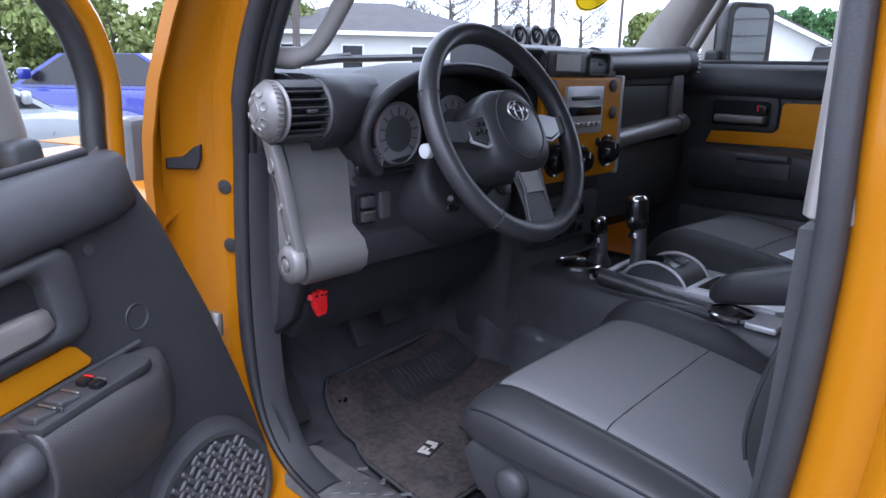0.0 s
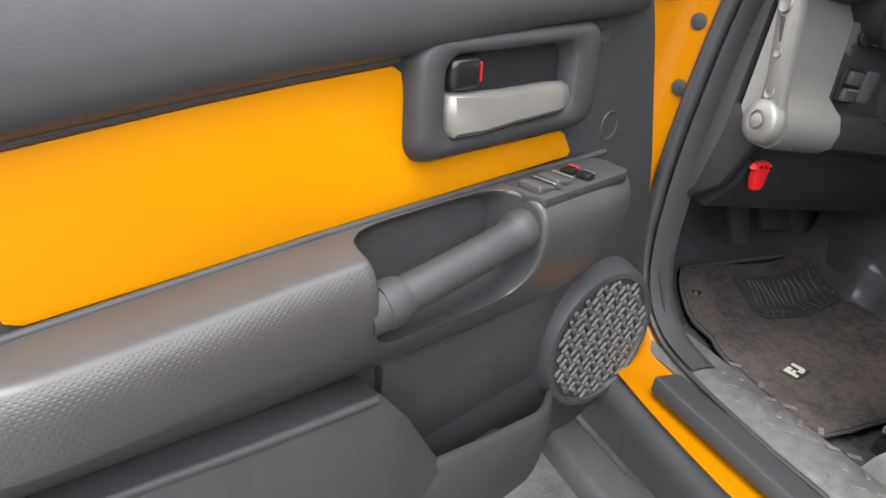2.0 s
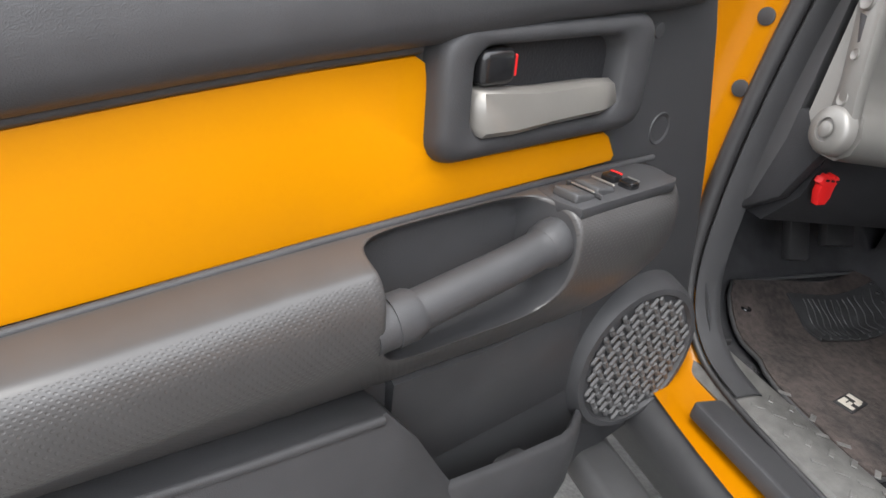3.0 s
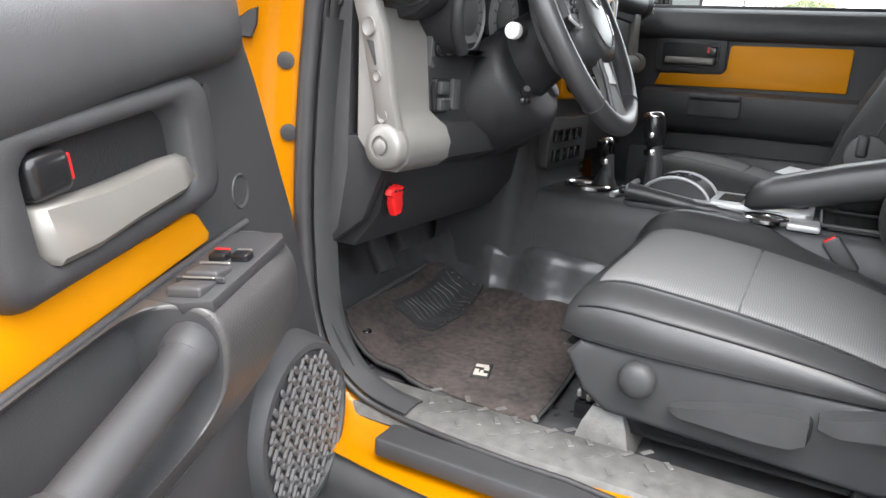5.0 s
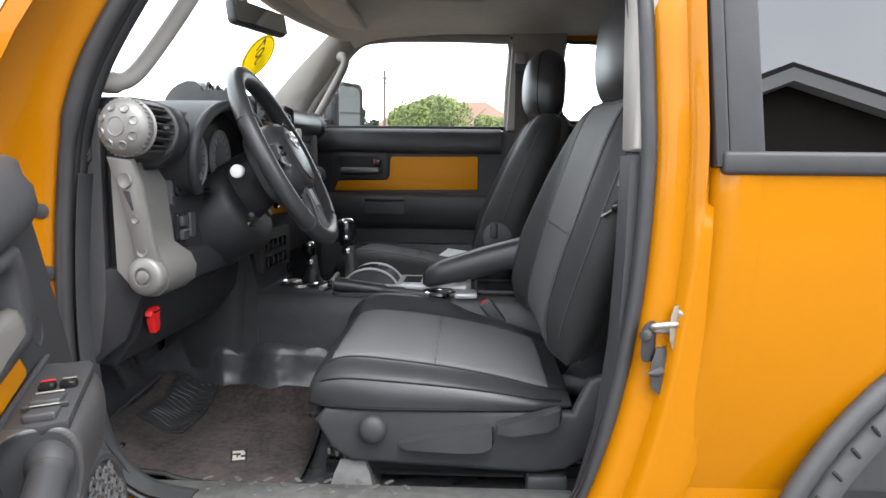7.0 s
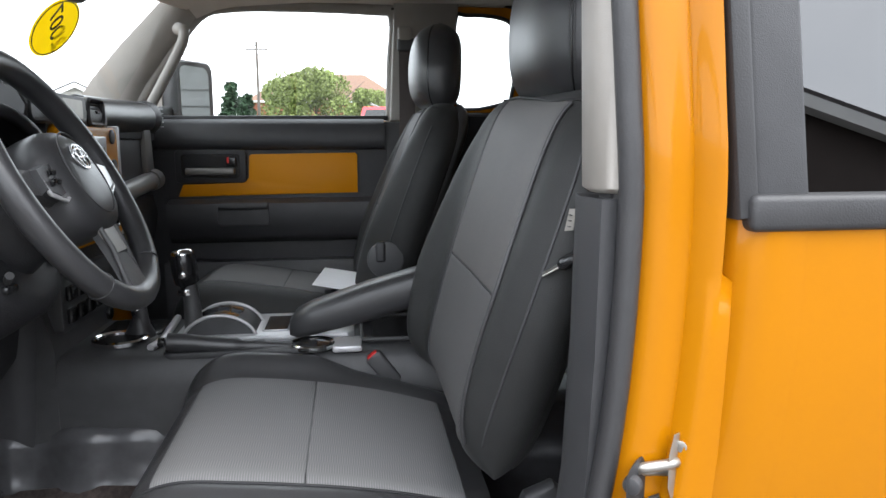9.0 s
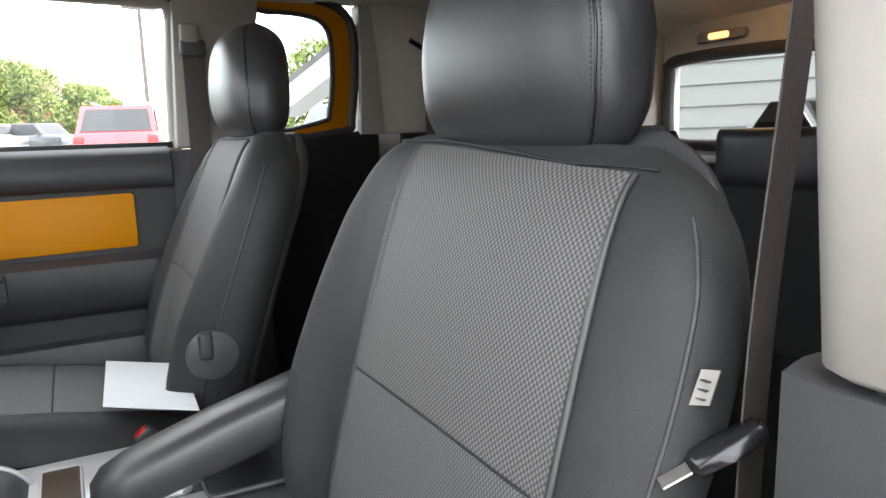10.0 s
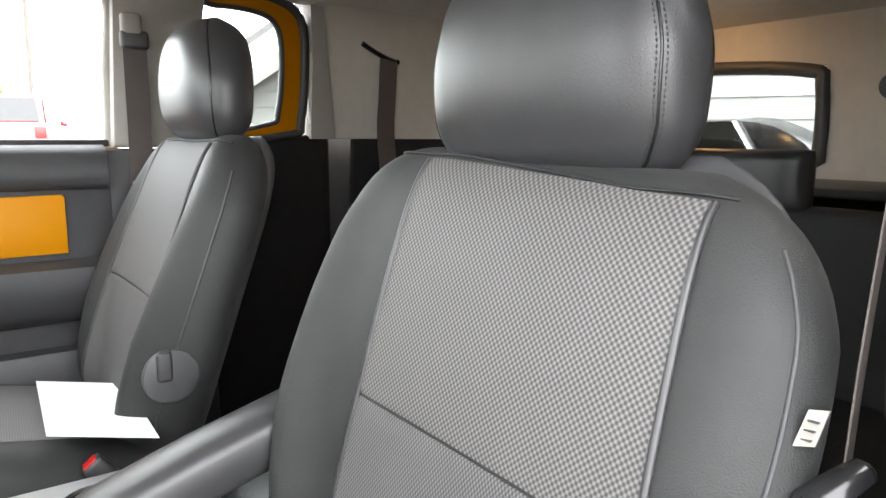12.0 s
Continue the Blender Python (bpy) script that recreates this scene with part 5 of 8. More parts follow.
face = [(0.875, 1.235), (0.862, 1.20), (0.853, 1.12), (0.85, 1.09), (0.836, 1.08), (0.818, 1.068), (0.808, 1.045), (0.812, 1.02), (0.83, 1.005), (0.855, 1.005), (0.875, 1.02), (0.90, 1.05), (0.905, 1.235)]
part("knee_panel", loft([[(x, a + 0.006 * (x + 0.81), b) for a, b in face] for x in (-0.808, -0.75, -0.70, -0.685)]), PEWTER, dash, "brushed silver knee panel", smooth=55)
part("knee_bolster", loft([[(x, a, b) for a, b in ((0.83, 1.07), (0.815, 1.045), (0.82, 1.018), (0.845, 1.005), (0.89, 1.01), (0.90, 1.08))] for x in (-0.684, -0.62, -0.52, -0.48)]), DASH, dash, smooth=50)
btn = part("end_button", lathe([(0.033, 0), (0.033, 0.014), (0.029, 0.020), (0.016, 0.021), (0.015, 0.018), (0.001, 0.018)], (-0.815, 0.840, 1.042), (-1, 0.15, 0), 28), PEWTER, dash, "silver end button", smooth=60)
part("button_core", disc((-0.8335, 0.843, 1.042), (-1, 0.15, 0), 0.011, 0.004, 0.002, 18), PEWTER, btn)
# instrument binnacle
BX = -0.455
hood = []
for s in range(0, 25):
    w = radians(-32 + 244 * s / 24)
    hood.append((math.cos(w), math.sin(w)))
outerb = [(BX + 0.245 * c, 1.245 + 0.125 * sn) for c, sn in hood]
innerb = [(BX + 0.226 * c, 1.245 + 0.108 * sn) for c, sn in hood]
part("binnacle_hood", loft([[(a, 0.80 + 0.02 * (1.37 - b) * 4, b) for a, b in outerb], [(a, 0.96, b) for a, b in outerb]] , caps=False), DASH, dash, "black instrument hood", smooth=50)
part("binnacle_lip", tube([(a, 0.80 + 0.02 * (1.37 - b) * 4, b) for a, b in [((p[0] + q[0]) / 2, (p[1] + q[1]) / 2) for p, q in zip(outerb, innerb)]], 0.0115, 8), DASH, dash, smooth=80)
part("binnacle_inner", loft([[(a, 0.81 + 0.02 * (1.37 - b) * 4, b) for a, b in innerb], [(a, 0.90, b) for a, b in innerb]], caps=False), DASH, dash, smooth=50)
gp = part("gauge_plate", prism([(BX + 0.232 * c, 1.245 + 0.114 * sn) for c, sn in hood], 0.851, 0.860, bev=0), GLOSS, dash)
for gx, gz, gr in ((-0.575, 1.243, 0.058), (-0.43, 1.250, 0.06), (-0.637, 1.198, 0.022)):
    dial = part("dial", lathe([(gr, -0.004), (gr, 0.006), (gr * 0.94, 0.008), (gr * 0.9, 0.004), (gr * 0.55, 0.004)], (gx, 0.851, gz), (0, -1, 0), 32), DIAL, gp, "pale dial ring", smooth=50)
    part("dial_face", disc((gx, 0.850, gz), (0, -1, 0), gr * 0.58, 0.004, 0.001, 24), BLACK, dial)
    for w in range(-40, 221, 26):
        part("tick", box((gx + gr * 0.72 * math.cos(radians(w)), 0.8455, gz + gr * 0.72 * math.sin(radians(w))), (gr * 0.22, 0.001, 0.003), 0, 1, Euler((0, -radians(w), 0)).to_matrix().to_4x4()), BLACK, dial)
part("warning_light", disc((-0.648, 0.848, 1.265), (0, -1, 0), 0.005, 0.003, 0.001, 10), glowing("red_lamp", (1.0, 0.04, 0.03), 1.5), gp)
# switches by the knee panel
part("dimmer_wheel", disc((-0.665, 0.850, 1.185), (-0.3, -1, 0), 0.013, 0.008), GLOSS, dash)
part("dimmer_bezel", prism(rounded(-0.685, 1.155, -0.65, 1.21, 0.006), 0.852, 0.90, bev=0.002), BLACK, dash)
sw = part("switch_block", prism(rounded(-0.675, 1.085, -0.635, 1.14, 0.005), 0.846, 0.90, bev=0.002), GLOSS, dash)
for b in (1.099, 1.125):
    part("rocker", box((-0.655, 0.843, b), (0.03, 0.01, 0.02), 0.003), GREY, sw)
part("rocker_edge", box((-0.655, 0.837, 1.108), (0.026, 0.002, 0.003), 0.0005, 1), STEEL, sw)
part("fuse_cover", prism(rounded(-0.625, 1.09, -0.60, 1.14, 0.004), 0.841, 0.90, bev=0.002), BLACK, dash)
lower = []
for x, d in ((-0.684, 0.0), (-0.60, -0.012), (-0.45, -0.018), (-0.30, -0.012), (-0.215, 0.0)):
    lower.append([(x, y + d, z) for y, z in ((0.90, 1.215), (0.862, 1.205), (0.852, 1.17), (0.858, 1.12), (0.850, 1.06), (0.856, 1.01), (0.90, 0.985))])
part("lower_panel", loft(lower), DASH, dash, "black lower dashboard panel", smooth=50)
# under the dashboard
part("lower_cover", loft([[(x, a, b) for a, b in ((0.87, 1.01), (0.885, 0.93), (0.93, 0.87), (1.15, 0.87), (1.30, 0.90), (1.30, 1.02))] for x in (-0.765, -0.6, -0.4, -0.24)]), DASH, dash, "black lower cover", smooth=40)
part("end_lower", prism([(0.975, 0.86), (0.90, 0.92), (0.868, 1.0), (0.90, 1.05), (1.10, 1.05), (1.13, 0.86)], -0.788, -0.766, to=lambda a, y, b: (y, a, b), bev=0.006), DASH, dash)
tag = [(0.0, 0.0), (0.016, 0.002), (0.02, 0.014), (0.018, 0.03), (0.021, 0.044), (0.014, 0.047), (0.011, 0.042), (0.006, 0.049), (0.0, 0.044), (-0.006, 0.047), (-0.01, 0.041), (-0.014, 0.043), (-0.017, 0.034), (-0.01, 0.03), (-0.009, 0.018)]
pull = part("bonnet_release", prism([(-0.757 + a, 0.928 + b) for a, b in tag], 0.858, 0.872, bev=0.003), RED, dash, "red plastic bonnet release tag")
for a in (-0.763, -0.752, -0.742):
    part("release_mark", box((a, 0.8565, 0.968), (0.006, 0.002, 0.003), 0.0005, 1), GLOSS, pull)
# centre stack
stack = part("middle_tower", loft([[(x * k, y, z) for x in (-0.165, 0.165) for y in ((y0, 1.1) if x < 0 else (1.1, y0))] for y0, z, k in ((0.83, 1.36, 1.02), (0.835, 1.22, 1.0), (0.85, 1.10, 1.0), (0.87, 1.0, 1.0), (0.85, 0.92, 1.0), (0.85, 0.70, 1.05))]), BLACK, dash, "black centre stack", smooth=30)
leg = []
for z, w, y0 in ((0.70, 0.185, 0.90), (0.76, 0.185, 0.90), (0.88, 0.185, 0.895), (1.02, 0.19, 0.885)):
    leg.append([(-w + 0.05, y0 - 0.02, z), (-w + 0.015, y0 - 0.008, z), (-w, y0 + 0.03, z), (-w, y0 + 0.09, z), (-w + 0.01, y0 + 0.2, z), (-0.1, y0 + 0.2, z), (-0.1, y0, z)])
part("tower_side", loft(leg), GREY, dash, "charcoal side of the centre tower", smooth=60)
part("centre_panel", prism(rounded(-0.168, 1.105, 0.172, 1.345, 0.02), 0.812, 0.832, bev=0.006, seg=3), INSERT, dash, "yellow centre panel")
part("panel_side", box((0.178, 0.84, 1.226), (0.012, 0.06, 0.247), 0.004), SILVER, dash)
radio = part("radio", prism(rounded(-0.085, 1.215, 0.078, 1.325, 0.006), 0.806, 0.82, bev=0.002), SILVER, dash, "silver radio")
part("disc_slot", box((-0.004, 0.8045, 1.298), (0.12, 0.004, 0.009), 0.002), BLACK, radio)
part("radio_display", box((-0.004, 0.8045, 1.268), (0.14, 0.004, 0.022), 0.002), GLOSS, radio)
for i in range(6):
    part("radio_button", box((-0.06 + i * 0.023, 0.804, 1.235), (0.018, 0.005, 0.012), 0.002), STEEL, radio)
for x, z, r in ((-0.115, 1.16, 0.04), (0.0, 1.15, 0.036), (0.118, 1.165, 0.04)):
    dial = part("climate_dial", lathe([(r, 0), (r, 0.004), (r * 0.92, 0.007), (r * 0.85, 0.005), (r * 0.7, 0.006), (r * 0.66, 0.022), (r * 0.58, 0.026), (0.001, 0.026)], (x, 0.812, z), (0, -1, 0), 28), GLOSS, dash, "black climate dial", smooth=40)
    part("dial_mark", box((x, 0.785, z + r * 0.4), (0.003, 0.002, r * 0.4), 0.0005, 1), WHITE, dial)
for x, z in ((0.13, 1.325), (0.135, 1.26), (0.075, 1.19), (-0.135, 1.325), (-0.135, 1.26)):
    part("panel_button", disc((x, 0.813, z), (0, -1, 0), 0.016 if z > 1.2 else 0.011, 0.005, 0.002, 20), GREY if z > 1.2 else GLOSS, dash)
for x0 in (-0.26, 0.018):
    air_vent(x0, 1.346, x0 + 0.100, 1.406, 0.816, 0.06, 4, "centre_vent", "black centre air vent")
part("vent_shell", loft([[(x, y, z) for y, z in ((0.825, 1.346), (0.82, 1.374), (0.835, 1.404), (0.90, 1.416), (1.0, 1.412), (1.0, 1.346))] for x in (-0.27, -0.1, 0.09, 0.128, 0.14)]), BLACK, dash, smooth=40)
clock = part("clock", prism(rounded(-0.150, 1.351, 0.008, 1.403, 0.008), 0.818, 0.835, bev=0.004), BLACK, dash, "clock and outside-temperature display")
part("clock_face", prism(rounded(-0.12, 1.359, -0.02, 1.395, 0.004), 0.8155, 0.819, bev=0), STEEL, clock)
# three-gauge pod
pod = part("gauge_pod", loft([[(x, y, z) for y, z in ((1.045, 1.385), (1.04, 1.436), (1.047, 1.456), (1.062, 1.468), (1.085, 1.468), (1.11, 1.458), (1.13, 1.442), (1.145, 1.422), (1.156, 1.38))] for x in (-0.015, 0.0, 0.115, 0.215, 0.23)]), BLACK, dash, "black gauge pod", smooth=45)
for x in (0.033, 0.107, 0.181):
    g = part("pod_gauge", lathe([(0.034, 0.05), (0.036, 0.0), (0.035, -0.008), (0.031, -0.01), (0.029, -0.003)], (x, 1.042, 1.434), (0, 1, -0.08), 28), BLACK, pod, smooth=50)
    part("gauge_ring", lathe([(0.029, -0.004), (0.0285, -0.006), (0.019, -0.005), (0.0185, -0.003)], (x, 1.043, 1.445), (0, 1, -0.08), 28), WHITE, g)
    part("gauge_face", disc((x, 1.041, 1.445), (0, -1, 0.08), 0.0192, 0.003, 0.001, 20), GLOSS, g)
    part("needle", box((x + 0.004, 1.036, 1.449), (0.003, 0.001, 0.018), 0, 1, Euler((0, radians(40), 0)).to_matrix().to_4x4()), WHITE, g)
# passenger's side
part("passenger_roll", tube([(0.14, 0.885, 1.374), (0.4, 0.885, 1.379), (0.60, 0.885, 1.385), (0.64, 0.885, 1.385)], 0.045, 16), LEATHER, dash, "black padded roll", smooth=50)
rv = part("end_vent_round", lathe([(0.046, -0.01), (0.049, 0.01), (0.048, 0.03), (0.042, 0.034), (0.001, 0.034)], (0.645, 0.885, 1.387), (1, -0.25, 0), 28), BLACK, dash, "round ribbed end vent", smooth=40)
for i in range(5):
    part("vane", box((0.678, 0.868, 1.361 + i * 0.013), (0.012, 0.07, 0.003), 0.001, 1), SILVER, rv)
part("passenger_panel", prism([(0.20, 1.352), (0.60, 1.36), (0.575, 1.215), (0.20, 1.20)], 0.872, 0.90, bev=0.006), GREY, dash, "charcoal passenger panel")
part("passenger_bar", tube([(0.19, 0.86, 1.178), (0.4, 0.86, 1.19), (0.60, 0.86, 1.205)], 0.026, 12), PEWTER, dash, "satin pewter lower bar", smooth=60)
part("passenger_strut", prism([(0.565, 1.37), (0.63, 1.37), (0.655, 1.21), (0.575, 1.205)], 0.858, 0.90, bev=0.006), PEWTER, dash)
part("passenger_end", disc((0.60, 0.86, 1.205), (1, -0.1, 0.1), 0.030, 0.05, 0.012), PEWTER, dash)
part("glovebox", loft([[(x, a, b) for a, b in ((0.88, 1.16), (0.87, 1.10), (0.90, 0.95), (1.0, 0.88), (1.12, 0.88), (1.12, 1.16))] for x in (0.18, 0.4, 0.62, 0.70)]), BLACK, dash, smooth=40)
# pedals
for x, z, w in ((-0.50, 0.80, 0.055), (-0.385, 0.80, 0.085)):
    pd = part("pedal", box((x, 1.06, z), (w, 0.022, 0.06 if w > 0.06 else 0.12), 0.006, 2, Euler((radians(-28), 0, 0)).to_matrix().to_4x4()), RUBBER, dash, "black ribbed pedal")
    part("pedal_arm", tube([(x, 1.065, z + 0.02), (x, 1.12, 0.95), (x, 1.14, 1.02)], 0.009, 8), BLACK, pd)
fr = part("footrest", box((-0.70, 1.08, 0.70), (0.075, 0.03, 0.19), 0.01, 2, Euler((radians(-38), 0, 0)).to_matrix().to_4x4()), RUBBER, dash, "rubber footrest")
# wiper resting on the cowl
wp = thing("wiper", (-0.4, 1.22, 1.33), "black windscreen wiper lying along the cowl", "wiper")
part("blade", tube([(-0.66, 1.20, 1.352), (-0.4, 1.235, 1.375), (-0.10, 1.25, 1.385)], 0.009, 6), BLACK, wp)
part("arm", tube([(-0.60, 1.24, 1.325), (-0.50, 1.23, 1.37), (-0.36, 1.24, 1.385)], 0.007, 6), BLACK, wp)

# ---- steering wheel and column ----
HUB = Vector((-0.437, 0.700, 1.252))
AX = Vector((0.03, -0.885, 0.465)).normalized()
RX = Vector((1, 0, 0.0))
RX = (RX - AX * RX.dot(AX)).normalized()
RU = AX.cross(RX) * -1
if RU.z < 0:
    RU = -RU


def on_wheel(a, b, h=0.0):
    return HUB + RX * a + RU * b + AX * h


sw_ = thing("steering_wheel", tuple(HUB), "black leather steering wheel with silver spoke trims", "steering wheel")
R = 0.196
part("rim", tube([on_wheel(R * math.cos(radians(w)), R * math.sin(radians(w)), 0.012 * math.cos(radians(w * 2)) * 0) for w in range(0, 360, 6)], 0.0182, 14, True, flat=1.1), LEATHER, sw_, "black stitched leather rim", smooth=80)
for w in (22, 158, 232, 308):
    part("rim_seam", tube([on_wheel((R + 0.0189 * math.cos(q)) * math.cos(radians(w)), (R + 0.0189 * math.cos(q)) * math.sin(radians(w)), 0.0195 * math.sin(q)) for q in [i * math.pi / 8 for i in range(16)]], 0.0012, 5, True), GREY, sw_, smooth=80)
stitch = []
for w in list(range(-52, 22, 2)) + list(range(158, 232, 2)):
    c, s = math.cos(radians(w)), math.sin(radians(w))
    stitch.append(tube([on_wheel((R - 0.0182) * c, (R - 0.0182) * s, 0.002), on_wheel((R - 0.0155) * math.cos(radians(w + 1.2)), (R - 0.0155) * math.sin(radians(w + 1.2)), 0.0095)], 0.0009, 4))
tagged(part("stitching", joined(*stitch), GREY, sw_), "grey cross stitching on the rim", kind="stuff")
hubp = [(0.092 * math.copysign(abs(math.cos(t)) ** 0.75, math.cos(t)) * (1 - 0.08 * math.sin(t)), -0.006 + 0.082 * math.copysign(abs(math.sin(t)) ** 0.8, math.sin(t))) for t in [2 * math.pi * i / 36 for i in range(36)]]
hub = part("airbag_cover", loft([[on_wheel(a * k, b * k, h) for a, b in hubp] for k, h in ((1.0, -0.055), (1.04, -0.02), (1.02, 0.004), (0.95, 0.018), (0.8, 0.027), (0.5, 0.033), (0.02, 0.035))]), LEATHER, sw_, "black airbag cover", smooth=60)
part("hub_ring", tube([on_wheel(0.063 * math.cos(q), 0.066 * math.sin(q), 0.0305) for q in [i * math.pi / 18 for i in range(36)]], 0.0014, 5, True), BLACK, hub, smooth=80)
bad = []
for ra, rb in ((0.029, 0.0195), (0.0105, 0.018), (0.020, 0.007)):
    cy = 0.024 + (0.006 if ra == 0.020 else 0)
    bad.append(tube([on_wheel(ra * math.cos(q), cy + rb * math.sin(q), 0.0345) for q in [i * math.pi / 12 for i in range(24)]], 0.0021, 6, True))
part("wheel_emblem", joined(*bad), CHROME, hub, "chrome emblem of three ovals", smooth=80)
for s in (-1, 1):
    part("spoke", loft([[on_wheel(s * a, b, h) for b, h in ((b0, -0.008), (b0 + 0.004, 0.008), (b1 - 0.004, 0.01), (b1, -0.006))] for a, b0, b1 in ((0.06, -0.035, 0.028), (0.10, -0.03, 0.024), (0.14, -0.022, 0.022), (0.186, -0.018, 0.024))]), BLACK, sw_, "black spoke", smooth=40)
    pad = part("switch_pad", loft([[on_wheel(s * a, b, h) for b, h in ((b0, 0.006), (b0 + 0.004, 0.018), (b1 - 0.004, 0.019), (b1, 0.006))] for a, b0, b1 in ((0.086, -0.026, 0.026), (0.105, -0.03, 0.024), (0.140, -0.018, 0.018))]), GREY if s < 0 else SILVER, sw_, "control pad on the spoke", smooth=40)
    part("pad_trim", tube([on_wheel(s * 0.081, -0.029, 0.016), on_wheel(s * 0.10, -0.034, 0.017), on_wheel(s * 0.135, -0.021, 0.016), on_wheel(s * 0.137, 0.012, 0.015)], 0.0032, 6), SILVER, pad, smooth=80)
    if s < 0:
        for a, b in ((0.094, 0.008), (0.108, 0.008), (0.094, -0.006), (0.108, -0.004), (0.12, -0.008)):
            part("pad_button", box(tuple(on_wheel(s * a, b, 0.0205)), (0.010, 0.004, 0.008), 0.0015, 1), GLOSS, pad)
    part("spoke_edge", tube([on_wheel(s * 0.036, -0.068, 0.014), on_wheel(s * 0.030, -0.115, 0.012), on_wheel(s * 0.036, -0.176, 0.004)], 0.0042, 8), BLACK, sw_, smooth=80)
part("lower_spoke", loft([[on_wheel(a, b, h) for a, h in ((-w, -0.004), (-w, 0.010), (w, 0.010), (w, -0.004))] for b, w in ((-0.06, 0.036), (-0.10, 0.029), (-0.14, 0.028), (-0.184, 0.036))]), BLACK, sw_, "black lower spoke", smooth=30)
part("spoke_plate", loft([[on_wheel(a, b, h) for a, h in ((-w, 0.008), (-w, 0.0135), (w, 0.0135), (w, 0.008))] for b, w in ((-0.082, 0.038), (-0.10, 0.033), (-0.124, 0.029))]), PEWTER, sw_, "silver spoke plate", smooth=30)
col = thing("steering_column", (-0.437, 0.80, 1.10), "black steering column shroud with stalks", "steering column")
cps = [(0.055 * math.cos(t) * 1.15, 0.055 * math.sin(t) * (1.0 if math.sin(t) > 0 else 1.25)) for t in [2 * math.pi * i / 24 for i in range(24)]]
part("shroud", loft([[on_wheel(a * k, b * k - d, h) for a, b in cps] for k, h, d in ((0.9, -0.05, 0), (1.05, -0.065, 0.004), (1.15, -0.11, 0.012), (1.2, -0.17, 0.02), (1.2, -0.24, 0.03))]), DASH, col, "black column shroud", smooth=50)
ring = [(0.135 * math.cos(t), -0.055 + 0.10 * math.sin(t)) for t in [2 * math.pi * i / 28 for i in range(28)]]
part("column_skirt", loft([[on_wheel(a * k, b * k, h) for a, b in ring] for k, h in ((0.80, -0.115), (0.92, -0.12), (0.98, -0.135), (1.0, -0.20), (1.0, -0.27))]), DASH, col, smooth=50)
slot = part("tilt_slot", box(tuple(on_wheel(-0.085, -0.10, -0.117)), (0.034, 0.012, 0.012), 0.004, 2), GLOSS, col)
for s, tip, lab in ((-1, WHITE, "stalk with a white tip"), (1, BLACK, "stalk")):
    st = part("stalk", tube([on_wheel(s * 0.05, 0.01, -0.085), on_wheel(s * 0.10, 0.012, -0.08), on_wheel(s * 0.15, -0.002, -0.07)], [0.008, 0.009, 0.011], 10), BLACK, col, lab, smooth=80)
    part("stalk_tip", disc(tuple(on_wheel(s * 0.148, -0.001, -0.07)), tuple(RX * s), 0.0135, 0.014, 0.004, 16), tip, st)
part("ignition_lock", disc(tuple(on_wheel(0.085, -0.075, -0.13)), tuple(AX), 0.019, 0.022, 0.004, 20), GREY, col)
part("tilt_lever", tube([on_wheel(-0.06, -0.085, -0.13), on_wheel(-0.085, -0.09, -0.115), on_wheel(-0.10, -0.085, -0.10)], 0.006, 8), BLACK, col)


# ---- centre console ----
con = thing("centre_console", (0, 0.5, 0.70), "black centre console with silver shift panel and cup holders", "console")
cs = []
for y, z, w in ((0.90, 0.90, 0.16), (0.84, 0.905, 0.165), (0.60, 0.90, 0.165), (0.40, 0.895, 0.165), (0.10, 0.89, 0.165), (-0.12, 0.885, 0.16)):
    cs.append([(-w, y, 0.64), (-w - 0.005, y, z - 0.06), (-w + 0.005, y, z - 0.014), (-w + 0.02, y, z - 0.002), (w - 0.02, y, z - 0.002), (w - 0.005, y, z - 0.014), (w + 0.005, y, z - 0.06), (w, y, 0.64)])
part("console_body", loft(cs), BLACK, con, "black console moulding", smooth=40)
ZT = 0.9
plate = part("shift_plate", prism([(-0.055, 0.66), (0.115, 0.66), (0.125, 0.63), (0.125, 0.30), (0.11, 0.285), (-0.06, 0.285), (-0.075, 0.30), (-0.075, 0.62)], ZT - 0.004, ZT + 0.012, to=lambda a, y, b: (a, b, y), bev=0.005), SILVER, con, "silver shift panel")
arch = part("shift_gate", loft([[(x, 0.565 + 0.078 * math.cos(w), ZT - 0.012 + 0.064 * math.sin(w)) for w in [math.pi * i / 16 for i in range(17)]] for x in (-0.058, -0.054, 0.052, 0.056)]), BLACK, con, "black shift gate arch", smooth=50)
part("gate_scale", loft([[(x, 0.565 + 0.0795 * math.cos(w), ZT - 0.012 + 0.0655 * math.sin(w)) for w in [math.pi * (0.1 + 0.55 * i / 12) for i in range(13)]] for x in (-0.042, 0.04)], caps=False), CHROME, arch, "chrome gate scale", smooth=50)
for x in (-0.062, 0.06):
    part("gate_side", tube([(x, 0.565 + 0.08 * math.cos(w), ZT - 0.012 + 0.066 * math.sin(w)) for w in [math.pi * i / 16 for i in range(17)]], 0.004, 6), SILVER, arch, smooth=80)
for i, w in enumerate((0.62, 0.5, 0.4, 0.3, 0.2)):
    part("gate_slot", box((0.002 + 0.01 * (i % 2), 0.565 + 0.0805 * math.cos(math.pi * w), ZT - 0.0105 + 0.0665 * math.sin(math.pi * w)), (0.016, 0.026, 0.004), 0.001, 1, Euler((radians(90 - 180 * w) * -0.7, 0, 0)).to_matrix().to_4x4()), GLOSS, arch)
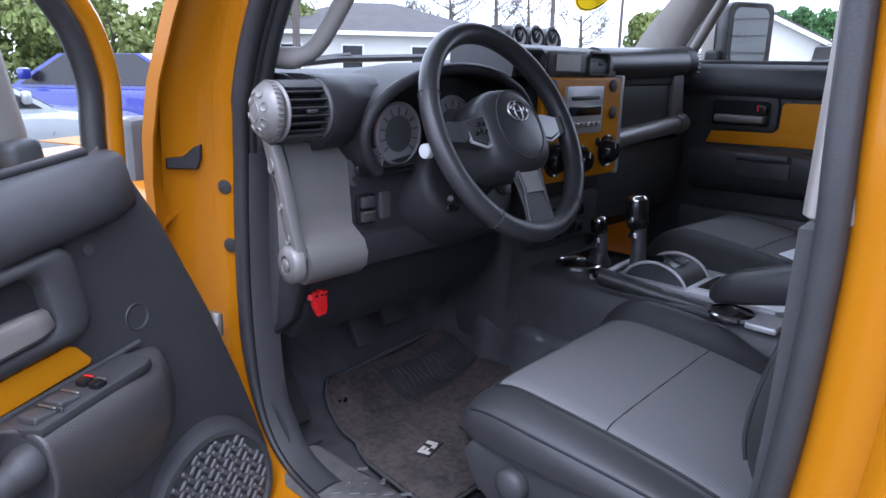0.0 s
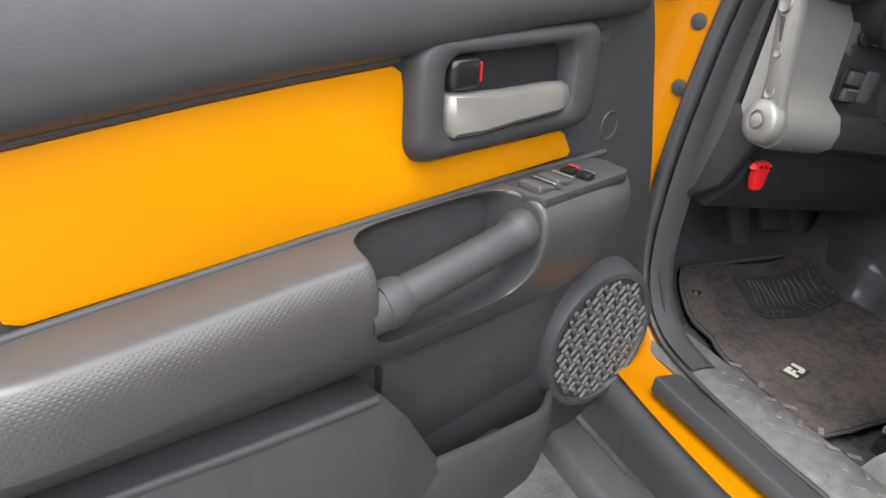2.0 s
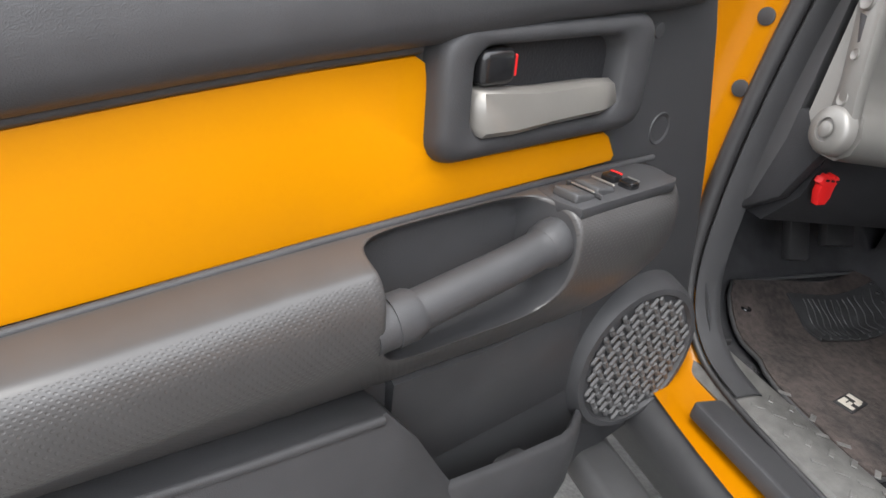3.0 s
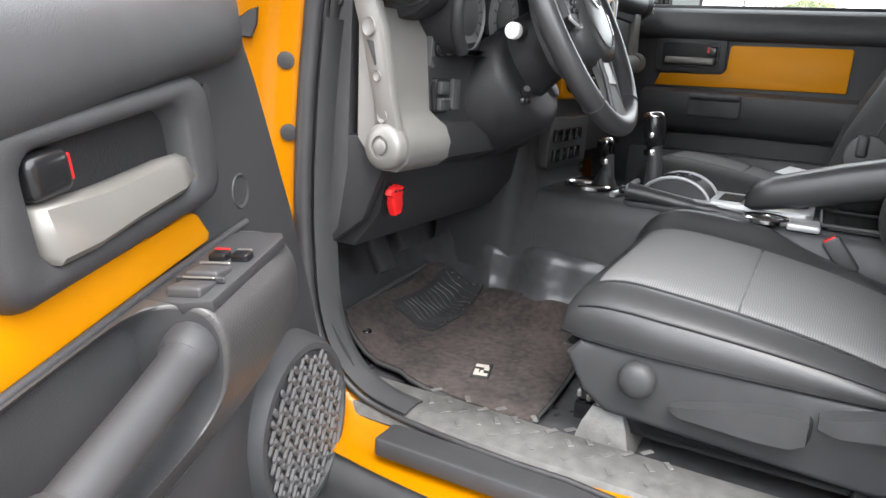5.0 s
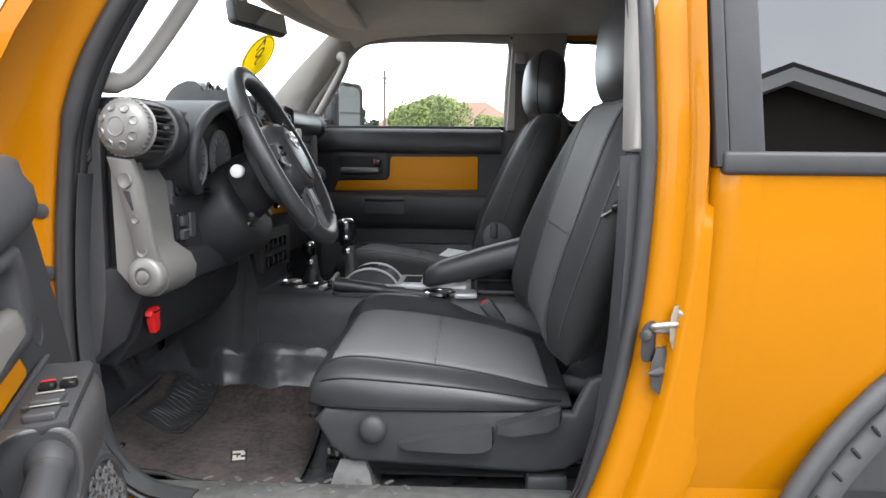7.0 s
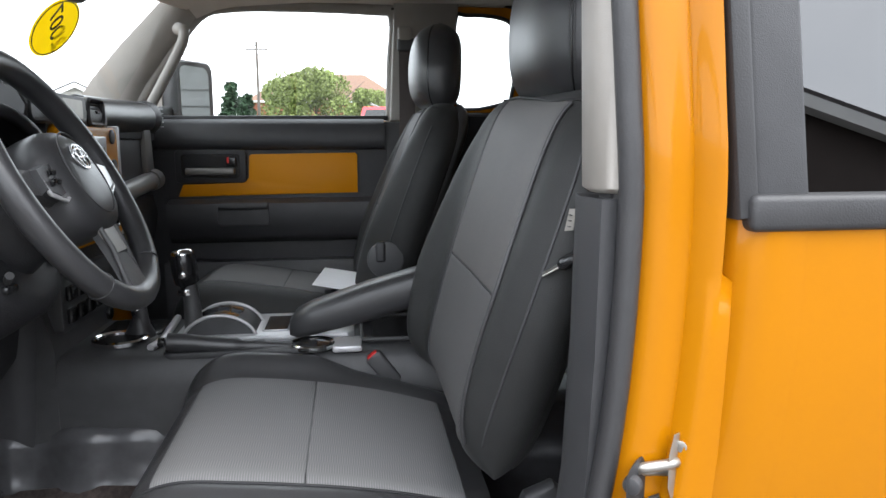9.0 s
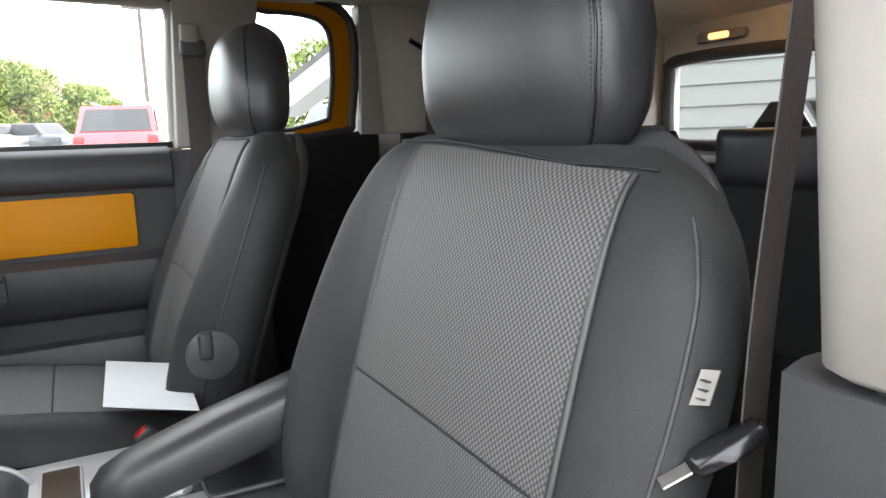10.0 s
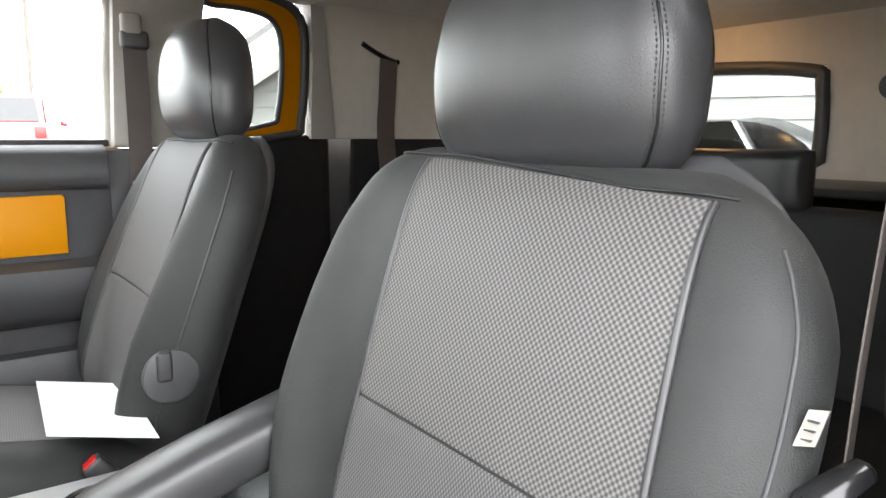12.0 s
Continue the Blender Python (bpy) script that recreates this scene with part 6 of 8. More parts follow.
part("small_tray", prism(rounded(-0.045, 0.425, 0.085, 0.478, 0.005), ZT + 0.0125, ZT + 0.0145, to=lambda a, y, b: (a, b, y), bev=0), GLOSS, plate, "shallow black tray")
part("tray_rim", tube([(a, b, ZT + 0.0135) for a, b in rounded(-0.045, 0.425, 0.085, 0.478, 0.005)], 0.0025, 5, True), SILVER, plate, smooth=80)


def cup(x, y, z, r, parent):
    part("cup_ring", lathe([(r + 0.006, 0), (r + 0.006, 0.008), (r + 0.002, 0.011), (r - 0.003, 0.008), (r - 0.004, 0.0)], (x, y, z), (0, 0, 1), 32), CHROME, parent, "chrome cup holder ring", smooth=50)
    part("cup_well", lathe([(r - 0.002, 0.006), (r - 0.004, 0.004), (r - 0.006, 0.0035), (0.001, 0.0035)], (x, y, z), (0, 0, 1), 32), GLOSS, parent)


cup(-0.05, 0.765, ZT + 0.004, 0.05, con)
cup(0.03, 0.345, ZT + 0.01, 0.043, con)
cup(-0.118, 0.37, ZT - 0.004, 0.04, con)
part("front_tray", prism(rounded(0.005, 0.70, 0.13, 0.83, 0.01), ZT, ZT + 0.006, to=lambda a, y, b: (a, b, y), bev=0.002), GLOSS, con)
part("front_trim", tube([(-0.115, 0.69, ZT + 0.005), (-0.07, 0.675, ZT + 0.01), (0.0, 0.68, ZT + 0.012), (0.12, 0.69, ZT + 0.01)], 0.008, 8), SILVER, con, smooth=80)
part("brake_slot", prism(rounded(-0.155, 0.36, -0.085, 0.66, 0.02), ZT - 0.012, ZT + 0.003, to=lambda a, y, b: (a, b, y), bev=0.004), GREY, con)
part("side_trim", box((-0.118, 0.30, ZT - 0.002), (0.08, 0.06, 0.014), 0.005), SILVER, con)
part("rear_bin", prism(rounded(-0.10, 0.02, 0.10, 0.265, 0.01), ZT - 0.006, ZT + 0.0, to=lambda a, y, b: (a, b, y), bev=0), GLOSS, con, "open black storage bin")
part("bin_edge", tube([(a, b, ZT + 0.002) for a, b in rounded(-0.105, 0.015, 0.105, 0.27, 0.012)], 0.004, 6, True), BLACK, con, smooth=80)
hb = part("handbrake", tube(smooth_path([(-0.122, 0.38, ZT - 0.006), (-0.124, 0.46, ZT + 0.002), (-0.13, 0.52, ZT + 0.006), (-0.138, 0.59, ZT + 0.016), (-0.145, 0.65, ZT + 0.024)]), [0.010] * 7 + [0.0135] * 5 + [0.0175] * 8 + [0.0185] * 5, 12), LEATHER, con, "black handbrake lever", smooth=60)
part("brake_button", disc((-0.146, 0.655, ZT + 0.0245), (-0.1, 0.98, 0.12), 0.009, 0.012, 0.003, 14), GLOSS, hb)


def knob(x, y, z, r, h, name, label):
    k = part(name, lathe([(r * 0.55, -h - 0.02), (r * 0.6, -h), (r * 0.9, -h + 0.006), (r, -h + 0.03), (r * 0.98, -0.014), (r * 0.86, -0.006)], (x, y, z), (0, 0.12, 1), 24), GLOSS, con, label, smooth=50)
    part("knob_cap", lathe([(r * 0.9, -0.013), (r * 0.88, -0.005), (r * 0.7, 0.001), (0.001, 0.003)], (x, y, z), (0, 0.12, 1), 24), CHROME, k, "chrome knob cap", smooth=60)
    part("lever_shaft", tube([(x, y - 0.012, z - h + 0.005), (x - 0.002, y - 0.016, z - h - 0.03), (x - 0.004, y - 0.02, ZT)], [r * 0.6, r * 0.62, r * 0.8], 12), BLACK, k, smooth=60)
    part("knob_ring", lathe([(r * 0.72, 0), (r * 0.74, 0.006), (r * 0.7, 0.012)], (x, y - 0.008, z - h - 0.018), (0, 0.12, 1), 20), CHROME, k)
    return k


ka = knob(-0.028, 0.640, 1.088, 0.0265, 0.075, "shift_lever", "tall black shift lever with chrome cap")
part("shift_release", disc((-0.052, 0.634, 1.04), (-1, 0, 0), 0.008, 0.01, 0.003, 12), CHROME, ka)
knob(0.005, 0.752, 1.018, 0.021, 0.042, "transfer_lever", "short black transfer lever")
part("lever_gaiter", loft([[(0.003 + k * 0.034 * math.cos(w), 0.742 + k * 0.035 * math.sin(w), z) for w in [2 * math.pi * i / 16 for i in range(16)]] for z, k in ((ZT, 1.0), (ZT + 0.02, 0.7), (ZT + 0.045, 0.35))]), LEATHER, con, smooth=50)
sp = part("switch_panel", prism(rounded(-0.14, 0.945, 0.14, 1.06, 0.01), 0.84, 0.87, bev=0.003), BLACK, con, "black switch panel")
for i in range(4):
    for j in range(2):
        part("switch", box((-0.10 + i * 0.05, 0.836, 0.975 + j * 0.045), (0.036, 0.01, 0.03), 0.004), GLOSS, sp)
part("power_socket", disc((0.11, 0.839, 0.93), (0, -1, 0), 0.015, 0.008), GLOSS, con)

# ---- front seats: local x across, y ahead, z up from the floor ----


def pad_surface(half, spine, lift, nu=26, nv=30, edge=5.0, sag=0.0):
    """Front and back skins of a cushion. half(v): half width; spine(v): (y, z, ny, nz); lift(u, v): (front, back) depth; sag lowers its -u shoulder."""
    def at(u, v, side):
        y, z, ny, nz = spine(v)
        f, b = lift(u, v)
        e = (max(0.0, 1 - abs(u) ** edge) ** (1 / 2.2)) * (max(0.0, 1 - abs(2 * v - 1) ** (edge * 1.6)) ** (1 / 2.2))
        h = f * e if side > 0 else -b * e
        return (half(v) * u, y + ny * h, z + nz * h - sag * min(1.0, max(0.0, 0.4 - u)) * v ** 3)

    us = [math.sin(math.pi / 2 * (2 * i / nu - 1)) for i in range(nu + 1)]
    vs = [0.5 + 0.5 * math.sin(math.pi / 2 * (2 * j / nv - 1)) for j in range(nv + 1)]
    v, f = [], []
    for side in (1, -1):
        o = len(v)
        v += [at(u, w, side) for w in vs for u in us]
        for j in range(nv):
            for i in range(nu):
                f.append((o + j * (nu + 1) + i, o + j * (nu + 1) + i + 1, o + (j + 1) * (nu + 1) + i + 1, o + (j + 1) * (nu + 1) + i))
    b = bmesh.new()
    vv = [b.verts.new(p) for p in v]
    for q in f:
        try:
            b.faces.new([vv[i] for i in q])
        except ValueError:
            pass
    bmesh.ops.remove_doubles(b, verts=b.verts, dist=1e-5)
    return b, at


def pad_patch(at, u0, u1, v0, v1, proud=0.003, nu=40, nv=44, wide=None, shift=None, slant=0.0):
    """A panel of cloth that lies on a cushion's front, its border tucked in; wide(v) scales it across."""
    rows = []
    for j in range(-1, nv + 2):
        row = []
        for i in range(-1, nu + 2):
            ii, jj = min(max(i, 0), nu), min(max(j, 0), nv)
            v = v0 + (v1 - slant * (1 - ii / nu) ** 1.6 - v0) * jj / nv
            w = wide(v) if wide else 1
            u = (u0 + (u1 - u0) * ii / nu) * w + (shift(v) if shift else 0)
            p = Vector(at(u, v, 1))
            n = (Vector(at(u + 0.01, v, 1)) - Vector(at(u - 0.01, v, 1))).cross(Vector(at(u, v + 0.01, 1)) - Vector(at(u, v - 0.01, 1)))
            n.normalize()
            if n.dot(Vector(at(u, v, 1)) - Vector(at(u, v, -1))) < 0:
                n = -n
            d = proud if (0 <= i <= nu and 0 <= j <= nv) else -0.004
            rim = 0.0 if (0 < i < nu and 0 < j < nv) else -0.0006
            row.append(tuple(p + n * (d + (rim if d > 0 else 0))))
        rows.append(row)
    return sheet(rows)


def front_seat(place, label, inner, driver, k=1.0, head_low=0.80, head_high=0.225, head_half=1.0):
    """One front seat; inner is +1 when the tunnel lies at +x."""
    seat = thing("bucket_seat", Matrix.Translation(place), label, "car seat", "front seats")
    back_spine = lambda v: (0.105 - 0.115 * v - (0.045 if driver else 0.065) * v * v, 0.26 + (0.53 if driver else 0.55) * v, 0.955 - 0.01 * v, 0.28 + 0.04 * v)
    back_half = lambda v: k * glide([(0, 0.26), (0.2, 0.295), (0.45, 0.325), (0.62, 0.332), (0.75, 0.328), (0.84, 0.312), (0.91, 0.286), (0.965, 0.248), (1.0, 0.205)], v)

    def back_lift(u, v):
        deep, mid, spread = (0.05, 0.80, 0.16) if not driver else (0.066, 0.86, 0.14) if u * inner > 0 else (0.016, 0.86, 0.12)
        u = abs(u)
        bol = deep * math.exp(-((u - mid) / spread) ** 2) * (1 - 0.75 * min(1, max(0, v - 0.35) / 0.5))
        return 0.066 + bol - 0.012 * (1 - u * u), 0.066

    insert_w = lambda v: k * lerp([(0, 0.195), (0.46, 0.200), (1.0, 0.19)] if driver else [(0, 0.19), (0.46, 0.203), (1.0, 0.178)], v) / back_half(v)
    insert_s = lambda v: (lerp([(0, -0.045), (0.46, -0.055), (1.0, -0.044)], v) if driver else 0) / back_half(v)
    seam, top = (0.437, 0.955) if driver else (0.465, 0.95)
    slant = 0.024 if driver else 0.0
    bm, at = pad_surface(back_half, back_spine, back_lift, 60, 50, sag=0.014 if driver else 0.0)
    back = part("backrest", bm, BOLSTER, seat, "black cloth backrest with side bolsters", smooth=70)
    part("mesh_panel", pad_patch(at, -1, 1, seam, top, wide=insert_w, shift=insert_s, slant=slant), MESH if driver else RIB, back, "grey open-mesh back panel" if driver else "dark grey ribbed back panel", smooth=70)
    part("rib_panel", pad_patch(at, -1, 1, 0.06, seam - 0.007, wide=insert_w, shift=insert_s), RIB, back, "dark ribbed lower back panel", smooth=70)
    for s in (-1, 1):
        line = [Vector(at(s * insert_w(v) + insert_s(v), v, 1)) + Vector((0, 0.0022, 0.0007)) for v in [0.06 + (top - (slant if s < 0 else 0) - 0.06) * i / 44 for i in range(45)]]
        part("insert_seam", tube(line, 0.0036, 6), LEATHER, back, smooth=80)
        line = [Vector(at(s * 0.965, v, 1)) for v in [0.08 + 0.8 * i / 24 for i in range(25)]]
        part("piping", tube(line, 0.0022, 6), GREY, back, "grey edge piping", smooth=80)
    part("top_seam", tube([Vector(at(u, top + 0.012 - slant * min(1, max(0, 0.45 - u)) ** 1.6, 1)) + Vector((0, 0.001, 0.001)) for u in [-0.93 + 1.86 * i / 40 for i in range(41)]], 0.0018, 5), DASH, back, smooth=80)
    part("back_shell", pad_surface(lambda v: back_half(v) * 0.9, lambda v: (back_spine(v)[0] - 0.03, back_spine(v)[1], *back_spine(v)[2:]), lambda u, v: (0.01, 0.05))[0], BLACK, back, smooth=70)
    cush_half = lambda v: glide([(0, 0.235), (0.15, 0.260), (0.7, 0.272), (0.9, 0.264), (1.0, 0.250)], v)
    foot = 0.168 if driver else 0.185

    def cush_top(u, v, side=1):
        """The cushion's skin: rising ahead, with a raised bolster on the tunnel side, rounded over at its sides and front."""
        far = u * inner
        if driver:
            y, edge = 0.09 + 0.51 * v, 7
            crown_ = glide([(0.09, 0.192), (0.15, 0.208), (0.25, 0.234), (0.35, 0.252), (0.45, 0.264), (0.53, 0.270), (0.60, 0.268)], y) + 0.010 * far
            b = min(1.0, max(0.0, (far - 0.62) / 0.22))
            crown_ += 0.050 * b * b * (3 - 2 * b) * glide([(0.09, 0.25), (0.2, 0.32), (0.28, 0.5), (0.37, 1.0), (0.53, 1.0), (0.6, 0.8)], y)
            crown_ -= 0.006 * math.exp(-((far + 0.735) / 0.03) ** 2)
        else:
            y, edge = 0.09 + 0.53 * v, 8
            crown_ = 0.286 + 0.095 * v + 0.012 * math.sin(math.pi * v) + 0.010 * far + 0.006 * math.exp(-((abs(u) - 0.80) / 0.13) ** 2) - 0.022 * max(0, -far - 0.35) ** 2 / 0.42
        over = max(0.0, 1 - abs(u) ** edge) ** 0.36 * max(0.0, 1 - max(0.0, (v - 0.55) / 0.45) ** 7) ** 0.40
        wide = cush_half(v) * (1.0 + 0.022 * math.sin(math.pi * over))
        return (wide * u, y + 0.010 * math.sin(math.pi * over) * (v > 0.8), (foot + (crown_ - foot) * over) if side > 0 else foot - 0.02)

    us = [math.sin(math.pi / 2 * (2 * i / 60 - 1)) for i in range(61)]
    vs = [math.sin(math.pi / 2 * j / 48) for j in range(49)]
    cush = part("cushion", joined(sheet([[cush_top(u, v) for u in us] for v in vs]), sheet([[cush_top(u, v, -1) for u in (-1, 0, 1)] for v in (1, 0)])), LEATHER if driver else BOLSTER, seat, "black seat cushion", smooth=75)
    at2 = cush_top
    for v0, v1 in ((0.08, 0.525), (0.529, 0.925)) if driver else ((0.08, 0.50), (0.506, 0.87)):
        part("cushion_panel", pad_patch(at2, *sorted((-0.735 * inner, 0.64 * inner)), v0, v1, 0.0022), RIB2, cush, "dark ribbed cushion panel", smooth=70)
    part("panel_seam", tube([Vector(at2(-0.735 * inner, v)) + Vector((0, 0, 0.001)) for v in [0.06 + 0.88 * i / 30 for i in range(31)]], 0.0026, 6), DASH, cush, smooth=80)
    for s in (-1, 1):
        part("cushion_seam", tube([Vector(at2(s * 0.955, v)) + Vector((s * 0.001, 0, 0.001)) for v in [0.04 + 0.90 * i / 30 for i in range(31)]], 0.002, 6), DASH, cush, smooth=80)
    skirt = [Vector((cush_half(v) * 0.992, 0.09 + (0.51 if driver else 0.53) * v, foot + 0.004)) for v in [0.02 + 0.95 * i / 24 for i in range(25)]]
    skirt = skirt + [Vector((cush_half(1.0) * (1 - 2 * i / 16), 0.602 if driver else 0.622, foot + 0.004)) for i in range(17)] + [Vector((-p.x, p.y, p.z)) for p in reversed(skirt)]
    part("cushion_piping", tube(skirt, 0.0035, 6), DASH, cush, smooth=80)
    hr_spine = lambda v: (-0.055 - 0.01 * v, head_low + head_high * v, 0.995, 0.06)
    hr_half = lambda v: head_half * glide([(0, 0.118), (0.08, 0.142), (0.22, 0.156), (0.42, 0.158), (0.62, 0.148), (0.80, 0.126), (0.92, 0.094), (1.0, 0.06)], v)
    hb, h_at = pad_surface(hr_half, hr_spine, lambda u, v: (0.060 + 0.014 * math.sin(math.pi * v), 0.062), 36, 32, 3.0)
    head = part("headrest", hb, LEATHER, seat, "black leather headrest", smooth=80)
    for s in (-1, 1):
        line = [Vector(h_at(s * 0.91, v, 1)) for v in [0.03 + 0.94 * i / 22 for i in range(23)]]
        part("seam", tube(line, 0.0016, 5), GLOSS, head, smooth=80)
        dots = []
        for side in (-0.018, 0.018):
            for q in range(46):
                v0 = 0.04 + 0.92 * q / 46
                dots.append(tube([Vector(h_at(s * 0.91 + side, v0, 1)), Vector(h_at(s * 0.91 + side, v0 + 0.011, 1))], 0.0009, 4))
        tagged(part("stitching", joined(*dots), GREY, head, smooth=0), "grey twin stitching", kind="stuff")
        part("headrest_post", tube([(s * 0.06, -0.05, 0.80), (s * 0.06, -0.055, 0.845)], 0.006, 8), CHROME, head)
    out = -inner
    # plastic side shield with knob and levers
    sh = [(0.09, 0.165), (0.57, 0.165), (0.59, 0.14), (0.56, 0.085), (0.52, 0.058), (0.16, 0.042), (0.10, 0.05), (0.03, 0.10), (-0.01, 0.22), (0.02, 0.245), (0.06, 0.23)]
    shield = part("side_shield", prism(sh, 0.262 * out, 0.232 * out, to=lambda a, y, b: (y, a, b), bev=0.01, seg=3), GREY, seat, "charcoal plastic seat shield")
    part("side_shield_inner", prism(sh, -0.255 * out, -0.23 * out, to=lambda a, y, b: (y, a, b), bev=0.008), BLACK, seat)
    part("front_valance", box((0, 0.545, 0.12), (0.47, 0.05, 0.11), 0.02, 3), BLACK, seat)
    if driver:
        kn = part("height_knob", lathe([(0.027, 0), (0.028, 0.012), (0.0255, 0.020), (0.019, 0.025), (0.010, 0.0275), (0.001, 0.028)], (0.262 * out, 0.475, 0.128), (out, 0, 0), 28), GREY, seat, "round charcoal height knob", smooth=45)
        part("height_lever", loft([[(x * out, a, b) for a, b in ((y0, z1), (y0, z0))] + [(x2 * out, a, b) for a, b in ((y0, z0 + 0.002), (y0, z1 - 0.002))] for y0, z0, z1, x, x2 in ((0.425, 0.094, 0.102, 0.262, 0.272), (0.41, 0.09, 0.110, 0.262, 0.284), (0.30, 0.090, 0.138, 0.262, 0.294), (0.262, 0.093, 0.142, 0.262, 0.294), (0.245, 0.100, 0.137, 0.262, 0.288), (0.240, 0.108, 0.130, 0.262, 0.270))]), GREY, seat, "charcoal height lever", smooth=40)
        part("recline_lever", loft([[(x * out, y0, z1), (x * out, y0, z0), (x2 * out, y0, z0 + 0.002), (x2 * out, y0, z1 - 0.002)] for y0, z0, z1, x, x2 in ((0.235, 0.126, 0.146, 0.262, 0.282), (0.21, 0.124, 0.154, 0.262, 0.292), (0.14, 0.136, 0.174, 0.262, 0.294), (0.118, 0.148, 0.180, 0.262, 0.288), (0.112, 0.156, 0.176, 0.262, 0.270))]), GREY, seat, "charcoal recline lever", smooth=40)
        arm = []
        for y, z, w, h in ((0.415, 0.335, 0.03, 0.02), (0.40, 0.342, 0.042, 0.035), (0.37, 0.352, 0.046, 0.042), (0.25, 0.385, 0.046, 0.05), (0.12, 0.42, 0.046, 0.05), (0.05, 0.44, 0.046, 0.05)):
            arm.append([(inner * 0.315 + w * math.copysign(abs(math.cos(t)) ** 0.6, math.cos(t)), y, z + h * math.copysign(abs(math.sin(t)) ** 0.6, math.sin(t)) * 0.8) for t in [2 * math.pi * i / 20 for i in range(20)]])
        part("armrest", loft(arm), LEATHER, seat, "black fold-down armrest", smooth=60)
        flag = part("side_label", prism([(out * 0.332, 0.602), (out * 0.344, 0.604), (out * 0.350, 0.630), (out * 0.339, 0.629)], 0.0, 0.0015, to=lambda a, y, b: (a, 0.033 + y - (abs(a) - 0.335) * 0.5, b), bev=0), BEIGE, seat, "small pale sewn-in label")
        for i in range(3):
            part("label_mark", box((out * (0.339 + 0.002 * i), 0.0325, 0.608 + i * 0.007), (0.007, 0.003, 0.0008), 0, 1), GREY, flag)
    else:
        kn = part("fold_lever", disc((inner * 0.250, 0.10, 0.43), (inner, 0, 0), 0.045, 0.012, 0.005), BLACK, seat, "black fold lever")
        part("lever_tab", box((inner * 0.264, 0.112, 0.45), (0.016, 0.024, 0.05), 0.007, 3), GREY, kn)
    # buckle on the tunnel side
    bx, by, bz = (inner * 0.245, 0.228, 0.258) if driver else (inner * 0.262, 0.205, 0.292)
    buckle = part("belt_buckle", box((bx, by, bz), (0.026, 0.034, 0.075), 0.006, 3, Euler((radians(-38), 0, 0)).to_matrix().to_4x4()), BLACK, seat, "black belt buckle")
    part("red_button", box((bx, by + 0.021, bz + 0.026), (0.019, 0.024, 0.012), 0.003, 2, Euler((radians(-38), 0, 0)).to_matrix().to_4x4()), RED, buckle, "red release button")
    part("buckle_stalk", tube([(bx, by - 0.02, bz - 0.03), (bx, by - 0.07, bz - 0.10), (bx, by - 0.07, bz - 0.16)], 0.010, 8), BLACK, buckle)
    # rails on the floor
    for s in (-1, 1):
        rail = part("seat_rail", box((s * 0.215, 0.30, 0.035), (0.035, 0.55, 0.03), 0.004), GLOSS, seat, "black steel seat rail")
        part("rail_foot", loft([[(s * 0.215 - 0.055 * k, 0.52 - 0.05 * k, z), (s * 0.215 + 0.055 * k, 0.52 - 0.05 * k, z), (s * 0.215 + 0.055 * k, 0.52 + 0.045 * k, z), (s * 0.215 - 0.055 * k, 0.52 + 0.045 * k, z)] for z, k in ((-0.012, 1.0), (0.03, 0.75), (0.055, 0.5))]), SCUFF, rail, "grey rail foot cover", smooth=20)
        for i in range(3):
            part("rail_tooth", box((s * 0.215, 0.535 + 0.016 * i, 0.06 + 0.004 * i), (0.05, 0.007, 0.012), 0.002, 1), STEEL, rail)
    part("rail_end", box((out * 0.235, 0.135, 0.01), (0.05, 0.08, 0.05), 0.008), BLACK, seat)
    part("height_arm", tube([(out * 0.20, 0.50, 0.06), (out * 0.20, 0.42, 0.10), (out * 0.19, 0.30, 0.12)], 0.012, 8), GLOSS, seat)
    return seat


RIB2 = woven("ribbed_cushion_cloth", (0.115, 0.115, 0.117), (0.165, 0.163, 0.163), 0.0036, 0.0002, 0.8, axes=("X", "Y"), skew=0.06)
front_seat((-0.410, 0.0, 0.60), "black cloth and leather driver's seat with armrest", 1, True, 1.02, 0.765, 0.258, 1.16)
front_seat((0.425, 0.105, 0.596), "black cloth passenger's seat with a sheet of paper on it", -1, False, 0.83, 0.800, 0.225, 1.0)

sheet_paper = thing("paper_sheet", (0.40, 0.30, 0.965), "blank white sheet of paper lying on the seat", "paper")
part("page", thick(sheet([[(0.10 + 0.325 * a + 0.08 * b, 0.245 - 0.02 * a + 0.14 * b, 0.957 - 0.014 * a + 0.010 * b) for a in (0, 0.25, 0.5, 0.75, 1)] for b in (0, 0.5, 1)]), 0.0012), PAPER, sheet_paper, smooth=60)

